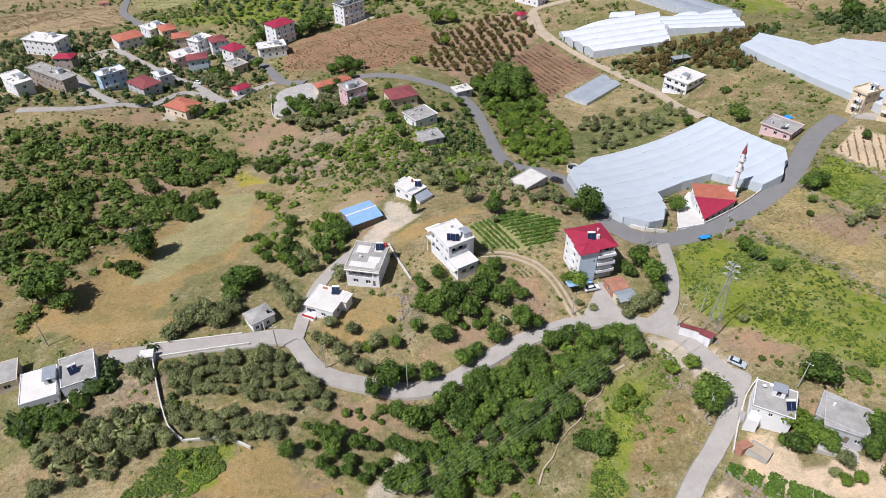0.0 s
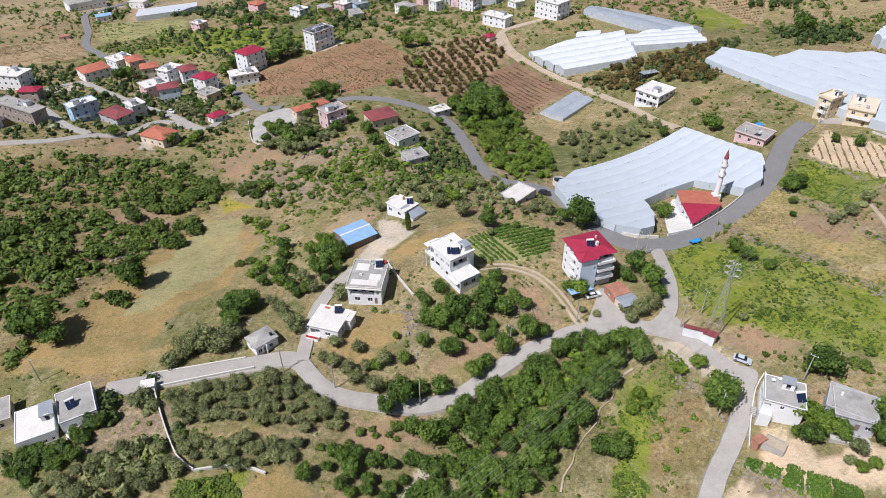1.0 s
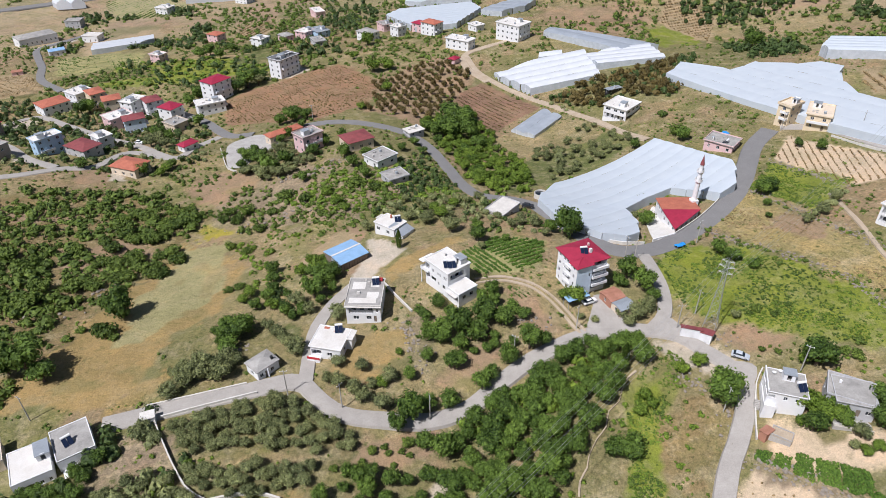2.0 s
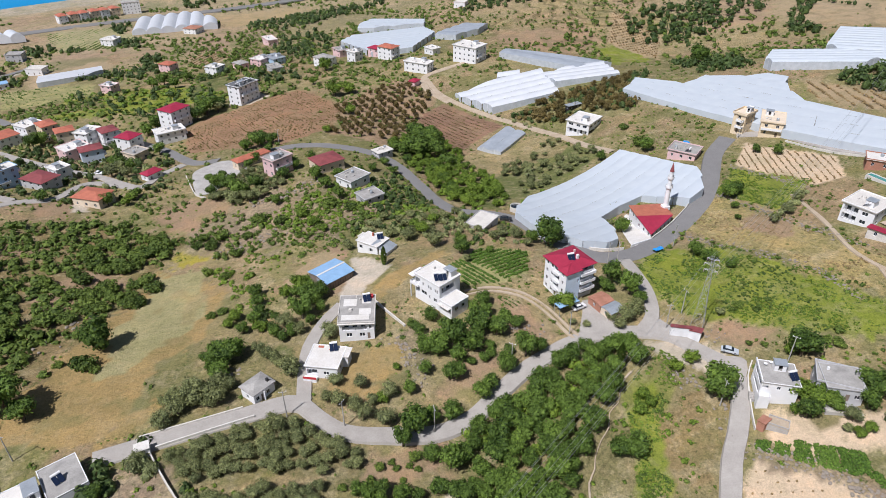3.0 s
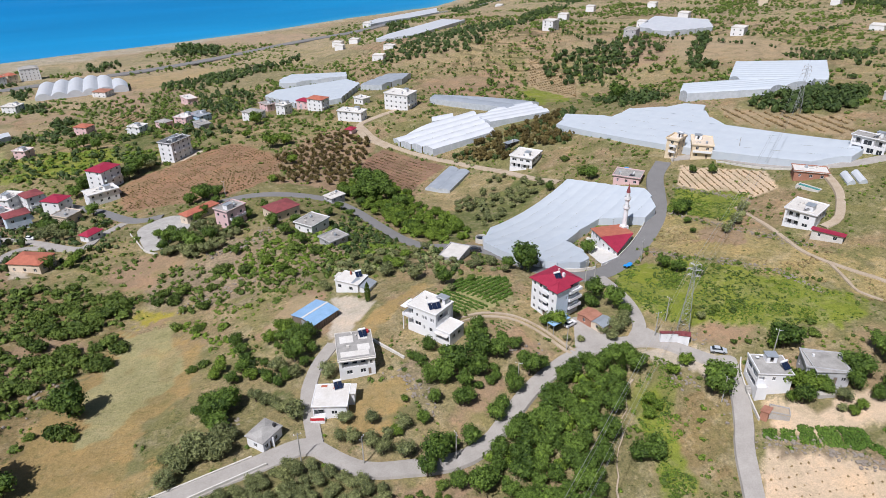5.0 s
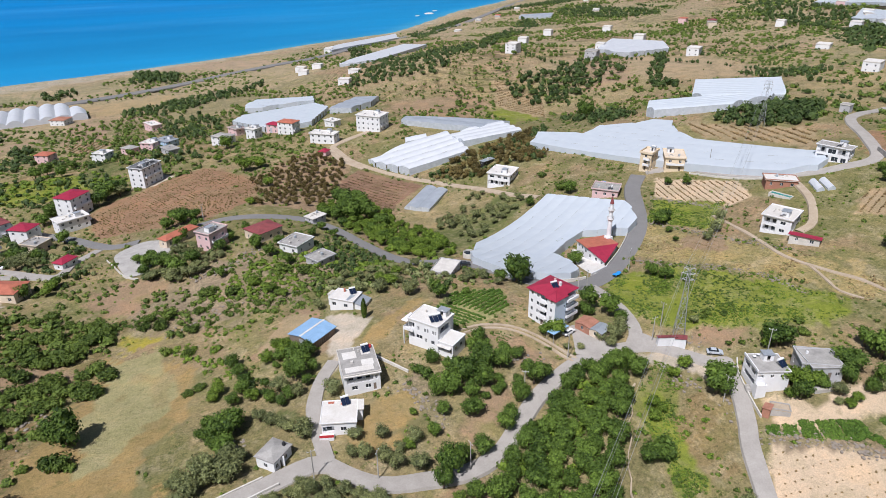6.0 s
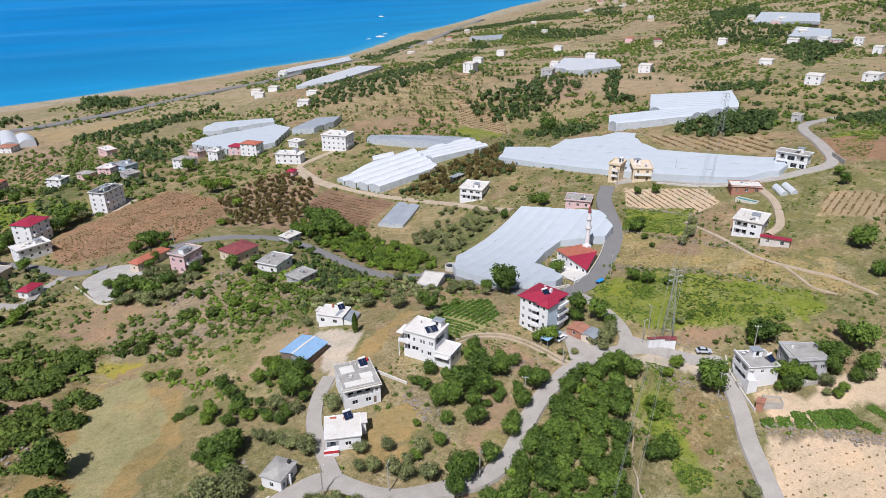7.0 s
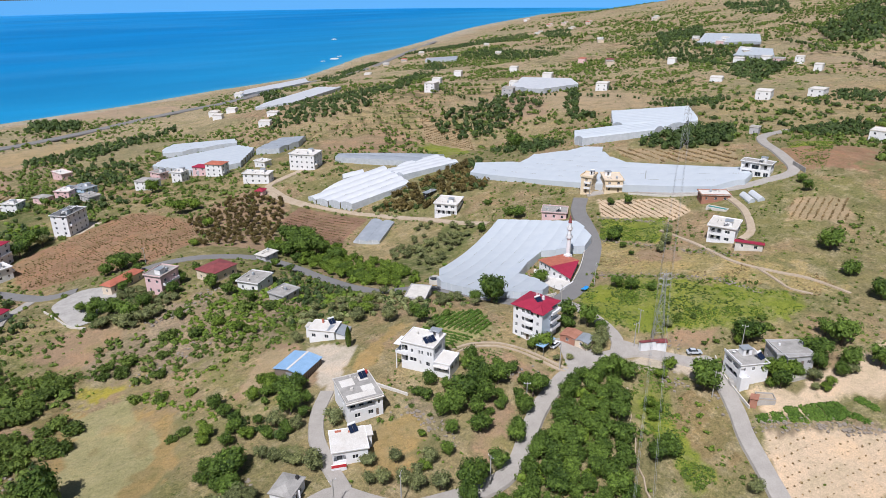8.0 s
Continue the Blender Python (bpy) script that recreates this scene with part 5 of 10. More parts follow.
block(low, "porch_rail", -4.6, -5.3, 0.6, -1.2, -5.22, 1.35, M_RED, "red painted porch rail")
heater(low, 0.35, 0.7, 3.95, 20)
for k, (x_, y_) in enumerate(((-2.9, 3.0), (0.2, 2.4))):
    block(low, "rug", x_, y_, 3.951, x_ + 1.5, y_ + 0.8, 3.99, M_ORANGE, "orange rug airing on the roof")

grey = house(rect(-48.3, 122.35, -51.4, 5.0, 6.2), -1.1, 3.5, 1, M_WHITE, M_ROOFGREY, "small white cottage with grey hipped roof", "hip", overhang=0.35, rise=0.9, plan={0: row(((0.4, 0.6),), 1.2, 2.4), 1: [(0.1, 0.26, 1.2, 2.4, "window"), (0.34, 0.48, 0.3, 2.4, "door"), (0.6, 0.76, 1.2, 2.4, "window")]})
block(grey, "party_wall", 2.45, -0.5, -2.0, 3.3, -0.3, 3.3, M_WHITE)
block(grey, "chimney", 1.2, 1.7, 3.7, 1.8, 2.3, 4.9, M_DARKMETAL)

shed_blue = house([(-27.76, 161.24), (-19.35, 166.45), (-24.14, 174.19)], -1.5, 3.4, 1, M_WOOD, M_TINBLUE, "open timber barn with blue sheet-metal roof", "gable", name="barn", overhang=0.35, rise=0.8, windows=False, category="barn")
bx, by = shed_blue[3] / 2, shed_blue[4] / 2
block(shed_blue, "ridge_cap", -bx - 0.4, -0.32, 4.32, bx + 0.4, 0.32, 4.42, M_ROOFWHITE, "pale ridge sheet")
for k in range(11):
    x_ = -bx + 0.2 + k * (2 * bx - 0.4) / 10
    block(shed_blue, "batten", x_ - 0.05, -by - 0.06, -0.5, x_ + 0.05, -by - 0.002, 3.35, M_DARKMETAL)
for k in range(7):
    y_ = -by + k * by / 6
    block(shed_blue, "side_sheet", -bx - 0.07, y_, -0.5, -bx - 0.004, y_ + by / 6 - 0.04, 3.2, M_TIN if k % 2 else M_STEEL, "grey corrugated side sheet")

farm = house(rect(-10.9, 181.4, -46.0, 8.3, 6.2), -0.7, 3.6, 1, M_WHITE, M_ROOFWHITE, "white farmhouse with whitewashed flat roof", overhang=0.3, parapet=0.12, plan={0: row(((0.1, 0.26), (0.6, 0.76)), 1.2, 2.4), 1: row(((0.3, 0.5),), 1.2, 2.4)})
heater(farm, 0.45, 0.55, 3.8, 46)
block(farm, "chimney", -1.4, 1.6, 3.8, -0.9, 2.1, 5.0, M_ORANGE)
block(farm, "back_room", -6.6, 0.4, -1.5, -4.16, 3.1, 2.6, M_WHITE)
block(farm, "back_roof", -6.8, 0.2, 2.6, -4.5, 3.3, 2.75, M_PALE)
fm = pose(farm[1].x, farm[1].y, 0, 0, 0, farm[2])
q = fm @ Vector((5.9, 0.2, 0))
lean = house(rect(q.x, q.y, farm[2] + 90, 5.6, 3.0), -0.9, 2.4, 1, M_WHITE, M_TIN, "lean-to with grey sheet-metal roof beside the farmhouse", "shed", name="lean_to", overhang=0.25, rise=0.9, windows=False, category="shed")
bm = bmesh.new()
for q in ((1.7, -3.3, 3.82), (4.5, -3.3, 3.55), (4.5, 0.6, 3.55), (1.7, 0.6, 4.0)):
    bm.verts.new(q)
bm.verts.ensure_lookup_table()
bm.faces.new(bm.verts[:])
ret = bmesh.ops.extrude_face_region(bm, geom=bm.faces[:])
for v in ret["geom"]:
    if isinstance(v, bmesh.types.BMVert):
        v.co.z += 0.06
bmesh.ops.recalc_face_normals(bm, faces=bm.faces)
part("sheet_roof", bm, M_TIN, farm[0], "grey sheet-metal slope over one corner")

slab = house(rect(28.9, 189.0, -46.5, 7.2, 10.6), -2.7, 3.0, 1, M_GREYWALL, M_PALE, "low concrete house with pale flat roof", overhang=0.3, plan={0: row(((0.2, 0.4), (0.6, 0.8)), 1.0, 2.1), 1: row(((0.2, 0.3), (0.5, 0.6)), 1.0, 2.1)})
corner = house(rect(-88.41, 104.59, 26.6, 7.9, 10.0), -2.10, 4.0, 1, M_WHITE, M_ROOFGREY, "white house with grey flat roof joined to its neighbour", overhang=0.0, parapet=0.15, plan={0: row(((0.2, 0.4), (0.6, 0.75)), 1.4, 2.6), 1: row(((0.3, 0.45),), 1.4, 2.6)})
heater(corner, -0.2, -0.2, 4.2, 10)
block(corner, "porch", -3.6, -7.4, -2.0, -0.4, -5.02, 1.2, M_WHITE)
corner = house(rect(-95.88, 99.99, 23.8, 8.0, 9.9), -2.55, 4.0, 1, M_WHITE, M_ROOFWHITE, "white house with whitewashed flat roof joined to its neighbour", overhang=0.0, parapet=0.15, plan={0: [(0.25, 0.5, 0.5, 2.6, "loggia"), (0.62, 0.72, 1.4, 2.4, "window"), (0.84, 0.92, 1.4, 2.4, "window")], 3: row(((0.3, 0.45),), 1.4, 2.6)})
stair_hut(corner, 0.72, 0.2, 4.2, 2.6, 4.2, 1.7)

east = house(rect(73.1, 91.1, -26.3, 8.4, 7.8), 1.0, 5.4, 2, M_WHITE, M_ROOFGREY, "white two-storey roadside house with grey flat roof", overhang=0.2, parapet=0.12, plan={0: row(((0.42, 0.52), (0.72, 0.82)), 3.7, 4.7) + [(0.03, 0.2, 3.0, 4.6, "loggia")], 3: [(0.06, 0.46, 2.9, 4.8, "loggia"), (0.52, 0.94, 2.9, 4.8, "loggia"), (0.1, 0.9, 0.3, 2.4, "loggia")]})
ex_, ey_ = east[3] / 2, east[4] / 2
block(east, "parapet_wall", -ex_ - 0.2, -ey_ - 0.2, 5.7, -ex_ + 0.05, ey_ + 0.2, 6.25, M_WHITE)
porch_ = block(east, "porch", -ex_ - 0.3, -ey_ - 1.6, -2.0, -ex_ + 2.3, -ey_ - 0.004, 1.9, M_WHITE)
for q in ((-ex_ - 0.3, -ey_ - 1.6, -ex_ + 2.3, -ey_ - 1.5), (-ex_ - 0.3, -ey_ - 1.5, -ex_ - 0.2, -ey_ - 0.25), (-ex_ + 2.2, -ey_ - 1.5, -ex_ + 2.3, -ey_ - 0.25)):
    bm = bmesh.new()
    box(bm, q[0], q[1], 1.9, q[2], q[3], 2.6)
    part("balustrade", bm, M_WHITE, porch_)
stair_hut(east, 0.1, 0.45, 5.6, 2.6, 2.2, 1.9)
heater(east, 0.75, -0.35, 5.6, 26)
for x_, y_ in ((-2.6, 2.2), (-1.2, 3.0)):
    bm = bmesh.new()
    lathe(bm, [(0.04, 5.6), (0.04, 6.0), (0.4, 6.1), (0.45, 6.22), (0.3, 6.15)], 10, (x_, y_))
    part("dish", bm, M_WHITE, east[0], "white satellite dish")
for k in range(5):
    block(east, "step", -ex_ - 1.5, -ey_ + 0.4 + k * 0.35, -2.0, -ex_ - 0.25, -ey_ + 0.75 + k * 0.35, -0.6 + 0.2 * k, M_CONCRETE)
east2 = house(rect(85.9, 85.5, -26.1, 8.1, 8.0), 3.3, 4.0, 1, M_GREYWALL, M_ROOFGREY, "grey house with bare concrete roof", overhang=0.3, parapet=0.1, plan={0: [(0.16, 0.32, 1.4, 2.5, "window"), (0.52, 0.64, 0.4, 2.5, "door"), (0.76, 0.9, 1.4, 2.5, "window")], 1: row(((0.4, 0.55),), 1.4, 2.5)})
block(east2, "terrace", -4.0, -7.2, -3.0, 3.9, -4.02, -0.5, M_CONCRETE)
block(east2, "terrace_wall", -4.0, -7.2, -0.5, 3.9, -7.05, 0.1, M_PALE)
block(east2, "chimney", -2.9, 1.9, 4.2, -2.4, 2.4, 4.9, M_WHITE)
house([(84.20, 92.16), (91.75, 86.64), (88.10, 80.33)], 2.91, 4.2, 1, M_GREYWALL, M_ROOFGREY, "grey house with bare concrete roof", overhang=0.3)
house([(60.46, 117.29), (65.24, 115.08), (63.96, 114.11)], 0.75, 2.6, 1, M_WHITE, M_MAROON, "white transformer shed with maroon roof beside the pylon", "shed", name="shed", overhang=0.2, rise=0.4, windows=False, category="shed")
house([(64.13, 113.75), (65.54, 115.11), (67.22, 112.76)], 0.73, 2.6, 1, M_WHITE, M_MAROON, "small white shed with maroon roof beside the pylon", "shed", name="shed", overhang=0.2, rise=0.4, windows=False, category="shed")
house([(43.88, 133.48), (48.46, 135.05), (49.93, 130.50)], 1.35, 2.4, 1, M_BRICK, M_RUST, "old brick outbuilding with rusty sheet roof", "gable", name="outbuilding", overhang=0.25, rise=0.5, category="outbuilding")
house([(45.55, 129.28), (50.07, 130.80), (51.38, 126.62)], 1.03, 2.4, 1, M_BEIGE, M_TIN, "outbuilding with grey sheet roof", "gable", name="outbuilding", overhang=0.25, rise=0.5, category="outbuilding")
house([(63.46, 83.25), (65.68, 84.26), (66.05, 82.53)], -0.97, 2.2, 1, M_BRICK, M_RUST, "small hut with rusty roof beside the vegetable plots", "shed", name="hut", overhang=0.2, rise=0.3, windows=False, category="hut")
house([(65.26, 82.17), (67.28, 84.33), (69.16, 79.76)], -0.66, 1.5, 1, M_CONCRETE, M_DIRT, "low roofless concrete shelter with sandy top", name="shelter", overhang=0.0, windows=False, category="shelter")

house(rect(-73.4, 109.3, 12, 3.0, 2.4), gz(-73.4, 109.3), 2.3, 1, M_WHITE, M_ROOFWHITE, "small white gate hut beside the lane", name="hut", overhang=0.15, parapet=0, windows=False, category="hut")
house(rect(-107.5, 103.5, 24, 8.0, 7.0), gz(-107.5, 103.5), 3.4, 1, M_BEIGE, M_ROOFGREY, "low beige house with weathered grey roof", overhang=0.3, parapet=0.1, plan={0: [(0.2, 0.4, 1.2, 2.4, "window"), (0.6, 0.8, 1.2, 2.4, "window")], 1: [(0.3, 0.5, 1.2, 2.4, "window")]})

# the village
def village(corners, base, height, storeys, wall, roof, label, style="hip", **more):
    if storeys > 1 and "balconies" not in more:
        more["balconies"] = tuple((2 + (k + storeys) % 2, k, 0.08, 0.6 if k % 2 else 0.92) for k in range(1, storeys))
    made = house(corners, base, height, storeys, wall, roof, label, style, group="village houses", rise=more.pop("rise", 1.3), gap=3.4, shy=True, clutter=1, **more)
    if style == "flat" and storeys > 1:
        turn = 1 if int(made[1].x) % 2 else -1
        stair_hut(made, 0.4 * turn, 0.35, height + 0.2, min(3.0, made[3] * 0.35), min(2.6, made[4] * 0.35), 2.0)
    return made


v = village([(-240.20, 364.69), (-237.38, 374.87), (-215.80, 369.27)], -26.90, 9, 3, M_WHITE, M_ROOFWHITE, "white three-storey house with flat roof", "flat")
village([(-204.33, 328.56), (-204.08, 335.17), (-194.76, 327.66)], -20.21, 6, 2, M_BROWNWALL, M_CRIMSON, "narrow dark house with crimson roof")
v = village([(-196.60, 293.87), (-192.95, 299.60), (-172.01, 279.97)], -11.00, 7, 2, M_BROWNWALL, M_ROOFGREY, "brown terraced house with grey flat roof", "flat")
v = village([(-202.67, 282.47), (-197.90, 287.90), (-187.14, 275.68)], -9.71, 7, 2, M_WHITE, M_ROOFWHITE, "white house with flat roof", "flat")
v = village([(-162.36, 288.44), (-153.95, 296.43), (-150.15, 291.32)], -12.91, 8.5, 3, M_BLUEWALL, M_ROOFWHITE, "light blue three-storey house with flat roof", "flat")
village([(-196.68, 379.90), (-185.46, 389.50), (-178.15, 379.54)], -28.18, 6, 2, M_WHITE, M_ORANGE, "white house with orange tiled roof")
v = village([(-183.99, 392.75), (-176.88, 401.06), (-170.23, 391.55)], -28.85, 7.5, 2, M_WHITE, M_ROOFWHITE, "white house with flat roof", "flat")
village([(-170.76, 386.82), (-164.11, 391.27), (-157.73, 382.93)], -28.23, 9, 3, M_YELLOW, M_ORANGE, "yellow three-storey house with orange roof")
village([(-159.76, 378.70), (-151.14, 382.06), (-145.36, 374.93)], -27.64, 7, 2, M_BEIGE, M_ORANGE, "beige house with orange roof")
v = village([(-146.03, 364.50), (-140.63, 373.74), (-135.09, 366.80)], -26.88, 8, 3, M_WHITE, M_ROOFWHITE, "white three-storey house with flat roof", "flat")
village([(-135.03, 366.85), (-127.70, 370.96), (-122.15, 363.25)], -26.57, 8, 3, M_WHITE, M_MAROON, "white three-storey house with dark red roof")
village([(-123.11, 351.27), (-118.00, 358.40), (-111.18, 351.05)], -25.30, 7, 2, M_WHITE, M_CRIMSON, "white house with crimson roof")
v = village([(-116.76, 332.32), (-111.21, 338.77), (-103.97, 333.53)], -23.84, 4.5, 1, M_BEIGE, M_ROOFGREY, "unfinished beige house with flat concrete roof", "flat")
v = village([(-150.75, 346.31), (-141.28, 353.97), (-134.24, 346.00)], -24.94, 6, 2, M_PINK, M_ROOFWHITE, "pink house with white flat roof", "flat")
village([(-137.89, 337.71), (-128.38, 341.28), (-123.79, 334.50)], -24.28, 7.5, 2, M_BLUEWHITE, M_MAROON, "pale blue house with dark red roof")
village([(-148.92, 288.76), (-143.35, 296.04), (-131.94, 289.08)], -14.13, 5, 2, M_GREYWALL, M_MAROON, "grey house with wide maroon roof")
v = village([(-142.07, 302.23), (-137.55, 306.68), (-131.13, 302.04)], -17.26, 6.5, 2, M_WHITE, M_ROOFWHITE, "white house with flat roof", "flat")
village([(-122.75, 263.14), (-118.38, 271.20), (-108.41, 262.92)], -12.53, 4, 1, M_BEIGE, M_ORANGE, "walled villa with orange tiled roof")
village([(-101.04, 290.35), (-95.69, 295.71), (-93.09, 291.43)], -16.58, 3.2, 1, M_WHITE, M_CRIMSON, "small white cottage with crimson roof")
village([(-103.56, 374.98), (-94.68, 384.76), (-87.87, 376.43)], -24.68, 11, 4, M_WHITE, M_CRIMSON, "tall white house with crimson roof", name="apartment_house")
v = village([(-104.99, 357.92), (-91.45, 363.40), (-86.56, 355.95)], -24.36, 5.5, 2, M_WHITE, M_ROOFWHITE, "white cubic house with flat roof", "flat")
v = village([(-66.34, 397.78), (-55.59, 409.01), (-50.04, 400.82)], -21.44, 11, 4, M_WHITE, M_DARKROOF, "grey and white four-storey apartment house", "flat", name="apartment_house")
heater(v, 0.4, 0.2, 11.2)
heater(v, -0.3, 0.2, 11.2)
heater(v, 0.05, 0.2, 11.2)
heater(v, 0.75, 0.2, 11.2)
heater(v, -0.65, 0.2, 11.2)
village([(-60.14, 283.20), (-46.09, 292.57), (-43.78, 288.27)], -11.90, 3.6, 1, M_BEIGE, M_ORANGE, "long low house with orange tiled roof")
v = village([(-46.19, 268.62), (-38.07, 274.66), (-32.44, 269.50)], -9.83, 7.6, 2, M_PINK, M_ROOFGREY, "pink two-storey house with grey flat roof", "flat", balconies=((2, 1, 0.1, 0.9),))
heater(v, 0.2, 0.0, 7.8)
village([(-26.55, 269.48), (-15.57, 274.28), (-13.01, 264.42)], -9.38, 4.2, 1, M_BEIGE, M_MAROON, "beige house with maroon tiled roof")
v = village([(-16.74, 248.69), (-8.27, 254.93), (-3.57, 247.06)], -9.06, 3.6, 1, M_WHITE, M_ROOFGREY, "low white house with stained grey flat roof", "flat")
v = village([(-10.70, 230.93), (-3.04, 234.31), (0.19, 227.79)], -7.79, 2.6, 1, M_GREYWALL, M_ROOFGREY, "grey stone shed with flat concrete roof", "flat", name="shed")
v = village([(3.44, 284.70), (10.48, 288.12), (12.65, 282.82)], -13.82, 2.6, 1, M_GREYWALL, M_PALE, "low shed with pale roof", "flat", name="shed", parapet=0)

# about the greenhouses and the eastern slope
v = village([(102.02, 285.41), (112.52, 293.99), (117.21, 282.12)], -12.34, 6, 2, M_WHITE, M_ROOFWHITE, "white two-storey house with pillared ground floor", "flat", plan={k: [(0.04, 0.48, 0.1, 2.5, "loggia"), (0.52, 0.96, 0.1, 2.5, "loggia"), (0.1, 0.3, 4.0, 5.2, "window"), (0.45, 0.6, 4.0, 5.2, "window"), (0.72, 0.9, 4.0, 5.2, "window")] for k in range(4)}, rail="bars")
village([(113.19, 313.09), (121.21, 315.72), (121.53, 312.94)], -11.99, 2.6, 1, M_DARKMETAL, M_TIN, "dark cabin with grey roof", "flat", name="cabin", parapet=0)
v = village([(121.27, 224.11), (128.30, 230.45), (133.06, 219.50)], -1.46, 3.4, 1, M_PINK, M_ROOFGREY, "low roadside house with flat terrace roof", "flat")
heater(v, 0.6, 0.3, 3.6)
v = village([(158.26, 235.25), (160.67, 230.32), (169.39, 231.97)], 1.87, 8.4, 3, M_YELLOW, M_BEIGE, "beige three-storey apartment house with roof terrace", "flat", name="apartment_house", parapet=0.8, balconies=((0, 1, 0.35, 0.95), (0, 2, 0.35, 0.95)))
heater(v, 0.4, 0.3, 9.3)
v = village([(164.59, 224.95), (171.57, 219.31), (181.41, 229.15)], 3.45, 6.2, 2, M_YELLOW, M_BEIGE, "beige three-storey house with orange-edged roof", "flat", name="apartment_house", balconies=((0, 1, 0.05, 0.95),))
v = village([(176.04, 180.06), (185.32, 172.15), (179.65, 167.89)], 10.28, 3.2, 1, M_BRICK, M_ROOFWHITE, "low brick house with white flat roof", "flat")
v = village([(139.84, 149.93), (150.70, 154.49), (151.48, 143.85)], 7.24, 6, 2, M_WHITE, M_PALE, "white two-storey house with flat terrace roof", "flat", plan={1: [(0.06, 0.5, 3.2, 5.3, "loggia"), (0.06, 0.5, 0.3, 2.4, "loggia"), (0.62, 0.8, 3.8, 5.0, "window"), (0.62, 0.8, 0.9, 2.1, "window")], 2: [(0.12, 0.24, 3.8, 5.0, "window"), (0.4, 0.52, 3.8, 5.0, "window"), (0.6, 0.95, 3.2, 5.3, "loggia"), (0.2, 0.34, 0.9, 2.1, "window"), (0.6, 0.95, 0.3, 2.4, "loggia")]}, rail="bars")
heater(v, 0.6, 0.2, 6.2)
village([(141.36, 138.57), (145.92, 130.12), (143.40, 128.39)], 7.86, 2.6, 1, M_PALE, M_CRIMSON, "long shed with crimson roof", "shed", name="shed", rise=0.4)
v = village([(203.05, 177.28), (209.35, 179.18), (207.63, 165.01)], 17.06, 6.5, 2, M_WHITE, M_ROOFGREY, "white villa with dark windows and roof panels", "flat", name="villa", plan={k: [(0.04, 0.3, 3.5, 5.9, "loggia"), (0.36, 0.6, 3.6, 5.6, "window"), (0.66, 0.95, 3.5, 5.9, "loggia"), (0.05, 0.4, 0.3, 2.6, "loggia"), (0.5, 0.7, 0.5, 2.5, "window"), (0.78, 0.94, 0.5, 2.5, "window")] for k in range(4)}, rail="bars")
heater(v, 0.3, 0.2, 6.7)
# towards the coast
v = village([(79.42, 425.40), (89.26, 434.01), (99.00, 418.69)], -14.27, 10, 3, M_WHITE, M_ROOFWHITE, "white three-storey house with flat roof", "flat")
v = village([(44.92, 420.01), (50.44, 426.06), (59.80, 410.67)], -17.01, 6, 2, M_WHITE, M_ROOFWHITE, "white two-storey house with flat roof", "flat")
village([(41.96, 390.93), (46.06, 395.22), (46.57, 388.98)], -17.58, 2.6, 1, M_PINK, M_CRIMSON, "tiny hut with crimson roof", name="hut", windows=False)
v = village([(-47.50, 610.39), (-39.55, 612.98), (-29.16, 598.92)], -41.17, 4.5, 1, M_PINK, M_ROOFWHITE, "low pink house with white roof", "flat")
v = village([(13.06, 472.97), (19.09, 477.51), (21.26, 468.68)], -23.45, 7, 2, M_WHITE, M_ROOFWHITE, "white house with flat roof", "flat")
village([(29.37, 480.47), (35.51, 485.47), (40.61, 475.93)], -23.14, 6, 2, M_PINK, M_CRIMSON, "pink house with crimson roof")
village([(34.17, 465.43), (41.12, 471.70), (46.78, 459.84)], -21.16, 8.5, 3, M_WHITE, M_ORANGE, "white three-storey house with orange roof")
village([(-10.98, 471.41), (-3.32, 477.48), (0.87, 464.32)], -24.28, 6, 2, M_WHITE, M_ROOFGREY, "white house with dark grey roof")
v = village([(5.47, 503.18), (11.89, 505.95), (13.91, 495.09)], -26.95, 5, 2, M_PINK, M_ROOFGREY, "pinkish house with flat roof", "flat")
v = village([(-46.07, 506.02), (-37.41, 511.26), (-31.31, 498.42)], -29.68, 5, 2, M_BLUEWALL, M_TIN, "blue house with greenish roof", "flat", parapet=0)
v = village([(-55.74, 501.36), (-49.11, 509.26), (-44.29, 499.25)], -29.93, 5, 2, M_PINK, M_ROOFWHITE, "pale pink house with white roof", "flat")
village([(-68.44, 500.86), (-62.18, 505.39), (-57.46, 497.32)], -30.31, 4, 1, M_PINK, M_ROOFGREY, "low house with grey roof")
v = village([(-43.83, 474.83), (-36.89, 477.28), (-30.65, 466.63)], -25.88, 3.5, 1, M_GREYWALL, M_ROOFGREY, "low grey house with flat roof", "flat")
v = village([(-86.98, 488.85), (-83.70, 493.36), (-81.05, 487.25)], -29.85, 3.5, 1, M_WHITE, M_ROOFWHITE, "low white house with flat roof", "flat")
v = village([(67.31, 460.47), (73.55, 463.80), (76.97, 455.27)], -18.37, 4, 1, M_WHITE, M_ROOFWHITE, "low white house with flat roof", "flat")


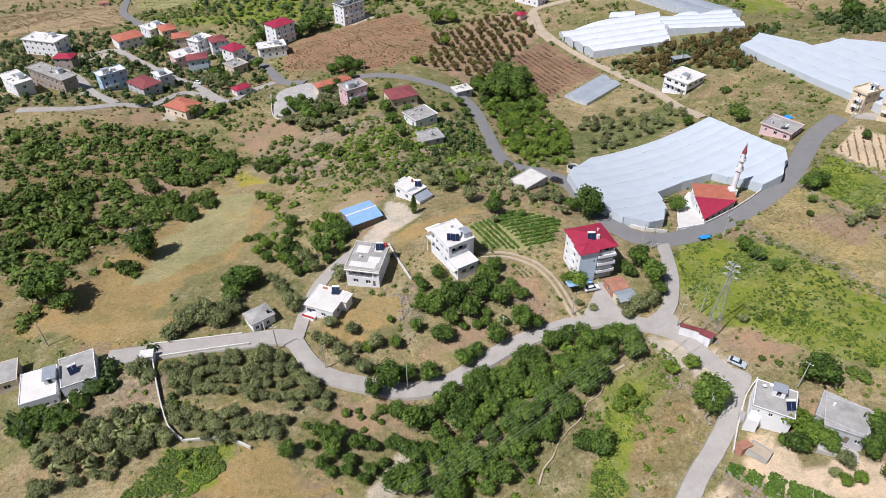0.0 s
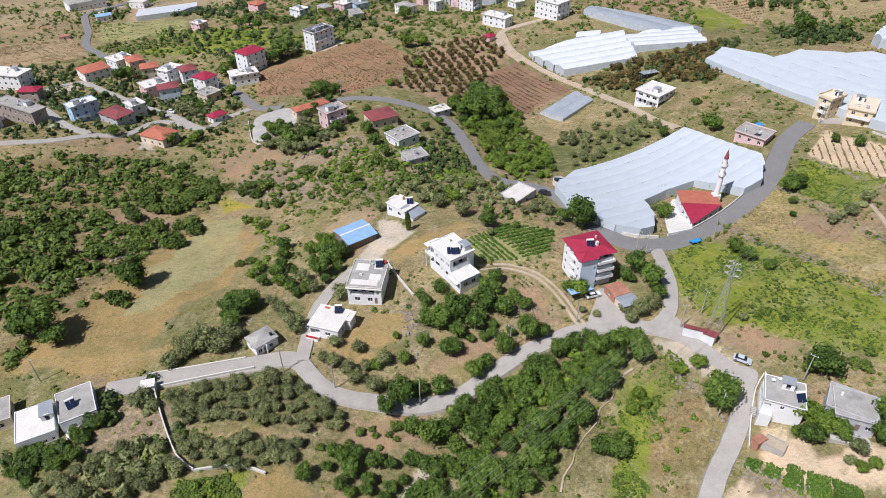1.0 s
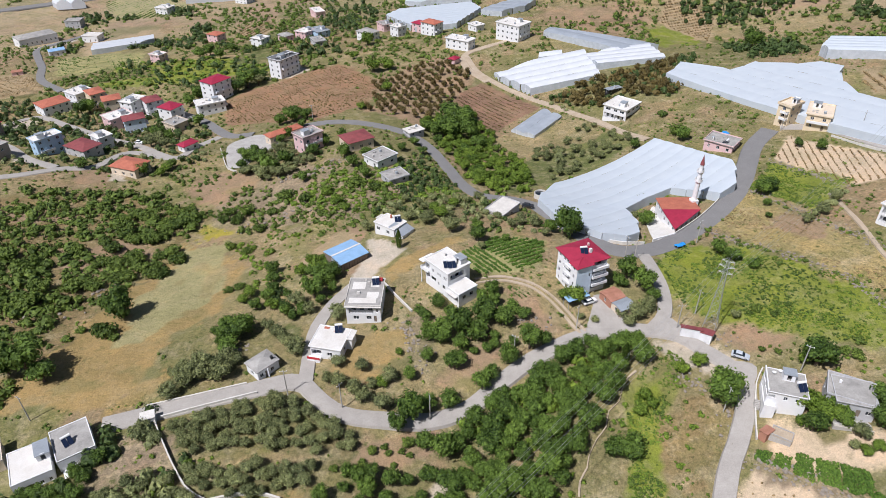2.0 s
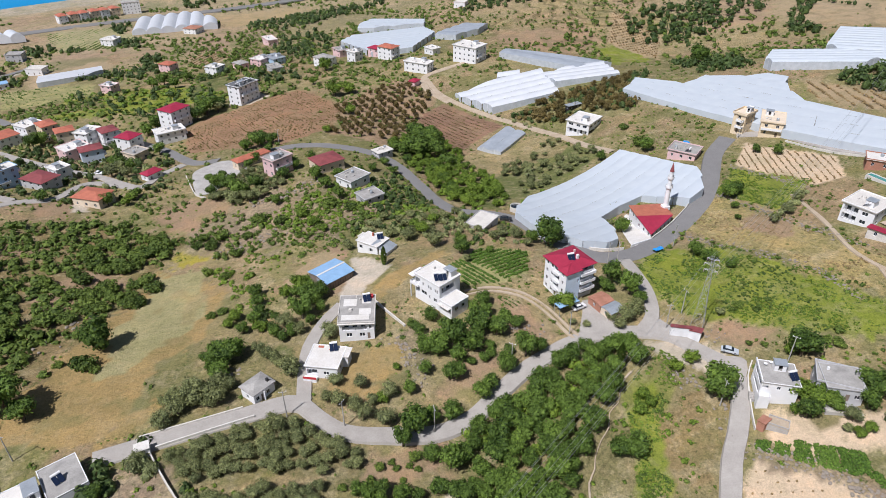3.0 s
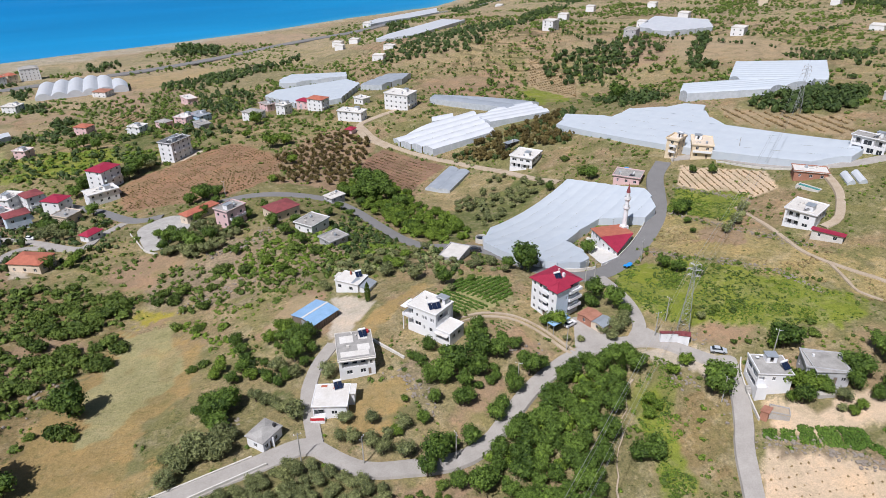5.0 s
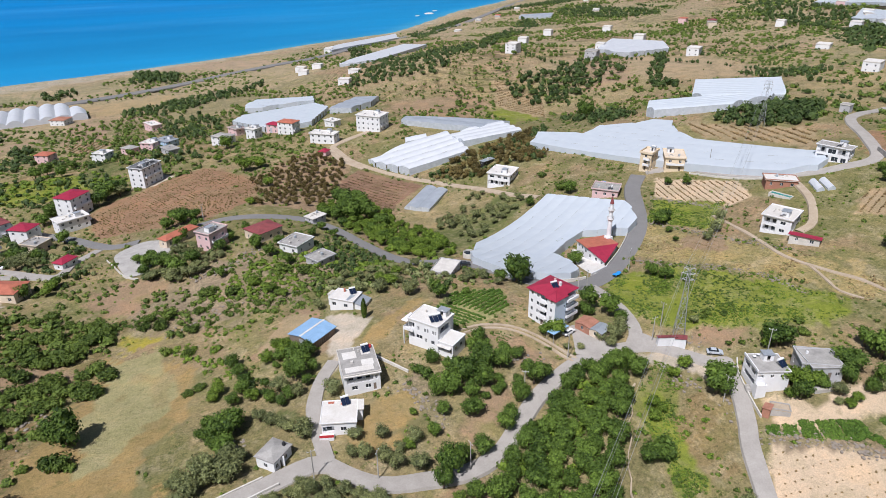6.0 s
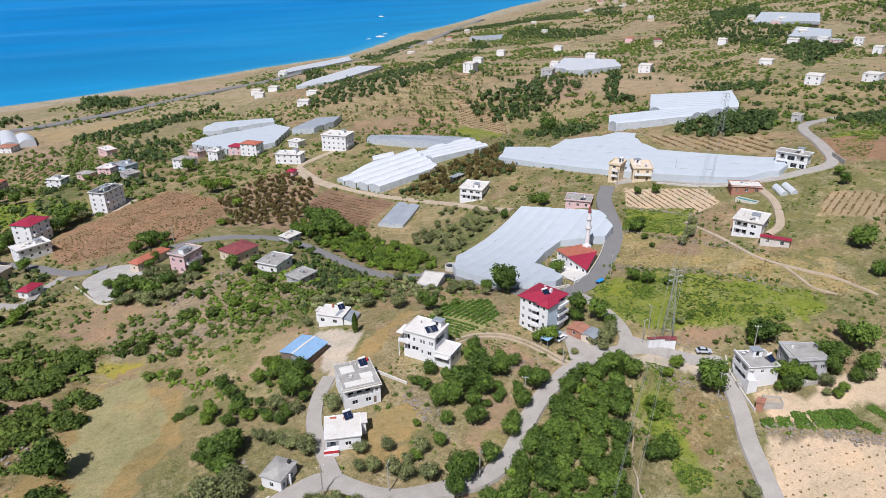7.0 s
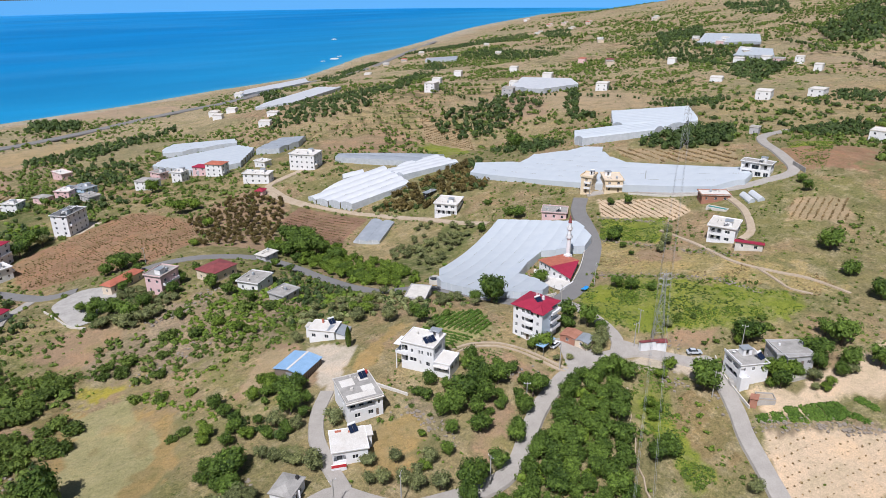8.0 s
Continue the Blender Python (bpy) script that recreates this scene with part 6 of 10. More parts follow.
village([(-152.90, 468.01), (-148.69, 473.85), (-143.03, 466.03)], -31.09, 5.5, 2, M_PINK, M_ROOFWHITE, "pink house with roof terrace among the fields", "flat")
village([(-123.49, 524.60), (-118.24, 531.81), (-112.28, 522.44)], -35.62, 5.5, 2, M_PINK, M_ORANGE, "pink house with orange roof among the fields", "hip")
village([(-194.64, 674.21), (-189.16, 684.65), (-180.93, 671.73)], -50.92, 5.5, 2, M_WHITE, M_ROOFWHITE, "white farmhouse on the coastal plain", "flat")
village([(-123.70, 701.16), (-116.62, 712.70), (-108.95, 698.57)], -51.74, 5.5, 2, M_WHITE, M_RUST, "white farmhouse with rusty roof beside the greenhouse", "hip")
village([(-85.98, 487.05), (-80.51, 493.66), (-75.29, 484.98)], -29.44, 5.5, 2, M_WHITE, M_ROOFWHITE, "small white house among the fields", "flat")


# farther houses on the slopes and the shore
def afar(corners, base, height, storeys, wall, roof, label, style="flat"):
    """A far house, or where the ground plan is long a loose row of them; the farthest show no windows."""
    mid, turn, w, d = frame_of(corners)
    n = max(1, round(w / 24))
    for i in range(n):
        o = pose(mid.x, mid.y, 0, 0, 0, turn) @ Vector((w * ((i + 0.5) / n - 0.5), (0.0, 3.5, -2.5)[i % 3] if n > 1 else 0.0, 0))
        house(rect(o.x, o.y, turn + (0, 14, -9)[i % 3], min(w / n * 0.72, 15) * (1.0, 0.85, 1.1)[i % 3], min(d, 11)), base + gz(o.x, o.y) - gz(mid.x, mid.y), height * (1.0, 0.8, 1.0)[i % 3], storeys, (wall, M_BEIGE, M_PINK)[i % 3], (roof, M_ROOFGREY, roof)[i % 3], label, style, group="houses on the far slopes", rise=1.5, gap=3.6, overhang=0.2, shy=True, windows=mid.length < 760, edge=M_PALE)


WHITE_BOX = "far white house with flat roof"
afar([(287.79, 588.43), (305.12, 600.95), (308.82, 572.14)], -2.15, 8, 3, M_WHITE, M_ROOFWHITE, "far white three-storey house on the knoll")
afar([(335.79, 513.75), (353.68, 528.19), (352.76, 509.88)], -2.35, 7, 2, M_GREYWALL, M_ROOFGREY, "far grey unfinished house")
afar([(408.66, 459.84), (429.53, 473.20), (427.31, 455.02)], 2.23, 7, 2, M_WHITE, M_ROOFWHITE, WHITE_BOX)
afar([(417.30, 299.73), (436.67, 307.04), (431.01, 292.79)], 13.87, 7, 2, M_WHITE, M_ROOFWHITE, WHITE_BOX)
afar([(448.74, 277.53), (472.00, 282.49), (471.42, 267.50)], 16.24, 6, 2, M_WHITE, M_ROOFWHITE, "far long white house with flat roof")
afar([(332.06, 178.54), (349.01, 181.69), (349.18, 169.57)], 15.13, 6, 2, M_WHITE, M_ROOFWHITE, WHITE_BOX)
afar([(275.98, 218.17), (283.39, 220.60), (282.57, 215.20)], 19.51, 4, 1, M_GREYWALL, M_ROOFGREY, "far small grey house")
afar([(671.07, 738.47), (698.09, 757.61), (691.31, 732.26)], -15.23, 7, 2, M_PINK, M_ORANGE, "far pink house with orange roof", "hip")
afar([(634.97, 654.56), (666.81, 675.00), (659.54, 652.91)], -8.08, 7, 2, M_BROWNWALL, M_MAROON, "far brown house with dark roof", "hip")
afar([(559.82, 764.88), (581.66, 782.81), (577.15, 759.82)], -20.95, 6, 2, M_WHITE, M_ROOFWHITE, WHITE_BOX)
afar([(471.39, 602.37), (493.13, 618.71), (488.12, 595.79)], -7.11, 6, 2, M_WHITE, M_ROOFWHITE, WHITE_BOX)
afar([(703.43, 495.98), (754.33, 522.56), (729.76, 493.21)], 14.03, 6, 2, M_WHITE, M_ROOFWHITE, WHITE_BOX)
afar([(617.84, 402.87), (647.33, 415.38), (634.42, 396.63)], 17.32, 6, 2, M_PINK, M_ROOFGREY, "far pinkish house with grey roof")
afar([(630.62, 385.16), (660.58, 397.70), (649.92, 383.99)], 19.67, 6, 2, M_WHITE, M_ROOFWHITE, WHITE_BOX)
afar([(1318.33, 1120.49), (1413.20, 1185.44), (1355.57, 1122.56)], 6.87, 8, 2, M_WHITE, M_ROOFWHITE, WHITE_BOX)
afar([(1365.26, 1550.69), (1451.15, 1626.85), (1409.60, 1548.11)], -30.42, 7, 2, M_WHITE, M_ORANGE, "far white house with orange roof", "hip")
afar([(1387.59, 1513.77), (1478.84, 1589.88), (1436.28, 1508.20)], -24.84, 7, 2, M_PINK, M_ROOFGREY, "far pinkish house with grey roof")
afar([(1369.45, 1393.95), (1459.73, 1466.73), (1413.05, 1391.76)], -15.97, 7, 2, M_WHITE, M_ORANGE, "far white house with orange roof", "hip")
afar([(887.06, 1244.87), (928.67, 1287.03), (911.99, 1242.95)], -40.69, 7, 2, M_WHITE, M_ROOFWHITE, WHITE_BOX)
afar([(931.90, 944.77), (978.15, 978.57), (957.06, 941.34)], -12.39, 7, 2, M_WHITE, M_ROOFWHITE, WHITE_BOX)
afar([(764.15, 1070.35), (806.82, 1108.89), (801.65, 1054.21)], -36.30, 5, 1, M_WHITE, M_ROOFWHITE, WHITE_BOX)
afar([(645.05, 1220.07), (679.87, 1260.98), (670.89, 1212.81)], -55.07, 5, 1, M_PINK, M_ORANGE, "far low house with orange roof", "hip")
afar([(589.16, 1197.82), (615.34, 1227.12), (613.75, 1190.59)], -57.02, 5, 1, M_WHITE, M_ROOFWHITE, WHITE_BOX)
afar([(151.03, 795.94), (159.71, 808.07), (165.66, 789.44)], -40.43, 5, 1, M_WHITE, M_ROOFWHITE, WHITE_BOX)
afar([(131.82, 630.06), (139.56, 641.60), (142.91, 625.12)], -26.94, 5, 1, M_WHITE, M_ROOFWHITE, WHITE_BOX)
afar([(216.35, 964.36), (229.01, 987.11), (234.17, 963.47)], -50.86, 5, 1, M_WHITE, M_ROOFWHITE, WHITE_BOX)
afar([(588.21, 342.93), (609.30, 350.47), (600.31, 339.29)], 20.00, 5, 1, M_WHITE, M_ROOFWHITE, WHITE_BOX)
afar([(835.28, 613.15), (895.28, 645.37), (857.88, 607.40)], 12.04, 6, 2, M_WHITE, M_ROOFWHITE, WHITE_BOX)
for spot in (([(398.77, 573.90), (412.79, 585.48), (408.97, 571.50)], -5.94), ([(158.61, 677.77), (167.26, 687.30), (170.22, 672.94)], -27.80), ([(131.46, 797.41), (139.64, 809.23), (144.78, 791.76)], -42.42), ([(127.86, 764.10), (134.67, 775.79), (137.62, 760.87)], -40.51), ([(466.55, 1037.94), (485.87, 1061.01), (484.03, 1033.63)], -49.84), ([(653.33, 561.19), (678.90, 575.35), (667.71, 558.16)], 2.75), ([(895.30, 702.55), (939.73, 727.81), (917.58, 699.03)], 7.83), ([(633.94, 458.08), (664.80, 472.76), (655.59, 456.15)], 12.89), ([(483.45, 385.04), (507.44, 397.08), (500.67, 381.62)], 11.37), ([(643.67, 430.89), (675.33, 444.91), (664.89, 429.27)], 16.32), ([(496.38, 814.82), (515.87, 833.07), (511.99, 810.81)], -26.38), ([(389.49, 715.64), (408.35, 734.37), (404.84, 710.23)], -17.34), ([(1753.95, 2094.48), (1878.44, 2214.62), (1814.56, 2095.07)], -48.88), ([(1241.47, 1331.89), (1315.18, 1392.67), (1280.17, 1328.32)], -21.85), ([(1163.76, 1378.77), (1230.82, 1434.14), (1202.86, 1372.61)], -32.28), ([(754.57, 1313.92), (787.89, 1353.25), (776.57, 1312.33)], -54.44)):
    afar(*spot, 5, 1, M_WHITE, M_ROOFWHITE, "far low white house with flat roof")
SHORE = {"group": "houses of the coastal plain", "gap": 3.4, "shy": True, "overhang": 0.3}
for k in range(6):
    x_, y_ = -258.5 + 9.6 * k, 808.0 + 5.2 * k + (0.0, 1.2)[k % 2]
    house(rect(x_, y_, 28.4, 9.2, 13.0), gz(x_, y_), 8.6, 3, (M_WHITE, M_BEIGE)[k % 2], M_ORANGE, "row house of the shore with orange tiled roof", "hip", rise=2.0, **SHORE)
house(rect(-193.5, 845.5, 12, 19.0, 13.0), gz(-193.5, 845.5), 12.5, 4, M_WHITE, M_ROOFGREY, "white four-storey house by the shore with grey hipped roof", "hip", rise=2.4, **SHORE)
house(rect(-270.5, 584.5, 37, 29.0, 16.0), gz(-266, 580), 5.4, 1, M_WHITE, M_ROOFGREY, "long white depot with weathered grey roof beside the lane", "hip", rise=2.2, name="depot", **SHORE)
house(rect(-235.6, 529.5, 27, 11.0, 8.0), gz(-235.6, 529.5), 3.6, 1, M_WHITE, M_TINBLUE, "small white house with blue sheet roof", "gable", rise=1.0, **SHORE)
house(rect(-222.0, 573.0, -17, 13.5, 9.0), gz(-222, 573), 4.6, 1, M_WHITE, M_PALE, "low white house with pale flat roof in the fields", parapet=0.3, **SHORE)
house(rect(-242.0, 472.5, 20, 6.5, 5.0), gz(-242, 472.5), 2.6, 1, M_PINK, M_RUST, "small field hut with rusty roof", "gable", rise=0.8, name="hut", **SHORE)
house(rect(-255.5, 636.0, -5, 13.0, 10.0), gz(-255.5, 636), 6.4, 2, M_GREYWALL, M_ROOFGREY, "grey two-storey house among trees", parapet=0.4, **SHORE)


# ---- greenhouses ----
GREENHOUSE_OUTLINES = []


def greenhouse(poly, along, height, film, label, bay=7.0, arch=1.3, posts=True, name="greenhouse", walls=None):
    """Film tunnels side by side: arched spans run along the given direction and are cut off by the outline."""
    u = Vector(along).normalized()
    v = Vector((-u.y, u.x))
    pts = [Vector(p) for p in poly]
    mid = sum(pts, Vector((0, 0))) / len(pts)
    ss = [(p - mid).dot(v) for p in pts]
    s0, s1 = min(ss), max(ss)
    n = max(1, round((s1 - s0) / bay))
    bay = (s1 - s0) / n
    zs = [gz(p.x, p.y) for p in pts]
    top = thing(name, pose(mid.x, mid.y, gz(mid.x, mid.y)), label, "greenhouse", "greenhouses")
    z_mid = top.location.z
    # the roof follows the tilt of the ground as one plane
    def bend(x, y):
        return [1 + 0 * x, x, y] + ([x * x * 0.01, x * y * 0.01, y * y * 0.01] if len(pts) > 12 else [])

    grid = [mid.lerp(p, f) for p in pts for f in (0.3, 0.65, 1.0)]
    lay = np.linalg.lstsq(np.array([bend(q.x - mid.x, q.y - mid.y) for q in grid]), land(np.array([q.x for q in grid]), np.array([q.y for q in grid])) - z_mid, rcond=None)[0]
    GREENHOUSE_OUTLINES.append(list(poly))

    def reach(s):
        """Stretches of a line across the outline, as pairs along the spans."""
        hits = []
        for a, b in zip(pts, pts[1:] + pts[:1]):
            da, db = (a - mid).dot(v) - s, (b - mid).dot(v) - s
            if (da > 0) != (db > 0):
                hits.append(((a + (b - a) * (da / (da - db))) - mid).dot(u))
        hits.sort()
        return list(zip(hits[::2], hits[1::2]))

    def like(r, s):
        """The stretch at s that best goes with r."""
        near = [(min(q[1], r[1]) - max(q[0], r[0]), q) for q in reach(s)]
        near = [q for q in near if q[0] > 0.4 * (r[1] - r[0])]
        return max(near)[1] if near else r

    for k, r in [(k, r) for k in range(n) for r in reach(s0 + (k + 0.5) * bay)]:
        c0, c1 = s0 + k * bay, s0 + (k + 1) * bay
        if r[1] - r[0] < 2:
            continue
        ra, rb = like(r, c0 + bay * 0.08), like(r, c1 - bay * 0.08)
        m = max(2, int((r[1] - r[0]) / 6))
        bm, arc = bmesh.new(), 6
        sides = [bmesh.new() for _ in range(4)]
        rows = []
        for i in range(m + 1):
            row = []
            for j in range(arc + 1):
                f = j / arc
                lo, hi = ra[0] * (1 - f) + rb[0] * f, ra[1] * (1 - f) + rb[1] * f
                t = lo + (hi - lo) * i / m
                p = mid + u * t + v * (c0 + (c1 - c0) * f)
                sag = 0.06 * math.sin(i * 2.7 + k)
                row.append((p.x - mid.x, p.y - mid.y, p, height + arch * math.sin(math.pi * f) ** 0.8 + sag))
            rows.append(row)
        pz = sum(c * q for c, q in zip(lay, bend(np.array([[q[0] for q in r_] for r_ in rows]), np.array([[q[1] for q in r_] for r_ in rows]))))
        gridv = [[bm.verts.new((q[0], q[1], float(pz[i, j]) + q[3])) for j, q in enumerate(row)] for i, row in enumerate(rows)]
        for i in range(m):
            for j in range(arc):
                bm.faces.new((gridv[i][j], gridv[i + 1][j], gridv[i + 1][j + 1], gridv[i][j + 1]))
        for i in (0, m):
            side = sides[0] if i == 0 else sides[1]
            for j in range(arc):
                a, b = gridv[i][j].co, gridv[i][j + 1].co
                ga, gb = float(land(a.x + mid.x, a.y + mid.y)) - z_mid - 0.5, float(land(b.x + mid.x, b.y + mid.y)) - z_mid - 0.5
                side.faces.new([side.verts.new(q) for q in (a, b, (b.x, b.y, gb), (a.x, a.y, ga))])
        for edge_j, far in ((0, k == 0), (arc, k == n - 1)):
            side = sides[2] if edge_j == 0 else sides[3]
            nb = reach(c0 - bay * 0.5) if edge_j == 0 else reach(c1 + bay * 0.5)
            for i in range(m):
                a, b = gridv[i][edge_j].co, gridv[i + 1][edge_j].co
                t = ((Vector((a.x, a.y)) + Vector((b.x, b.y))) / 2).dot(u)
                if any(q[0] < t < q[1] for q in nb):
                    continue
                ga, gb = float(land(a.x + mid.x, a.y + mid.y)) - z_mid - 0.5, float(land(b.x + mid.x, b.y + mid.y)) - z_mid - 0.5
                side.faces.new([side.verts.new(q) for q in (a, b, (b.x, b.y, gb), (a.x, a.y, ga))])
        span = part("roof_span", bm, film, top, smooth=True)
        for side in sides:
            bmesh.ops.remove_doubles(side, verts=side.verts, dist=0.002)
            if side.faces:
                part("side_panel", side, walls or M_NET, span)
            else:
                side.free()
        if posts:
            for i in (0, m):
                for j in (0, 3):
                    a = rows[i][j]
                    x_, y_ = a[0], a[1]
                    g = float(land(x_ + mid.x, y_ + mid.y)) - z_mid
                    bm = bmesh.new()
                    rod(bm, (x_, y_, g - 0.3), (x_, y_, float(pz[i, j]) + a[3] + 0.02), 0.07, sides=5)
                    part("post", bm, M_FILMWHITE, span)
    return top


BIG = [(107.0, 239.0), (114.2, 219.5), (121.0, 200.2), (116.5, 191.8), (106.2, 183.3), (101.1, 187.6), (90.9, 199.1), (72.8, 185.6), (72.0, 173.1), (68.3, 164.1), (63.5, 162.0), (56.1, 164.3), (45.7, 176.5), (43.8, 199.2), (56.6, 214.8)]
ALONG = Vector(BIG[-1]) - Vector(BIG[0])
greenhouse(BIG, ALONG, 3.6, M_FILM, "large multi-span greenhouse of bluish white plastic film", 5.4, 0.2, walls=M_FILM)
G2 = [(63.5, 365.6), (79.9, 336.9), (118.7, 336.0), (121.0, 372.4)]
greenhouse(G2, Vector(G2[2]) - Vector(G2[1]), 3.4, M_FILMWHITE, "white multi-span plastic greenhouse", 7.0, 0.9)
G2 = [(118.1, 367.0), (120.5, 346.1), (157.0, 338.8), (158.7, 367.7)]
greenhouse(G2, Vector(G2[2]) - Vector(G2[1]), 3.4, M_FILMWHITE, "white multi-span plastic greenhouse", 7.0, 0.9)
G2 = [(157.5, 321.5), (173.4, 296.4), (186.7, 301.3), (212.0, 274.9), (200.6, 251.7), (197.1, 231.0), (201.2, 209.7), (209.2, 179.1), (198.8, 165.9), (184.0, 184.5), (176.4, 213.4), (170.6, 233.7), (158.1, 262.4), (145.6, 308.1)]
greenhouse(G2, Vector(G2[9]) - Vector(G2[13]), 3.4, M_FILM, "very wide greenhouse of bluish plastic film", 8.0, 0.1, posts=False, walls=M_FILM)
G2 = [(319.5, 357.9), (348.4, 310.0), (293.9, 263.2), (269.5, 312.4)]
greenhouse(G2, Vector(G2[1]) - Vector(G2[0]), 4.0, M_FILM, "bluish plastic greenhouse on the slope", 8)
G2 = [(245.0, 324.8), (261.4, 305.4), (281.4, 255.0), (245.1, 267.1), (221.7, 301.3)]
greenhouse(G2, Vector(G2[1]) - Vector(G2[0]), 4.0, M_FILM, "bluish plastic greenhouse on the slope", 8)
G2 = [(59.3, 297.8), (80.8, 316.5), (86.3, 302.1), (67.2, 287.6)]
greenhouse(G2, Vector(G2[1]) - Vector(G2[0]), 1.6, M_FILMGREY, "low plastic tunnel with a torn vent", 6.5, 1.0)
for G2 in ([(184.7, 165.0), (186.9, 163.4), (181.5, 155.5), (179.2, 157.1)], [(187.6, 162.6), (189.6, 161.0), (184.4, 153.0), (182.2, 154.6)]):
    greenhouse(G2, Vector(G2[2]) - Vector(G2[1]), 0.7, M_FILMWHITE, "low white plastic tunnel beside the track", 3.0, 1.1, posts=False)
G2 = [(94.8, 379.6), (97.7, 383.7), (111.0, 381.6), (108.0, 375.4)]
greenhouse(G2, Vector(G2[2]) - Vector(G2[1]), 2.0, M_FILMWHITE, "small white plastic tunnel", 6, 1.4)
for quad, film, text in (
    ([(39.3, 622.5), (56.6, 640.9), (96.2, 591.5), (90.8, 567.7), (41.2, 597.7)], M_FILM, "plastic greenhouse on the coastal plain"),
    ([(14.9, 543.7), (29.3, 566.2), (87.0, 556.5), (89.0, 521.1), (61.0, 472.4), (31.9, 476.7)], M_FILM, "plastic greenhouse on the coastal plain"),
    ([(90.3, 518.0), (119.6, 536.9), (132.5, 519.6), (120.3, 503.1), (98.7, 497.2)], M_FILMGREY, "greenhouse covered with grey net"),
    ([(229.8, 1001.0), (281.6, 1053.3), (405.6, 1136.8), (364.9, 1033.2), (228.7, 952.7)], M_FILMWHITE, "white greenhouse by the shore"),
    ([(173.0, 761.6), (214.4, 806.3), (306.0, 872.3), (310.9, 812.3), (216.6, 740.6), (184.9, 747.7)], M_FILMWHITE, "white greenhouse by the highway"),
    ([(111.0, 414.6), (117.0, 426.5), (144.9, 380.8), (168.0, 360.7), (141.5, 368.4)], M_FILMGREY, "long tunnel of grey net"),
    ([(858.9, 659.6), (975.7, 729.0), (910.6, 590.8), (821.8, 534.9)], M_FILM, "far bluish plastic greenhouse"),
    ([(690.7, 489.6), (780.0, 540.0), (737.2, 469.7), (673.5, 431.4)], M_FILM, "far bluish plastic greenhouse"),
    ([(381.9, 549.6), (458.3, 617.6), (470.5, 550.5), (427.3, 496.0), (380.1, 500.2)], M_FILMWHITE, "far white plastic greenhouse"),
    ([(-206.5, 514.4), (-211.9, 541.4), (-170.5, 557.1), (-165.3, 536.4)], M_FILMWHITE, "long white tunnel in the fields"),
    ([(678.2, 1160.1), (707.2, 1197.2), (748.0, 1142.9), (704.4, 1087.3)], M_FILMGREY, "far grey plastic greenhouse"),
):
    greenhouse(quad, Vector(quad[2]) - Vector(quad[1]), 3.8, film, text, 9.0, 0.55, posts=False)
G2 = [(-173.0, 710.6), (-177.0, 776.6), (-116.5, 798.0), (-92.0, 715.3)]
greenhouse(G2, Vector(G2[1]) - Vector(G2[0]), 4.2, M_FILMWHITE, "white greenhouse of five wide arches beside the highway", 14.6, 3.2, posts=False, walls=M_FILMWHITE)
G2 = [(-300.7, 726.0), (-276.5, 722.0), (-286.0, 748.0), (-310.0, 742.0)]
greenhouse(G2, Vector(G2[3]) - Vector(G2[0]), 5.0, M_FILMWHITE, "tall white plastic greenhouse beside the highway", 12.0, 3.5, posts=False, walls=M_FILMWHITE)


# ---- plants ----
def free(x, y, r):
    """Whether a plant of that reach stands clear of roads and houses."""
    for cx, cy, q in HOUSE_CELLS.get((int(x // 40), int(y // 40)), ()):
        if (x - cx) ** 2 + (y - cy) ** 2 < (q + r * 0.6) ** 2:
            return False
    for px, py, w in ROAD_CELLS.get((int(x // 12), int(y // 12)), ()):
        if (x - px) ** 2 + (y - py) ** 2 < (w / 2 + r * 0.55) ** 2:
            return False
    return True


def open_ground(x, y):
    """Which of many places lie outside the greenhouses and yards."""
    ok = np.ones(len(x), bool)
    for poly in GREENHOUSE_OUTLINES + YARDS:
        ok &= ~inside(poly, x, y)
    return ok


def bare(x, y):
    """Which of many places lie on mown, tilled or paved land."""
    got = np.zeros(len(x), bool)
    for kind, poly, _ in ZONES:
        if kind in ("gold", "pale", "gravel", "concrete", "yard", "sand", "green", "stubble", "red", "brown", "lush", "vine", "slope"):
            got |= inside(poly, x, y)
        elif kind in ("scrub", "olive"):
            got &= ~inside(poly, x, y)
    return got


HOUSE_CELLS = {}
for cx, cy, q in ROUND:
    for di in (-1, 0, 1):
        for dj in (-1, 0, 1):
            HOUSE_CELLS.setdefault((int(cx // 40) + di, int(cy // 40) + dj), []).append((cx, cy, q))
ROAD_CELLS = {}
for line, width in ROAD_LINES:
    for p in line:
        for di in (-1, 0, 1):
            for dj in (-1, 0, 1):
                ROAD_CELLS.setdefault((int(p.x // 12) + di, int(p.y // 12) + dj), []).append((p.x, p.y, width))


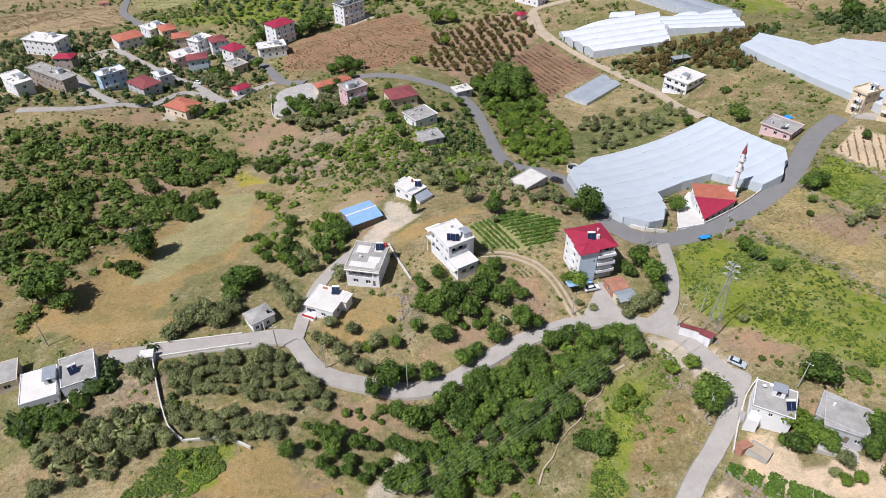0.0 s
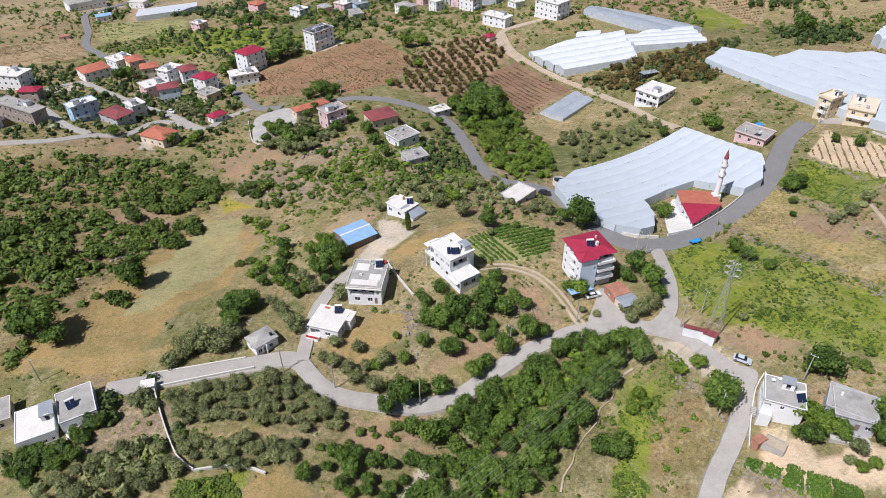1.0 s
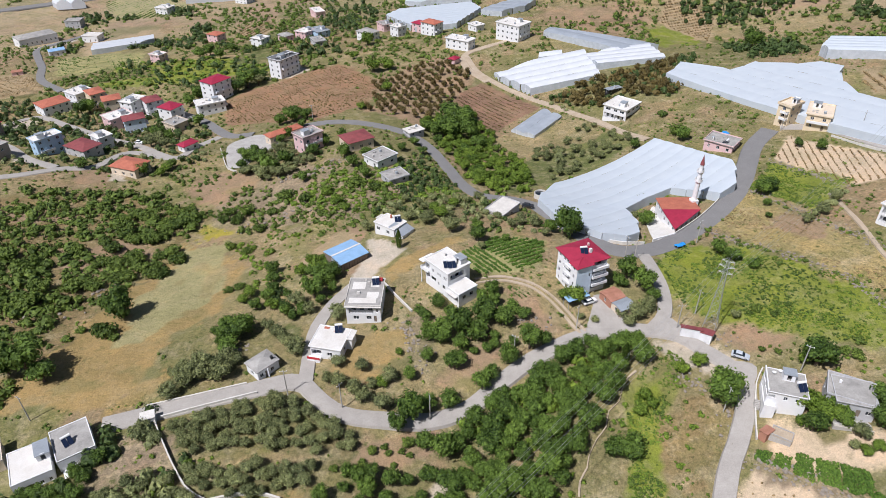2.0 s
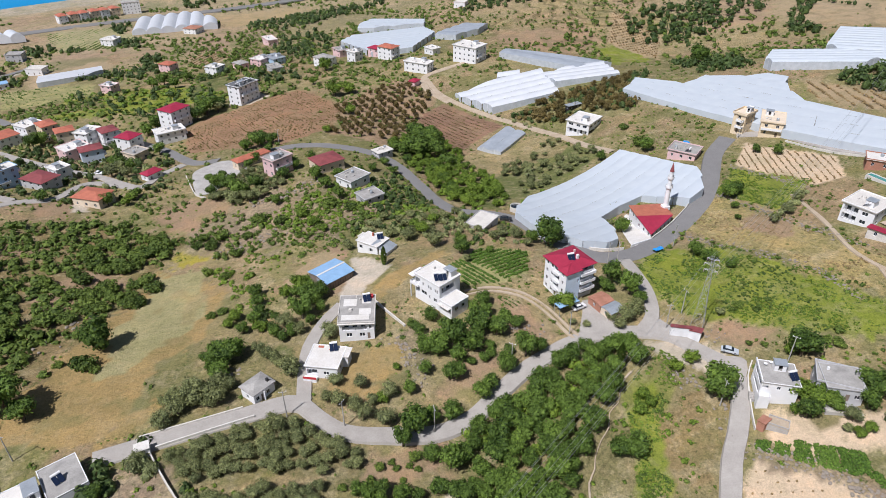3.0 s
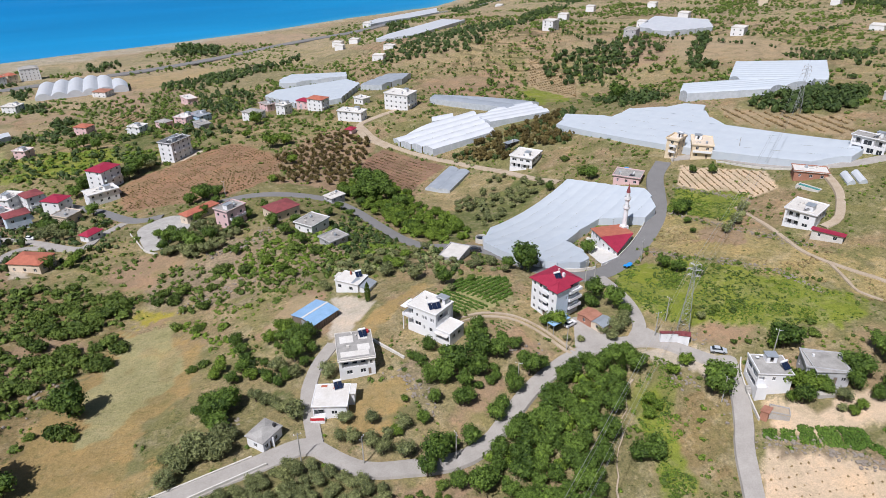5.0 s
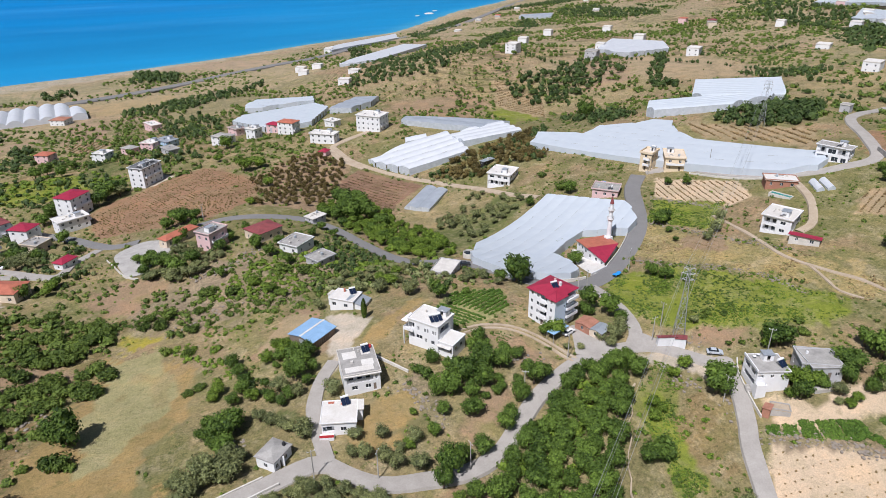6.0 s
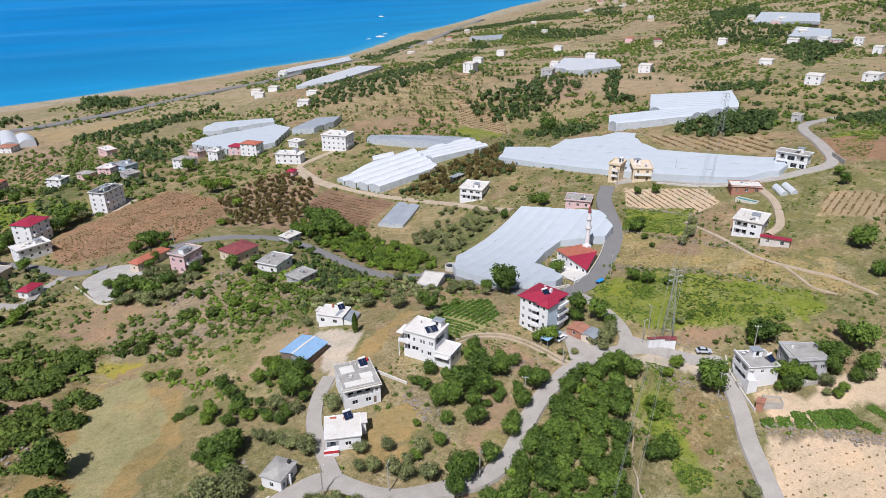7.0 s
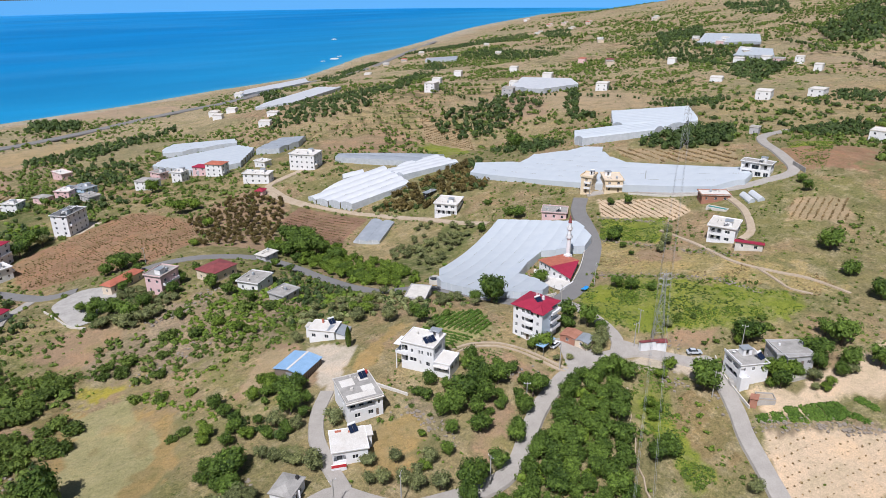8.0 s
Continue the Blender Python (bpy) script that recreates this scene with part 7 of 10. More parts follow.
def crown_mesh(name, material, seed, lobes, leaves, leaf, flat=1.0, core=0.62, spread=0.55, lift=1.0):
    """A crown of unit reach: lobes of dark inner growth, covered in many small tufts of leaves."""
    rnd = random.Random(seed)
    bm = bmesh.new()
    balls = [(Vector((0, 0, lift)), 0.62)]
    for k in range(lobes):
        a = k * math.tau / lobes + rnd.uniform(-0.4, 0.4)
        q = rnd.uniform(0.35, spread)
        balls.append((Vector((q * math.cos(a), q * math.sin(a), lift + rnd.uniform(-0.35, 0.35) * flat)), rnd.uniform(0.32, 0.5)))
    for c, r in balls:
        ret = bmesh.ops.create_icosphere(bm, subdivisions=1, radius=r * core)
        for v in ret["verts"]:
            v.co = Vector((v.co.x, v.co.y, v.co.z * flat)) * rnd.uniform(0.8, 1.15) + c
    weights = [r * r for _, r in balls]
    for _ in range(leaves):
        c, r = rnd.choices(balls, weights)[0]
        n = Vector((rnd.gauss(0, 1), rnd.gauss(0, 1), rnd.gauss(0.25, 1))).normalized()
        p = c + Vector((n.x, n.y, n.z * flat)) * r * rnd.uniform(0.7, 1.18)
        if p.z < lift - 0.75 * flat:
            continue
        n = (n + Vector((rnd.uniform(-1, 1), rnd.uniform(-1, 1), rnd.uniform(-0.4, 1.2))) * 0.7).normalized()
        t = n.orthogonal().normalized()
        t.rotate(Matrix.Rotation(rnd.uniform(0, math.tau), 3, n))
        b = n.cross(t)
        s = leaf * rnd.uniform(0.6, 1.35)
        w = s * rnd.uniform(0.45, 0.8)
        up = n * s * 0.3
        vs = [bm.verts.new(q) for q in (p - t * s, p - b * w + up * rnd.uniform(-1, 1), p + t * s, p + b * w + up * rnd.uniform(-1, 1))]
        bm.faces.new(vs)
    return mesh_of(name, bm, material)


def trunk_mesh(seed, lift=1.0, thick=0.09, stems=1):
    rnd = random.Random(seed)
    bm = bmesh.new()
    for s in range(stems):
        o = Vector((rnd.uniform(-0.12, 0.12), rnd.uniform(-0.12, 0.12), -0.12)) if stems > 1 else Vector((0, 0, -0.12))
        fork = Vector((o.x + rnd.uniform(-0.06, 0.06), o.y + rnd.uniform(-0.06, 0.06), lift * 0.5))
        rod(bm, o, fork, thick, thick * 0.7, 6)
        for k in range(4):
            a = k * math.tau / 4 + rnd.uniform(-0.5, 0.5)
            rod(bm, fork, (0.42 * math.cos(a), 0.42 * math.sin(a), lift * rnd.uniform(0.8, 1.1)), thick * 0.55, thick * 0.15, 5)
    return mesh_of("trunk", bm, M_BARK)


SPECIES = {
    "dark": ("broadleaf_tree", "dark green broadleaf tree with a dense rounded crown", "tree", M_LEAF_DARK, dict(lobes=9, leaves=900, leaf=0.085, flat=0.9, lift=1.0, core=0.72), 0.09),
    "olive": ("olive_tree", "olive tree with a loose grey-green crown", "tree", M_LEAF_OLIVE, dict(lobes=9, leaves=820, leaf=0.078, flat=0.8, core=0.6, spread=0.62, lift=0.9), 0.1),
    "bright": ("fruit_tree", "leafy bright green fruit tree", "tree", M_LEAF_BRIGHT, dict(lobes=9, leaves=760, leaf=0.09, flat=0.8, lift=0.85, core=0.72), 0.08),
    "brown": ("orchard_tree", "orchard tree with bronze young leaves in bare soil", "tree", M_LEAF_BROWN, dict(lobes=6, leaves=420, leaf=0.12, flat=1.0, lift=0.95), 0.08),
    "bush": ("bush", "low dark green bush in dry grass", "bush", M_LEAF_SCRUB, dict(lobes=9, leaves=520, leaf=0.125, flat=0.62, spread=0.7, lift=0.42), 0.06),
    "green_bush": ("shrub", "low bright green shrub", "shrub", M_LEAF_BRIGHT, dict(lobes=9, leaves=520, leaf=0.125, flat=0.6, spread=0.7, lift=0.42), 0.06),
}
CROWNS = {k: [crown_mesh("crown", s[3], 100 + 7 * i + len(k) * 31, **s[4]) for i in range(4)] for k, s in SPECIES.items()}
TRUNKS = {k: [trunk_mesh(300 + i, s[4]["lift"], s[5], 1 if s[4]["lift"] > 0.6 else 3) for i in range(2)] for k, s in SPECIES.items()}
COUNT = {k: 0 for k in SPECIES}
TAKEN = {}
LATER = []  # plants past the countable ones: species, place, reach
plant_rnd = random.Random(77)
CAP = {"bush": 110, "green_bush": 60, "bright": 160, "brown": 160}


def crowded(x, y, r, share):
    for di in (-1, 0, 1):
        for dj in (-1, 0, 1):
            for px, py, pr in TAKEN.get((int(x // 8) + di, int(y // 8) + dj), ()):
                if (x - px) ** 2 + (y - py) ** 2 < ((r + pr) * share) ** 2:
                    return True
    return False


def plant(kind, spots, limit=290):
    """Plants of one kind at (x, y, reach of the crown)."""
    for x, y, r in spots:
        TAKEN.setdefault((int(x // 8), int(y // 8)), []).append((x, y, r))
        if COUNT[kind] >= min(limit, CAP.get(kind, 290)):
            LATER.append((kind, x, y, r))
            continue
        name, label, category, _, _, _ = SPECIES[kind]
        k = COUNT[kind]
        COUNT[kind] += 1
        top = thing(name, pose(x, y, gz(x, y) + 0.05, 0, 0, plant_rnd.uniform(0, 360)), label, category, name.replace("_", " ") + "s of the hillside")
        top.scale = (r, r, r * plant_rnd.uniform(0.85, 1.2))
        for n_, meshes in (("trunk", TRUNKS[kind]), ("crown", CROWNS[kind]))[0 if SPECIES[kind][4]["lift"] > 0.6 else 1:]:
            ob = new(n_, meshes[k % len(meshes)])
            ob.parent = top


def scatter(kind, poly, gap, lo, hi, share=0.62, limit=290, seed=1, keep=1.0, far=False):
    """Fills an outline with plants, loosely spaced."""
    rs = np.random.RandomState(seed)
    xs, ys = [p[0] for p in poly], [p[1] for p in poly]
    n = int((max(xs) - min(xs)) * (max(ys) - min(ys)) / (gap * gap) * 4 * keep)
    x, y, r = rs.uniform(min(xs), max(xs), n), rs.uniform(min(ys), max(ys), n), rs.uniform(lo, hi, n)
    ok = inside(poly, x, y) & open_ground(x, y)
    for x, y, r in zip(x[ok].tolist(), y[ok].tolist(), r[ok].tolist()):
        if crowded(x, y, r, share) or not free(x, y, r):
            continue
        if far:
            TAKEN.setdefault((int(x // 8), int(y // 8)), []).append((x, y, r))
            LATER.append((kind, x, y, r))
        else:
            plant(kind, [(x, y, r)], limit)


def orchard(kind, poly, along, gap, lo, hi, seed=1, limit=290, wob=0.15, miss=0.06):
    """Rows of trees across an outline."""
    rnd = random.Random(seed)
    u = Vector(along).normalized()
    v = Vector((-u.y, u.x))
    mid = sum((Vector(p) for p in poly), Vector((0, 0))) / len(poly)
    n = int(max((Vector(p) - mid).length for p in poly) / gap) + 1
    for i in range(-n, n + 1):
        for j in range(-n, n + 1):
            p = mid + u * gap * (i + rnd.uniform(-wob, wob)) + v * gap * (j + rnd.uniform(-wob, wob))
            r = rnd.uniform(lo, hi)
            if rnd.random() > miss and inside(poly, np.array([p.x]), np.array([p.y]))[0] and open_ground(np.array([p.x]), np.array([p.y]))[0] and free(p.x, p.y, r) and not crowded(p.x, p.y, r, 0.4):
                plant(kind, [(p.x, p.y, r)], limit)


# trees that stand out
plant("dark", [(77.4, 177.4, 3.5), (45.3, 167.7, 5.3), (40.8, 171.4, 2.7), (15.3, 166.1, 3.1), (60.1, 94.5, 4.6), (55.0, 141.6, 3.6), (57.5, 135.0, 3.9), (51.2, 138.5, 2.3), (58.1, 130.1, 2.5), (9.9, 129.4, 4.2), (2.3, 126.5, 4.4), (14.6, 127.5, 3.7), (18.4, 131.7, 2.6), (-2.2, 124.3, 3.7), (7.0, 123.3, 3.5), (-5.4, 125.3, 2.9), (14.2, 139.0, 2.6), (20.0, 119.2, 3.6), (23.9, 119.9, 2.5), (13.7, 115.5, 3.1), (-0.3, 115.8, 3.6), (5.3, 108.8, 2.8), (-3.4, 105.0, 3.0), (8.2, 111.4, 2.5), (-12.9, 102.7, 4.1), (-16.6, 99.5, 2.7), (-8.6, 104.9, 2.5), (-7.1, 92.2, 3.7), (-10.8, 94.9, 2.7), (-57.1, 137.2, 4.6)])
plant("dark", [(-57.9, 131.5, 3.2), (-54.3, 139.6, 3.3), (-92.2, 156.8, 5.3), (-108.5, 132.7, 6.1), (-113.3, 133.1, 4.4), (-103.4, 129.0, 4.2), (-33.5, 157.6, 4.1), (-35.9, 150.4, 3.7), (-30.1, 158.9, 3.1), (86.7, 99.0, 5.0), (75.0, 81.6, 3.2), (92.3, 82.0, 4.6), (93.6, 85.9, 2.8), (35.3, 86.1, 3.7), (120.5, 180.5, 3.4), (117.6, 172.5, 1.7), (118.5, 237.1, 3.6), (223.2, 361.2, 7.6), (88.8, 79.3, 3.0), (-12.0, 113.7, 2.0), (-7.1, 118.6, 2.0), (46.7, 131.8, 1.3), (52.4, 137.4, 1.9), (33.0, 300.0, 7.4), (29.5, 308.6, 6.4), (25.2, 286.1, 6.5), (34.7, 287.3, 6.0), (19.8, 286.8, 4.8), (37.5, 275.0, 4.7)])
plant("olive", [(51.5, 124.7, 3.1), (55.1, 126.6, 2.7), (48.0, 122.4, 2.1), (47.1, 125.8, 1.8), (-29.2, 138.7, 2.9), (-40.0, 127.0, 3.2), (-42.7, 130.9, 2.2), (-25.9, 110.8, 2.6), (-29.5, 113.6, 2.4), (-24.0, 108.4, 2.5), (-19.2, 106.0, 2.8), (-32.2, 115.0, 1.9), (-21.6, 112.3, 1.8), (-63.5, 123.3, 4.1), (-67.2, 120.7, 3.5), (-58.2, 121.7, 3.7), (-58.0, 126.5, 3.2), (-70.4, 116.9, 2.8), (8.3, 175.1, 3.4), (1.4, 182.9, 3.3), (-3.8, 188.2, 2.6), (-18.6, 185.6, 2.3), (83.3, 77.2, 2.5), (80.4, 75.3, 1.6), (-40.7, 148.3, 3.0), (-37.2, 143.4, 2.1), (39.6, 125.0, 1.4), (36.2, 126.8, 1.4), (-74.0, 107.1, 2.0), (-74.3, 104.3, 2.7)])
plant("olive", [(-70.6, 103.4, 2.1), (76.7, 119.3, 1.6), (32.3, 176.9, 2.5), (36.7, 175.7, 2.4), (15.4, 173.0, 1.6), (53.1, 169.6, 1.8), (23.5, 203.7, 2.4), (14.7, 201.0, 1.9), (38.3, 168.0, 1.8), (15.6, 160.9, 1.5), (82.5, 193.7, 2.5), (75.9, 184.3, 1.6)])
plant("bright", [(36.3, 133.2, 3.7), (33.9, 134.9, 2.2), (77.4, 86.9, 4.1), (79.4, 83.8, 3.5), (79.4, 88.1, 2.4), (73.7, 83.8, 1.9), (81.5, 73.1, 1.6), (84.3, 73.5, 1.8), (-19.1, 112.6, 2.0), (-13.9, 121.7, 1.3), (-35.8, 166.5, 3.2), (-33.4, 169.4, 2.2), (-40.3, 166.1, 2.5), (-55.3, 159.3, 2.5), (-47.8, 149.7, 2.4), (-57.2, 156.3, 2.1), (60.3, 106.0, 2.4), (55.4, 104.8, 2.1), (41.0, 96.0, 2.2), (43.6, 99.5, 2.0), (44.5, 97.2, 1.8), (6.7, 187.0, 3.0), (12.9, 196.3, 2.5), (5.4, 193.6, 2.3), (43.4, 225.7, 3.0), (39.8, 232.0, 3.5), (34.8, 219.9, 2.5), (49.9, 237.7, 2.7), (31.0, 215.3, 2.5), (84.2, 100.2, 1.9)])
plant("bush", [(-94.4, 148.0, 3.7), (120.2, 245.3, 3.7), (124.3, 268.4, 2.8), (83.8, 120.7, 1.5), (87.1, 117.7, 1.3), (77.3, 106.6, 0.9), (80.6, 104.8, 1.1), (95.4, 100.6, 1.6), (97.1, 98.5, 2.0), (81.4, 119.8, 1.0), (100.7, 102.6, 1.5), (-89.3, 194.4, 2.6), (-117.1, 197.6, 3.4), (-97.6, 189.4, 3.4), (-89.7, 186.3, 2.9), (-111.0, 173.4, 3.7), (-105.2, 174.5, 3.3), (-100.8, 184.9, 3.0), (-139.3, 184.0, 4.5), (-136.0, 192.7, 3.7), (-127.8, 186.7, 4.4), (-131.3, 167.5, 4.2), (-131.4, 157.8, 4.1), (-120.4, 162.9, 4.5), (-119.9, 173.3, 3.8), (-142.6, 176.0, 4.4), (-94.0, 206.3, 3.2), (-88.2, 215.2, 3.5), (-82.8, 219.7, 3.2), (-104.6, 213.3, 3.3)])
plant("bush", [(-109.5, 203.6, 2.7), (-32.2, 224.8, 3.1), (-40.8, 222.0, 3.1), (-48.3, 227.3, 3.2), (-21.2, 227.8, 3.5), (-14.2, 221.8, 3.0), (-26.2, 209.2, 2.5), (-62.9, 220.1, 3.2), (-53.3, 216.2, 2.2), (-66.1, 214.2, 2.7), (-34.5, 206.9, 2.1)])
plant("dark", [(159.6, 112.4, 5.4), (147.2, 99.1, 3.7), (123.4, 181.2, 3.2), (88.5, 98.6, 3.1), (88.7, 102.4, 2.7), (81.8, 81.6, 2.9), (82.1, 84.6, 2.6), (103.4, 80.4, 4.8), (95.7, 74.0, 3.5), (104.8, 85.7, 3.2), (138.7, 85.5, 4.1), (100.7, 68.5, 3.9), (90.2, 73.6, 2.3), (113.7, 164.9, 1.4), (89.4, 144.5, 2.9), (87.8, 149.7, 2.9), (93.2, 138.7, 2.1), (47.9, 169.4, 3.9), (61.3, 95.0, 4.4), (31.8, 87.2, 3.3), (159.5, 205.4, 2.5), (153.7, 211.2, 2.3), (206.7, 150.0, 2.6), (199.9, 143.7, 2.8), (100.8, 243.4, 2.5), (24.4, 165.2, 1.6), (16.4, 171.7, 2.5), (38.3, 311.4, 5.3), (39.3, 300.8, 4.0), (26.9, 296.8, 3.4)])
plant("olive", [(129.9, 161.5, 2.9), (137.4, 166.2, 2.5), (122.1, 158.0, 2.1), (85.2, 86.8, 1.7), (-29.4, 120.7, 2.4), (-23.7, 117.9, 2.2), (-17.1, 113.8, 2.4), (-30.1, 124.7, 1.8), (71.9, 256.9, 3.2), (79.6, 257.6, 3.3), (64.7, 255.8, 2.9), (63.4, 264.4, 2.4), (86.6, 257.5, 2.8), (41.4, 67.1, 2.4), (92.9, 72.2, 2.1)])
plant("bush", [(-104.5, 209.1, 3.5), (-100.6, 205.6, 3.4), (-106.1, 198.8, 3.3), (-99.0, 192.1, 3.2), (-96.3, 192.5, 3.2), (-93.4, 185.7, 3.1), (-89.4, 181.7, 3.1), (-86.4, 181.7, 3.1), (-96.3, 180.2, 3.0), (-100.0, 179.0, 3.0), (-94.7, 162.1, 2.8), (-97.1, 163.6, 2.8), (-94.3, 147.4, 2.6), (-102.7, 223.7, 3.6), (-97.8, 221.6, 3.6), (-91.5, 216.6, 3.5), (-86.8, 216.0, 3.5), (-84.0, 220.4, 3.6), (-105.1, 175.3, 3.0), (-107.1, 219.4, 3.6), (-94.8, 204.7, 3.4), (-90.9, 208.3, 3.4), (-83.2, 190.4, 3.2), (-85.9, 196.2, 3.3), (-107.0, 189.1, 3.2), (-103.1, 189.0, 3.2), (-92.0, 157.7, 1.8), (-96.6, 151.2, 1.7), (-91.3, 145.5, 1.7), (-81.6, 217.0, 2.3)])
plant("bush", [(-82.3, 192.1, 2.1), (-101.2, 150.2, 1.7), (-69.2, 221.2, 2.3), (-66.1, 216.7, 2.3), (-66.0, 195.6, 2.1), (-59.9, 190.2, 2.0), (-56.9, 204.9, 2.2), (-71.4, 216.5, 2.3), (-59.5, 165.8, 1.8), (-62.7, 165.0, 1.8), (-88.9, 225.1, 2.4), (-99.7, 238.7, 2.5), (-104.6, 236.8, 2.5), (-93.7, 229.6, 2.4), (-85.4, 227.2, 2.4)])
plant("dark", [(-60.0, 142.9, 2.2), (-58.1, 138.5, 2.2), (-61.9, 140.1, 2.2), (-56.0, 142.4, 2.2), (-60.1, 134.6, 2.1), (-49.0, 165.1, 2.5), (-48.2, 158.3, 2.4), (-49.4, 171.4, 2.6), (-49.7, 154.5, 2.4), (-52.7, 150.7, 2.3), (-32.5, 161.4, 2.5), (-31.4, 156.7, 2.4), (-33.9, 165.3, 2.5), (-36.9, 164.1, 2.5)])
plant("olive", [(-48.1, 138.9, 2.2), (-46.1, 135.9, 2.2), (-44.1, 133.2, 2.1), (-68.8, 126.8, 2.1), (-65.0, 128.5, 2.1), (-61.6, 126.1, 2.1), (-58.0, 125.0, 2.0), (-55.3, 126.3, 2.1), (-70.3, 124.6, 2.0), (-67.1, 122.5, 2.0), (-63.5, 122.2, 2.0), (-60.2, 121.0, 2.0)])
plant("dark", [(-79.2, 385.9, 7.1), (-73.0, 392.0, 5.8), (-83.7, 379.3, 4.9), (-47.5, 310.8, 4.3), (-41.9, 311.4, 3.4), (-43.8, 297.5, 2.7), (-55.7, 307.7, 2.8), (-64.0, 272.4, 2.3), (-69.8, 271.3, 2.6), (-50.6, 285.2, 3.2), (-53.2, 279.4, 2.6), (-38.2, 261.3, 3.4), (-32.8, 270.1, 3.0), (-24.9, 275.4, 2.6), (-99.7, 335.3, 3.8), (-115.4, 317.7, 4.2), (-109.0, 308.8, 3.5), (-120.6, 325.8, 3.1), (-165.8, 373.2, 5.1), (-169.0, 369.7, 4.3), (-158.0, 374.8, 2.9), (-98.8, 267.0, 2.6), (-109.4, 260.9, 3.1), (-115.7, 262.2, 2.6), (-135.1, 268.2, 3.2), (-141.8, 363.7, 2.8), (-106.5, 378.3, 4.9), (-110.1, 369.8, 4.2), (-61.4, 259.0, 4.4), (-56.9, 251.3, 4.8)])
plant("dark", [(-66.1, 264.3, 3.5), (-50.1, 255.8, 3.4), (-68.2, 257.0, 2.9), (-119.1, 463.7, 5.1), (-112.5, 467.6, 5.1), (-103.7, 452.2, 4.1), (-98.8, 476.6, 3.5), (-63.1, 481.7, 3.5), (-24.7, 255.5, 3.3), (-21.4, 245.2, 3.2), (-17.1, 234.6, 2.6), (-41.9, 238.6, 2.3)])
plant("dark", [(-49.1, 309.5, 5.1), (-54.4, 308.2, 3.7), (-43.7, 309.7, 3.4), (-18.8, 264.7, 2.5), (-15.7, 255.0, 2.8), (-5.3, 259.6, 2.4), (0.6, 262.2, 2.4), (7.1, 270.5, 2.5), (-24.5, 258.2, 2.4), (14.8, 290.7, 3.3), (26.9, 293.6, 4.2), (33.8, 307.7, 4.1), (36.2, 295.2, 4.0), (18.6, 274.2, 3.1), (9.6, 260.0, 2.4), (30.1, 267.5, 3.1), (30.6, 253.1, 2.9), (30.5, 237.7, 2.7)])
plant("bright", [(-100.6, 264.5, 3.1), (-102.0, 259.1, 2.5), (-4.4, 450.2, 5.7), (-4.3, 383.3, 5.6), (4.4, 385.8, 5.0), (0.8, 347.7, 3.9), (-14.8, 317.4, 2.9), (-15.0, 414.4, 3.8), (-28.0, 213.0, 2.5), (-25.6, 206.1, 2.0), (-32.3, 223.3, 2.6)])
plant("olive", [(-113.3, 305.6, 4.1), (-116.0, 301.6, 4.0), (-108.4, 298.0, 3.4), (-59.2, 247.4, 4.3), (-52.6, 245.6, 3.7), (-65.7, 252.2, 3.4), (-72.9, 387.1, 5.0), (-82.6, 390.5, 4.3)])
scatter("dark", [(16.4, 109.7), (31.4, 117.4), (49.8, 116.8), (47.1, 108.7), (38.6, 106.0), (35.6, 97.4), (26.3, 91.9), (18.3, 82.7), (11.8, 77.8), (-5.4, 73.1), (-12.2, 75.7), (-8.3, 86.2), (-3.4, 99.7), (9.1, 104.4)], 3.9, 2.1, 3.9, 0.5, seed=5)
scatter("dark", [(-35.4, 83.0), (-29.0, 89.6), (-18.7, 88.9), (-8.3, 87.6), (-17.8, 77.9), (-27.5, 78.4)], 5.0, 1.6, 2.8, 0.6, seed=6)
scatter("bush", [(-37.1, 85.6), (-29.4, 93.1), (-11.5, 97.9), (-5.9, 95.2), (-16.1, 89.1), (-23.5, 86.6)], 5.0, 0.9, 1.7, 0.9, seed=7)
orchard("olive", [(-68.7, 107.2), (-54.3, 110.0), (-45.0, 112.6), (-31.1, 105.5), (-24.8, 97.6), (-25.6, 93.7), (-45.7, 97.1), (-64.6, 98.0)], (1, 0.12), 2.75, 1.5, 2.15, seed=8, wob=0.28, miss=0.03)
orchard("olive", [(-63.2, 94.5), (-43.6, 93.0), (-33.1, 91.7), (-36.2, 87.6), (-44.5, 85.3), (-59.4, 86.2)], (1, 0.12), 2.8, 1.5, 2.2, seed=9, wob=0.28, miss=0.03)
scatter("olive", [(-86.6, 86.6), (-74.6, 92.7), (-64.1, 92.5), (-59.7, 84.5), (-67.8, 77.7), (-84.9, 72.1), (-88.6, 79.9)], 4.5, 1.5, 2.4, 0.62, seed=10)
scatter("dark", [(-97.7, 93.2), (-88.0, 98.8), (-87.2, 113.4), (-81.8, 109.2), (-80.3, 100.2), (-83.8, 89.3), (-90.6, 84.0), (-98.8, 84.6)], 4.4, 1.6, 2.6, 0.6, seed=11)
scatter("dark", [(-7.8, 135.4), (15.2, 141.1), (23.2, 130.7), (19.9, 119.6), (12.4, 116.3), (-0.7, 121.5)], 5.0, 1.5, 2.6, 0.7, seed=12)
scatter("dark", [(-49.2, 154.4), (-39.9, 162.1), (-34.2, 172.9), (-27.8, 158.9), (-30.4, 144.9), (-43.1, 141.4)], 5.0, 1.4, 2.3, 0.62, seed=13)
scatter("bright", [(13.7, 301.1), (43.2, 330.8), (48.3, 285.4), (52.3, 251.0), (49.2, 218.9), (34.2, 205.6), (25.6, 226.4), (21.2, 261.5)], 5.0, 1.6, 3.0, 0.58, seed=14)
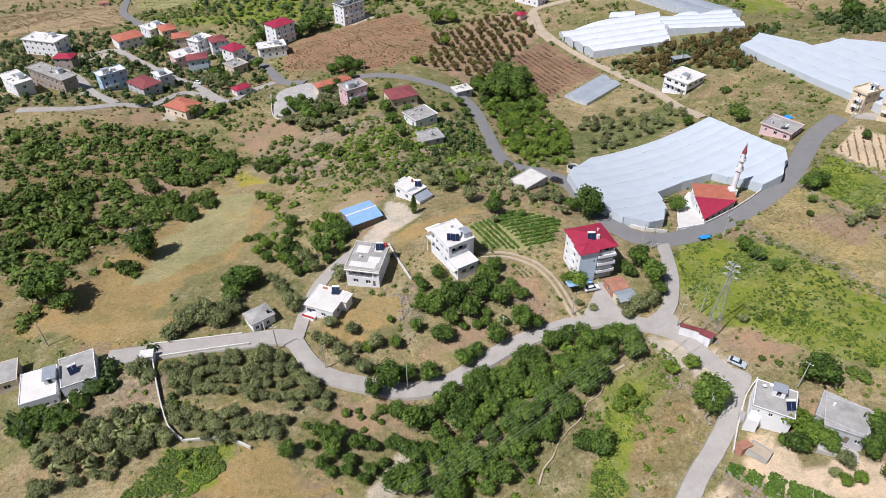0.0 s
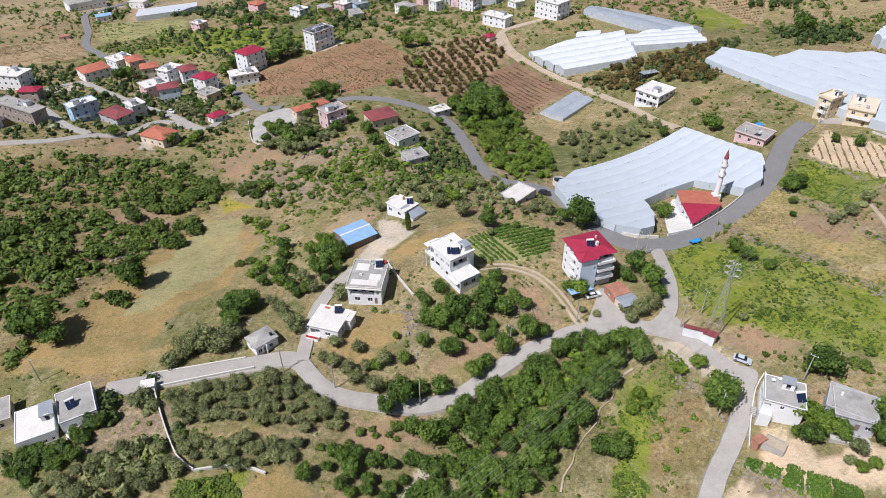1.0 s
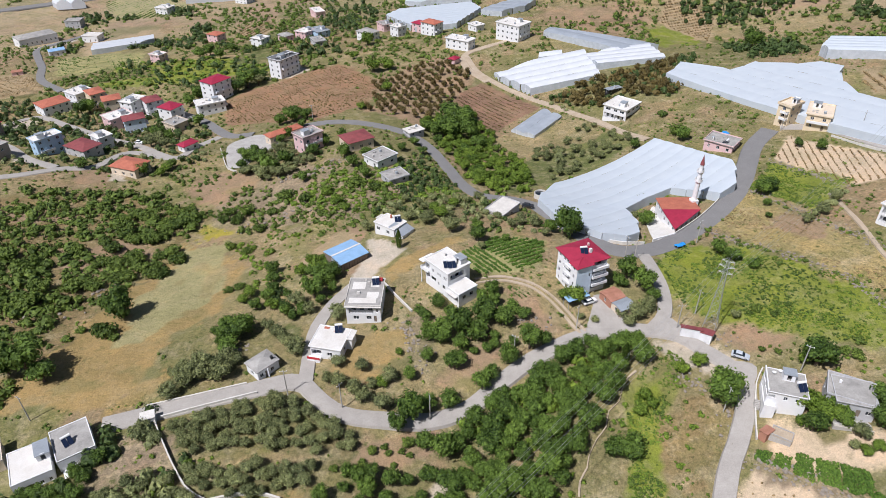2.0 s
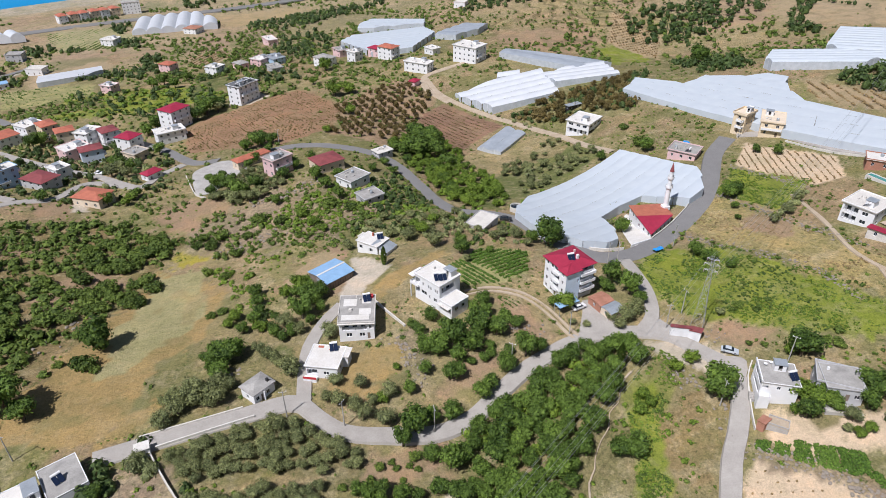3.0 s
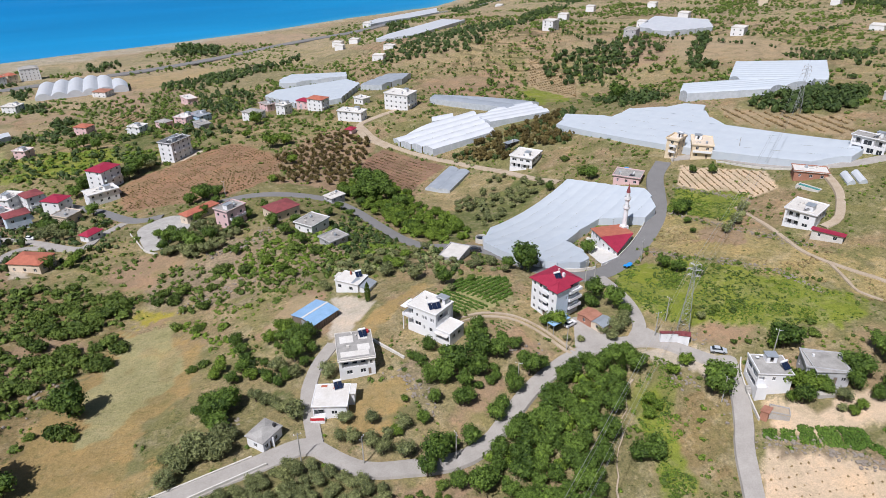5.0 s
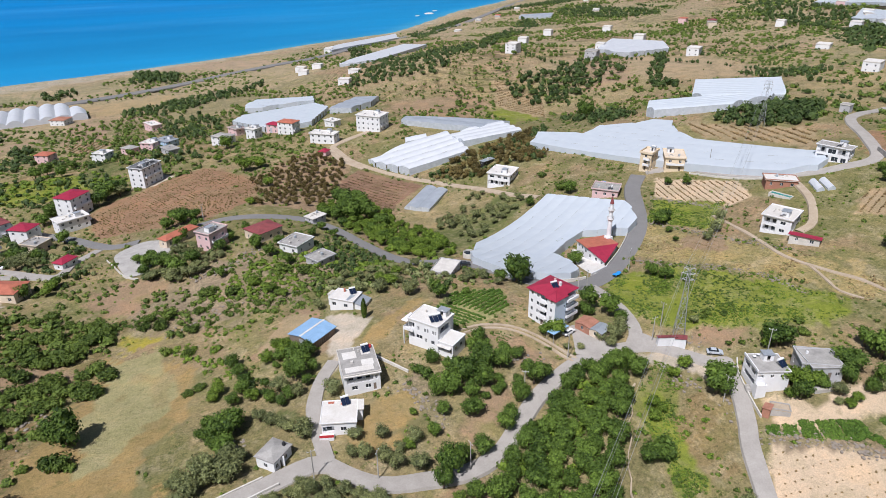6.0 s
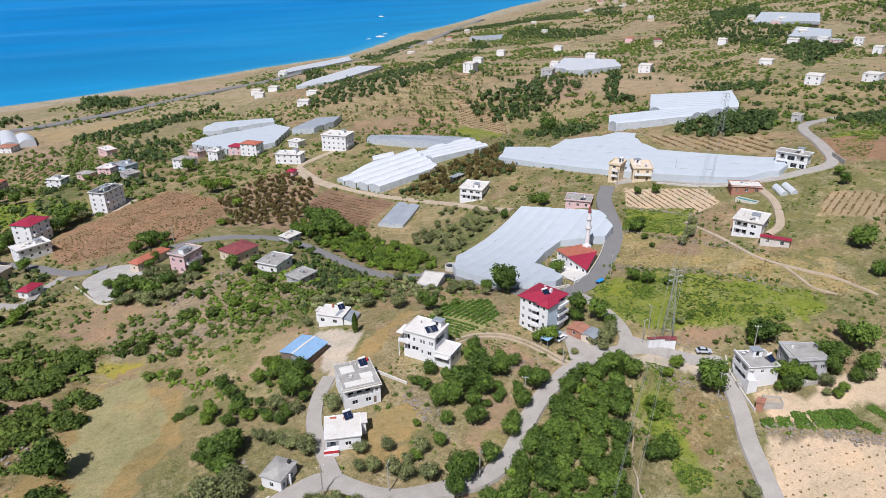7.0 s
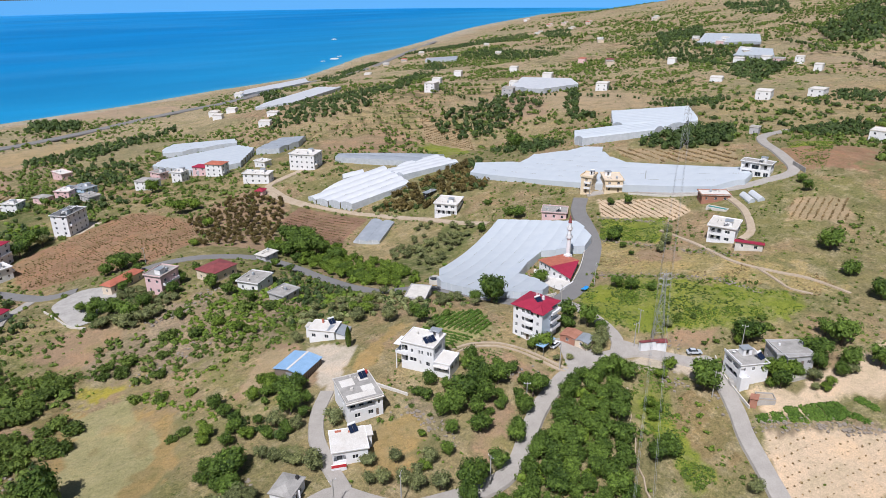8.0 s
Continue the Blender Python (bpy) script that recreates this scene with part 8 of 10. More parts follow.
orchard("olive", [(55.8, 257.0), (95.3, 289.3), (99.8, 282.3), (62.0, 250.5)], (1, 1.1), 5.2, 1.5, 2.2, seed=15)
scatter("olive", [(63.6, 246.5), (102.4, 269.1), (107.2, 252.6), (57.2, 226.0)], 6.0, 1.4, 2.3, 0.75, seed=16)
orchard("brown", [(-12.3, 312.4), (-6.5, 358.3), (25.1, 390.9), (40.6, 395.7), (51.6, 370.1), (43.1, 346.8), (18.1, 306.9)], (1, 0.25), 5.3, 1.5, 2.3, seed=17)
scatter("brown", [(85.5, 326.5), (119.0, 336.8), (148.3, 335.5), (165.5, 342.6), (147.4, 306.0), (140.3, 282.9), (123.9, 301.1), (105.6, 299.8)], 4.6, 1.7, 2.8, 0.55, seed=18, keep=0.5)
scatter("dark", [(85.5, 326.5), (119.0, 336.8), (148.3, 335.5), (182.2, 347.3), (147.4, 306.0), (140.3, 282.9), (123.9, 301.1), (105.6, 299.8)], 4.6, 1.6, 2.6, 0.6, seed=19, limit=330)
scatter("olive", [(-71.3, 263.3), (-47.7, 276.1), (-33.2, 259.1), (-53.0, 242.3), (-65.7, 246.9)], 4.5, 1.4, 2.3, 0.6, seed=20)
scatter("dark", [(250.0, 262.0), (284.0, 250.0), (296.0, 242.0), (262.0, 218.0), (240.0, 212.0), (226.0, 236.0), (232.0, 262.0)], 6.0, 2.6, 4.4, 0.55, seed=21, far=True)
scatter("dark", [(899.1, 832.5), (919.7, 687.2), (724.4, 474.4), (603.3, 415.0), (668.4, 554.6)], 10, 2.5, 4.5, 0.7, seed=22, far=True, keep=0.2)
scatter("dark", [(558.6, 425.3), (649.4, 436.4), (625.1, 384.4), (495.1, 343.4)], 9, 2.5, 5, 0.6, seed=23, far=True)
scatter("dark", [(-61.5, 697.0), (-60.8, 729.0), (9.1, 745.0), (92.0, 772.0), (80.0, 740.0), (4.4, 690.0), (-29.1, 668.0)], 7.5, 2.2, 4.2, 0.75, seed=24, far=True, keep=0.6)
scatter("dark", [(-36.3, 1003.2), (16.0, 952.5), (6.7, 881.8), (-36.1, 925.2)], 7.0, 3.0, 5.5, 0.6, seed=25, far=True)
scatter("dark", [(-40.5, 563.9), (-40.1, 624.8), (4.0, 640.0), (12.0, 560.0), (-4.7, 500.0), (-30.0, 530.0)], 7.0, 1.8, 3.6, 0.85, seed=26, far=True, keep=0.28)
scatter("dark", [(286.9, 1043.6), (236.8, 722.9), (373.2, 771.7), (685.1, 1154.0), (627.3, 1013.4), (203.5, 551.7), (135.2, 603.6)], 13, 2.0, 4.5, 0.9, seed=27, far=True)
scatter("dark", [(231.8, 482.3), (282.2, 492.3), (352.7, 502.8), (334.0, 450.7), (250.7, 420.5), (211.3, 436.0)], 11, 2.0, 4.5, 0.8, seed=28, far=True)
scatter("dark", [(209.1, 375.7), (251.0, 373.8), (227.2, 315.4), (195.5, 313.4)], 8, 2.0, 3.6, 0.7, seed=29, far=True)
scatter("dark", [(-271.6, 391.3), (-244.3, 406.6), (-185.3, 402.3), (-119.4, 366.6), (-90.6, 325.3), (-88.6, 271.8), (-130.4, 288.9), (-165.0, 279.2), (-192.5, 259.5)], 5.5, 1.5, 3.0, 0.8, seed=57, far=True, keep=0.4)
scatter("dark", [(-176.1, 476.8), (-86.3, 451.1), (-67.6, 398.9), (-82.7, 384.4), (-135.9, 404.6)], 8, 1.5, 3.2, 0.8, seed=58, far=True, keep=0.3)
for k, (kind, poly, gap, lo, hi, keep) in enumerate((
    ("bush", [(-208.1, 446.1), (-176.4, 450.8), (-150.3, 453.6), (-145.4, 431.6), (-173.0, 430.9), (-206.9, 424.7)], 4.0, 1.2, 2.6, 1.0),
    ("dark", [(-272.4, 661.5), (-265.6, 686.6), (-238.1, 683.1), (-228.3, 643.3), (-258.2, 629.0)], 8.0, 2.2, 4.6, 0.6),
    ("dark", [(-227.0, 656.9), (-213.4, 668.8), (-206.3, 651.4), (-223.9, 646.1)], 5.0, 1.8, 3.0, 0.7),
    ("dark", [(-178.2, 655.3), (-182.0, 690.8), (-160.4, 693.5), (-153.8, 650.2)], 7.0, 2.0, 4.2, 0.6),
    ("dark", [(-139.3, 539.9), (-147.5, 592.5), (-133.9, 602.9), (-128.6, 569.1), (-130.6, 523.3)], 5.0, 2.2, 4.2, 0.8),
    ("dark", [(-186.2, 523.6), (-187.1, 532.8), (-164.5, 547.5), (-158.0, 518.4)], 5.0, 2.0, 3.6, 0.8),
    ("dark", [(-153.5, 497.0), (-160.1, 541.3), (-134.9, 544.1), (-129.4, 497.1)], 6.0, 2.0, 4.0, 0.6),
    ("bright", [(-153.5, 497.0), (-160.1, 541.3), (-134.9, 544.1), (-129.4, 497.1)], 7.0, 1.6, 2.8, 0.4),
    ("dark", [(-235.0, 527.2), (-246.1, 562.0), (-230.3, 562.2), (-223.5, 526.7)], 6.0, 2.0, 3.6, 0.6),
    ("dark", [(-180.6, 712.7), (-200.0, 752.5), (-205.6, 775.3), (-186.6, 776.1)], 6.0, 1.8, 3.6, 0.6),
    ("dark", [(-256.0, 795.0), (-254.0, 801.0), (-208.0, 825.0), (-203.0, 814.0)], 4.0, 1.8, 3.4, 0.9),
    ("dark", [(-136.3, 838.3), (-139.3, 900.6), (-104.6, 897.5), (-104.0, 866.3)], 8.0, 2.4, 5.0, 0.5),
    ("bush", [(-177.7, 832.7), (-180.7, 857.7), (-142.9, 858.3), (-140.8, 840.0)], 7.0, 1.5, 3.2, 0.4),
    ("dark", [(-40.0, 905.0), (-44.0, 950.0), (6.0, 958.0), (14.0, 925.0)], 9.0, 3.0, 5.5, 0.5),
    ("green_bush", [(-171.7, 475.7), (-86.3, 451.1), (-65.3, 408.5), (-111.8, 408.9), (-176.1, 417.2)], 6.0, 1.4, 2.8, 0.5),
    ("bush", [(-130.0, 560.0), (-70.0, 600.0), (-20.0, 560.0), (-40.0, 470.0), (-110.0, 470.0)], 9.0, 1.4, 3.0, 0.45),
    ("dark", [(-130.0, 520.0), (-90.0, 520.0), (-40.0, 520.0), (-20.0, 430.0), (-80.0, 440.0)], 10.0, 1.8, 3.6, 0.4),
)):
    scatter(kind, poly, gap, lo, hi, 0.8, seed=90 + k, far=True, keep=keep)
scatter("dark", [(-271.6, 391.3), (-193.9, 319.5), (-194.8, 358.9), (-181.3, 391.4), (-109.7, 329.3), (-83.4, 271.2), (-106.8, 256.0), (-148.5, 270.2), (-188.3, 252.4)], 8, 1.2, 2.4, 0.9, seed=30, far=True)

scatter("bright", [(16.4, 109.7), (31.4, 117.4), (49.8, 116.8), (38.6, 106.0), (26.3, 91.9), (-5.4, 73.1), (-3.4, 99.7)], 9, 1.6, 2.4, 0.4, seed=51)
scatter("olive", [(-271.6, 391.3), (-189.0, 402.7), (-109.7, 329.3), (-83.4, 271.2), (-106.8, 256.0), (-148.5, 270.2), (-188.3, 252.4)], 9, 1.2, 2.2, 0.9, seed=52, far=True)
scatter("dark", [(-71.9, 266.3), (-48.1, 279.5), (-30.9, 261.7), (-53.5, 245.7), (-66.5, 250.9)], 6, 1.4, 2.3, 0.6, seed=53)
scatter("olive", [(-17.5, 204.2), (15.7, 207.6), (42.6, 181.5), (38.5, 167.8), (17.6, 176.7), (-4.8, 187.1)], 6, 1.3, 2.2, 0.75, seed=54)
scatter("dark", [(-17.5, 204.2), (15.7, 207.6), (42.6, 181.5), (38.5, 167.8), (17.6, 176.7), (-4.8, 187.1)], 7, 1.3, 2.2, 0.7, seed=55)
scatter("dark", [(-6.0, 248.9), (13.7, 264.5), (18.2, 214.4), (-3.2, 207.0)], 6, 1.2, 2.2, 0.7, seed=56)
scatter("dark", [(925.8, 511.0), (1165.2, 588.8), (1368.5, 618.8), (900.3, 393.5), (787.0, 381.4), (801.1, 432.8)], 12, 3.5, 7.0, 0.7, seed=71, far=True, keep=0.35)
scatter("dark", [(1669.1, 1153.9), (1566.3, 922.1), (1189.2, 698.9), (1297.1, 881.2)], 14, 3.5, 6.0, 0.8, seed=72, far=True, keep=0.5)
scatter("dark", [(311.8, 222.4), (360.0, 219.1), (389.2, 201.3), (360.9, 182.2), (321.8, 200.0)], 5.5, 1.8, 3.2, 0.6, seed=73, far=True)
scatter("dark", [(465.9, 277.9), (497.8, 267.3), (492.9, 236.6), (462.7, 223.5), (449.6, 256.6)], 7, 2.0, 3.6, 0.6, seed=74, far=True)
scatter("dark", [(367.9, 359.8), (401.2, 346.3), (424.8, 325.6), (401.0, 310.2), (361.2, 327.7)], 7, 1.6, 3.0, 0.7, seed=75, far=True)
scatter("dark", [(783.6, 1191.3), (872.7, 1206.0), (836.7, 985.8), (792.1, 880.3), (738.1, 939.5), (729.3, 1061.6)], 11, 2.5, 5.0, 0.7, seed=76, far=True, keep=0.4)
scatter("dark", [(418.2, 1117.3), (549.1, 1238.7), (638.9, 1304.9), (646.5, 1269.3), (508.1, 1137.5), (379.5, 970.2)], 8, 2.0, 4.0, 0.7, seed=77, far=True)
scatter("dark", [(1202.9, 1376.7), (1288.6, 1357.1), (1067.3, 1138.6), (1070.3, 1215.8)], 11, 2.5, 5.0, 0.7, seed=78, far=True)
scatter("dark", [(1021.0, 867.8), (1078.4, 809.6), (947.8, 706.7), (909.0, 767.3)], 10, 3.0, 5.0, 0.6, seed=79, far=True)
scatter("dark", [(334.8, 423.1), (409.2, 493.7), (406.4, 477.8), (322.9, 398.0), (326.6, 382.8), (311.5, 365.7), (305.2, 386.8)], 6, 2.0, 3.6, 0.6, seed=80, far=True)
scatter("dark", [(293.9, 482.2), (323.5, 493.6), (289.3, 448.8), (272.0, 446.9)], 6, 2.5, 4.2, 0.6, seed=81, far=True)
scatter("dark", [(1225.7, 1469.9), (871.6, 1430.0), (741.4, 1379.1), (825.9, 1362.4), (1092.3, 1299.6)], 10, 2.0, 4.0, 0.7, seed=82, far=True)


def cypress(x, y, h, label):
    """A slim upright conifer: a tall stack of tufts round a trunk."""
    top = thing("cypress", pose(x, y, gz(x, y)), label, "tree")
    rnd = random.Random(int(x * 10))
    bm = bmesh.new()
    rod(bm, (0, 0, -0.3), (0, 0, h * 0.9), 0.14, 0.04, 6)
    part("trunk", bm, M_BARK, top)
    bm = bmesh.new()
    for _ in range(900):
        f = rnd.uniform(0.06, 1.0)
        r = 0.95 * h / 7 * (math.sin(math.pi * min(1, f * 0.9 + 0.12)) ** 0.7) * rnd.uniform(0.75, 1.05)
        a = rnd.uniform(0, math.tau)
        c = Vector((r * math.cos(a), r * math.sin(a), f * h))
        t = Vector((math.cos(a) * 0.3, math.sin(a) * 0.3, 1)).normalized() * 0.28
        b = Vector((-math.sin(a), math.cos(a), 0)) * 0.14
        bm.faces.new([bm.verts.new(q) for q in (c - t, c - b, c + t, c + b)])
    part("crown", bm, M_LEAF_DARK, top)


def palm(x, y, h):
    top = thing("palm_tree", pose(x, y, gz(x, y)), "date palm with a spreading grey-green head", "tree")
    bm = bmesh.new()
    for k in range(8):
        rod(bm, (0, 0, h * k / 8 - 0.2), (0, 0, h * (k + 1) / 8), 0.3, 0.24, 8)
    part("trunk", bm, M_BARK, top)
    rnd = random.Random(9)
    for k in range(34):
        a, lift = rnd.uniform(0, math.tau), rnd.uniform(-0.3, 1.1)
        bm = bmesh.new()
        u = Vector((math.cos(a), math.sin(a), 0))
        s = Vector((-math.sin(a), math.cos(a), 0))
        prev = None
        for i in range(7):
            f = i / 6
            p_ = u * 2.7 * f + Vector((0, 0, h + lift * 2.4 * f - 1.9 * f * f))
            w_ = 0.42 * math.sin(math.pi * (0.1 + 0.88 * f))
            row = [bm.verts.new(q) for q in (p_ - s * w_ - Vector((0, 0, w_ * 0.5)), p_, p_ + s * w_ - Vector((0, 0, w_ * 0.5)))]
            if prev:
                for j in (0, 1):
                    bm.faces.new((prev[j], prev[j + 1], row[j + 1], row[j]))
            prev = row
        part("frond", bm, M_LEAF_OLIVE, top)


cypress(42.0, 109.5, 8.5, "tall dark conifer at the edge of the orchard")
cypress(*(-9.3, 168.6), 7.0, "slim dark cypress beside the farmhouse")
palm(*(68.6, 247.5), 4.5)
for x, y in ((-66.3, 267.0), (-60.2, 269.9), (-54.5, 255.1), (-59.1, 248.4), (-67.5, 254.3)):
    plant("dark", [(x, y, 2.6)], 330)

plant("dark", [(-82.6, 107.4, 2.3), (-80.9, 104.2, 2.5), (-79.4, 100.6, 2.3), (-83.6, 99.6, 2.6), (-82.0, 102.4, 2.2), (-84.4, 96.4, 2.4), (-87.9, 93.2, 2.4), (-91.2, 91.6, 2.2), (-95.2, 90.8, 2.5), (-99.2, 92.1, 2.2), (-94.0, 87.9, 2.3), (-89.4, 89.6, 2.0), (-63.6, 96.6, 1.7), (-66.2, 92.4, 1.8), (-73.8, 112.6, 1.9)], 420)
plant("olive", [(-70.7, 92.8, 2.3), (-72.8, 90.5, 2.2), (-68.2, 90.1, 2.1), (-75.9, 89.0, 2.3), (-79.7, 86.7, 2.4), (-75.6, 84.6, 2.3), (-72.0, 86.6, 2.4), (-68.7, 85.6, 2.3), (-65.4, 87.7, 2.2), (-79.6, 82.4, 2.4), (-84.4, 83.5, 2.2), (-89.6, 84.2, 2.1), (-70.4, 81.9, 2.3), (-66.4, 83.4, 2.0), (-82.7, 79.4, 2.3), (-75.3, 79.4, 2.3), (-73.0, 106.0, 2.2), (-71.5, 102.6, 2.1)], 420)
plant("bright", [(-65.6, 90.4, 1.6), (-62.2, 94.6, 1.5), (-68.4, 88.4, 1.4), (-63.0, 86.9, 1.5), (-77.4, 87.0, 1.5), (-56.6, 82.0, 1.2), (-53.2, 81.2, 1.3), (-55.0, 79.4, 1.1), (-51.6, 79.6, 1.0)], 420)

# maquis: what nobody would count
def hillside(poly, gap, lo, hi, kind="bush", seed=1, grain=14, cut=0.45, share=0.5, tilled=0.0):
    rs = np.random.RandomState(seed)
    xs, ys = [p[0] for p in poly], [p[1] for p in poly]
    n = int((max(xs) - min(xs)) * (max(ys) - min(ys)) / (gap * gap))
    x, y, r = rs.uniform(min(xs), max(xs), n), rs.uniform(min(ys), max(ys), n), lo + (hi - lo) * rs.uniform(0, 1, n) ** 1.5
    ok = inside(poly, x, y) & (rough(x, y, grain, 60 + seed) * 0.65 + rough(x, y, grain * 0.4, 61 + seed) * 0.35 > cut)
    x, y, r = x[ok], y[ok], r[ok]
    ok = open_ground(x, y) & (~bare(x, y) | (rs.uniform(0, 1, len(x)) < tilled)) & (inland(x, y) > 45)
    for x, y, r in zip(x[ok].tolist(), y[ok].tolist(), r[ok].tolist()):
        if crowded(x, y, r, share) or not free(x, y, r):
            continue
        TAKEN.setdefault((int(x // 8), int(y // 8)), []).append((x, y, r))
        LATER.append((kind, x, y, r))


hillside([(-184.5, 229.7), (-150.0, 246.2), (-107.5, 242.4), (-78.3, 223.4), (-81.2, 204.6), (-95.9, 181.3), (-93.6, 164.8), (-104.3, 141.7), (-108.2, 120.1), (-124.0, 116.4)], 2.2, 1.3, 3.3, seed=2, grain=17, cut=0.34)
hillside([(-50.5, 226.0), (-33.7, 238.8), (-6.2, 254.7), (12.8, 242.0), (17.7, 207.9), (-13.4, 203.2), (-34.8, 208.9)], 2.4, 1.0, 2.0, "green_bush", seed=31, cut=0.46)
hillside([(-78.0, 217.0), (-67.3, 242.3), (-20.5, 253.2), (10.4, 241.2), (17.7, 207.9), (-16.9, 194.5), (-28.2, 186.9), (-49.4, 193.7), (-68.3, 203.8)], 2.4, 0.7, 2.0, seed=3, cut=0.4)
hillside([(-63.9, 203.1), (-33.2, 195.0), (-35.0, 179.0), (-46.1, 156.9), (-60.4, 149.9), (-65.3, 175.4)], 2.6, 0.8, 1.8, "green_bush", seed=4, cut=0.46)
hillside([(-36.8, 143.2), (-14.1, 150.4), (-4.0, 141.8), (-3.5, 109.6), (-19.9, 102.8), (-32.1, 112.4)], 3.6, 0.5, 1.2, seed=5, cut=0.55)
hillside([(-3.3, 218.1), (18.2, 214.4), (46.4, 203.5), (40.3, 168.2), (11.9, 172.8), (-4.8, 187.1)], 3.0, 0.7, 1.8, seed=6, cut=0.42)
hillside([(3.9, 286.1), (14.7, 291.2), (25.4, 222.8), (15.7, 207.6), (3.4, 236.3)], 3.0, 0.7, 1.8, seed=16, cut=0.42)
hillside([(-97.4, 268.6), (-70.5, 266.9), (-65.2, 241.2), (-76.6, 193.4), (-101.6, 172.9)], 3.0, 0.8, 1.8, seed=7, cut=0.5)
hillside([(37.3, 247.9), (107.3, 261.7), (106.3, 251.1), (48.1, 212.5)], 3.0, 0.7, 1.7, "green_bush", seed=8, cut=0.42)
hillside([(-22.5, 77.5), (37.8, 103.0), (47.7, 112.0), (61.4, 101.0), (61.3, 91.8), (44.9, 74.3), (13.9, 74.0)], 3.4, 0.4, 1.3, "green_bush", seed=9, cut=0.52)
hillside([(91.7, 173.1), (122.4, 124.6), (136.1, 82.8), (115.7, 73.9), (82.4, 107.8), (65.2, 137.5)], 4.5, 0.4, 1.2, seed=10, cut=0.55)
hillside([(103.8, 139.2), (223.7, 122.9), (138.0, 76.4), (116.9, 101.0)], 4.5, 0.5, 1.6, seed=11, cut=0.56)
hillside([(182.4, 270.2), (96.1, 165.2), (129.4, 129.6), (178.9, 177.3), (177.0, 206.7)], 5.5, 0.5, 1.4, seed=12, cut=0.6)
hillside([(-282.3, 410.0), (-98.7, 396.8), (-67.3, 268.3), (-86.8, 225.6), (-172.6, 224.4)], 5.0, 0.6, 1.7, seed=13, cut=0.5)
hillside([(-106.6, 328.9), (4.2, 323.4), (15.1, 239.6), (-71.2, 238.2)], 4.5, 0.6, 1.7, seed=14, cut=0.52)
hillside([(75.4, 309.7), (162.3, 294.9), (156.9, 239.3), (133.2, 224.2), (107.4, 247.6)], 5.0, 0.6, 1.6, seed=15, cut=0.5)
hillside([(-480, 320), (0, 400), (240, 380), (700, 300), (1300, 650), (700, 1350), (300, 1080), (-480, 850)], 7.5, 1.3, 3.2, seed=20, grain=60, cut=0.5)
hillside([(240, 380), (260, 60), (500, -50), (1300, 200), (1700, 1500), (700, 1300), (600, 500)], 8.5, 1.3, 3.6, seed=21, grain=70, cut=0.5)
hillside([(700, 0), (2600, 200), (3200, 2400), (1900, 2200), (800, 1300)], 19.0, 2.5, 6.0, seed=22, grain=160, cut=0.48)
hillside([(-45.2, 444.5), (57.0, 468.2), (92.0, 410.7), (15.5, 321.7), (-19.6, 315.0), (-43.3, 396.5)], 5.0, 0.8, 2.0, seed=23, cut=0.45)


hillside([(-185, 62), (60, 55), (200, 60), (240, 200), (230, 330), (-185, 330)], 3.4, 0.35, 1.0, seed=41, grain=16, cut=0.60, share=0.8, tilled=0.02)
hillside([(-185, 62), (60, 55), (200, 60), (240, 200), (230, 330), (-185, 330)], 3.4, 0.3, 0.9, "green_bush", seed=42, grain=16, cut=0.57, share=0.8, tilled=0.02)
hillside([(-330, 330), (260, 330), (330, 620), (-330, 620)], 5.0, 0.6, 1.7, seed=43, grain=25, cut=0.46, share=0.7, tilled=0.03)
hillside([(240, 60), (520, 0), (640, 420), (330, 560), (240, 330)], 5.5, 0.6, 1.9, seed=44, grain=25, cut=0.48, share=0.7, tilled=0.03)


def hedge(points, reach, gap, kind="dark", seed=1):
    """A loose line of growth along a terrace edge."""
    rnd = random.Random(seed)
    for p in smoothed(points, gap):
        if rnd.random() < 0.8:
            LATER.append((kind, p.x + rnd.gauss(0, reach * 0.4), p.y + rnd.gauss(0, reach * 0.4), reach * rnd.uniform(0.5, 1.3)))


for k, line in enumerate(([(370.8, 309.5), (384.7, 251.4), (397.4, 188.0)], [(331.0, 277.0), (342.9, 217.5), (347.0, 176.3)], [(437.0, 328.4), (434.0, 269.9), (427.6, 208.3)], [(372.0, 491.3), (391.2, 409.2), (379.8, 325.8)], [(267.7, 481.5), (260.3, 439.9), (243.7, 404.7)], [(423.7, 451.1), (472.2, 422.7), (559.1, 419.1)], [(763.3, 728.2), (661.3, 516.8), (582.0, 402.0)], [(893.5, 1063.5), (800.4, 772.0), (843.8, 705.7)], [(860.4, 530.9), (727.5, 389.6), (618.3, 291.1)], [(1061.5, 627.3), (874.0, 448.2), (805.6, 372.9)], [(306.1, 592.0), (303.7, 503.1), (333.3, 497.0)])):
    hedge(line, 2.4, 5.0, "dark", 70 + k)
hedge([(144.0, 170.2), (133.3, 164.8), (123.0, 159.9)], 1.6, 1.8, "olive", 90)
hedge([(100.2, 168.9), (86.4, 159.4), (77.2, 156.7)], 1.1, 2.0, "bush", 91)
hedge([(91.3, 166.7), (96.5, 151.6), (104.1, 144.5), (113.6, 127.3), (115.2, 113.3)], 1.0, 2.4, "bush", 92)
hedge([(118.5, 185.3), (124.3, 160.9), (130.6, 144.7), (134.3, 133.1)], 0.9, 3.0, "bush", 93)
hedge([(65.5, 365.4), (79.9, 336.8), (92.0, 310.1)], 1.4, 4.0, "olive", 94)


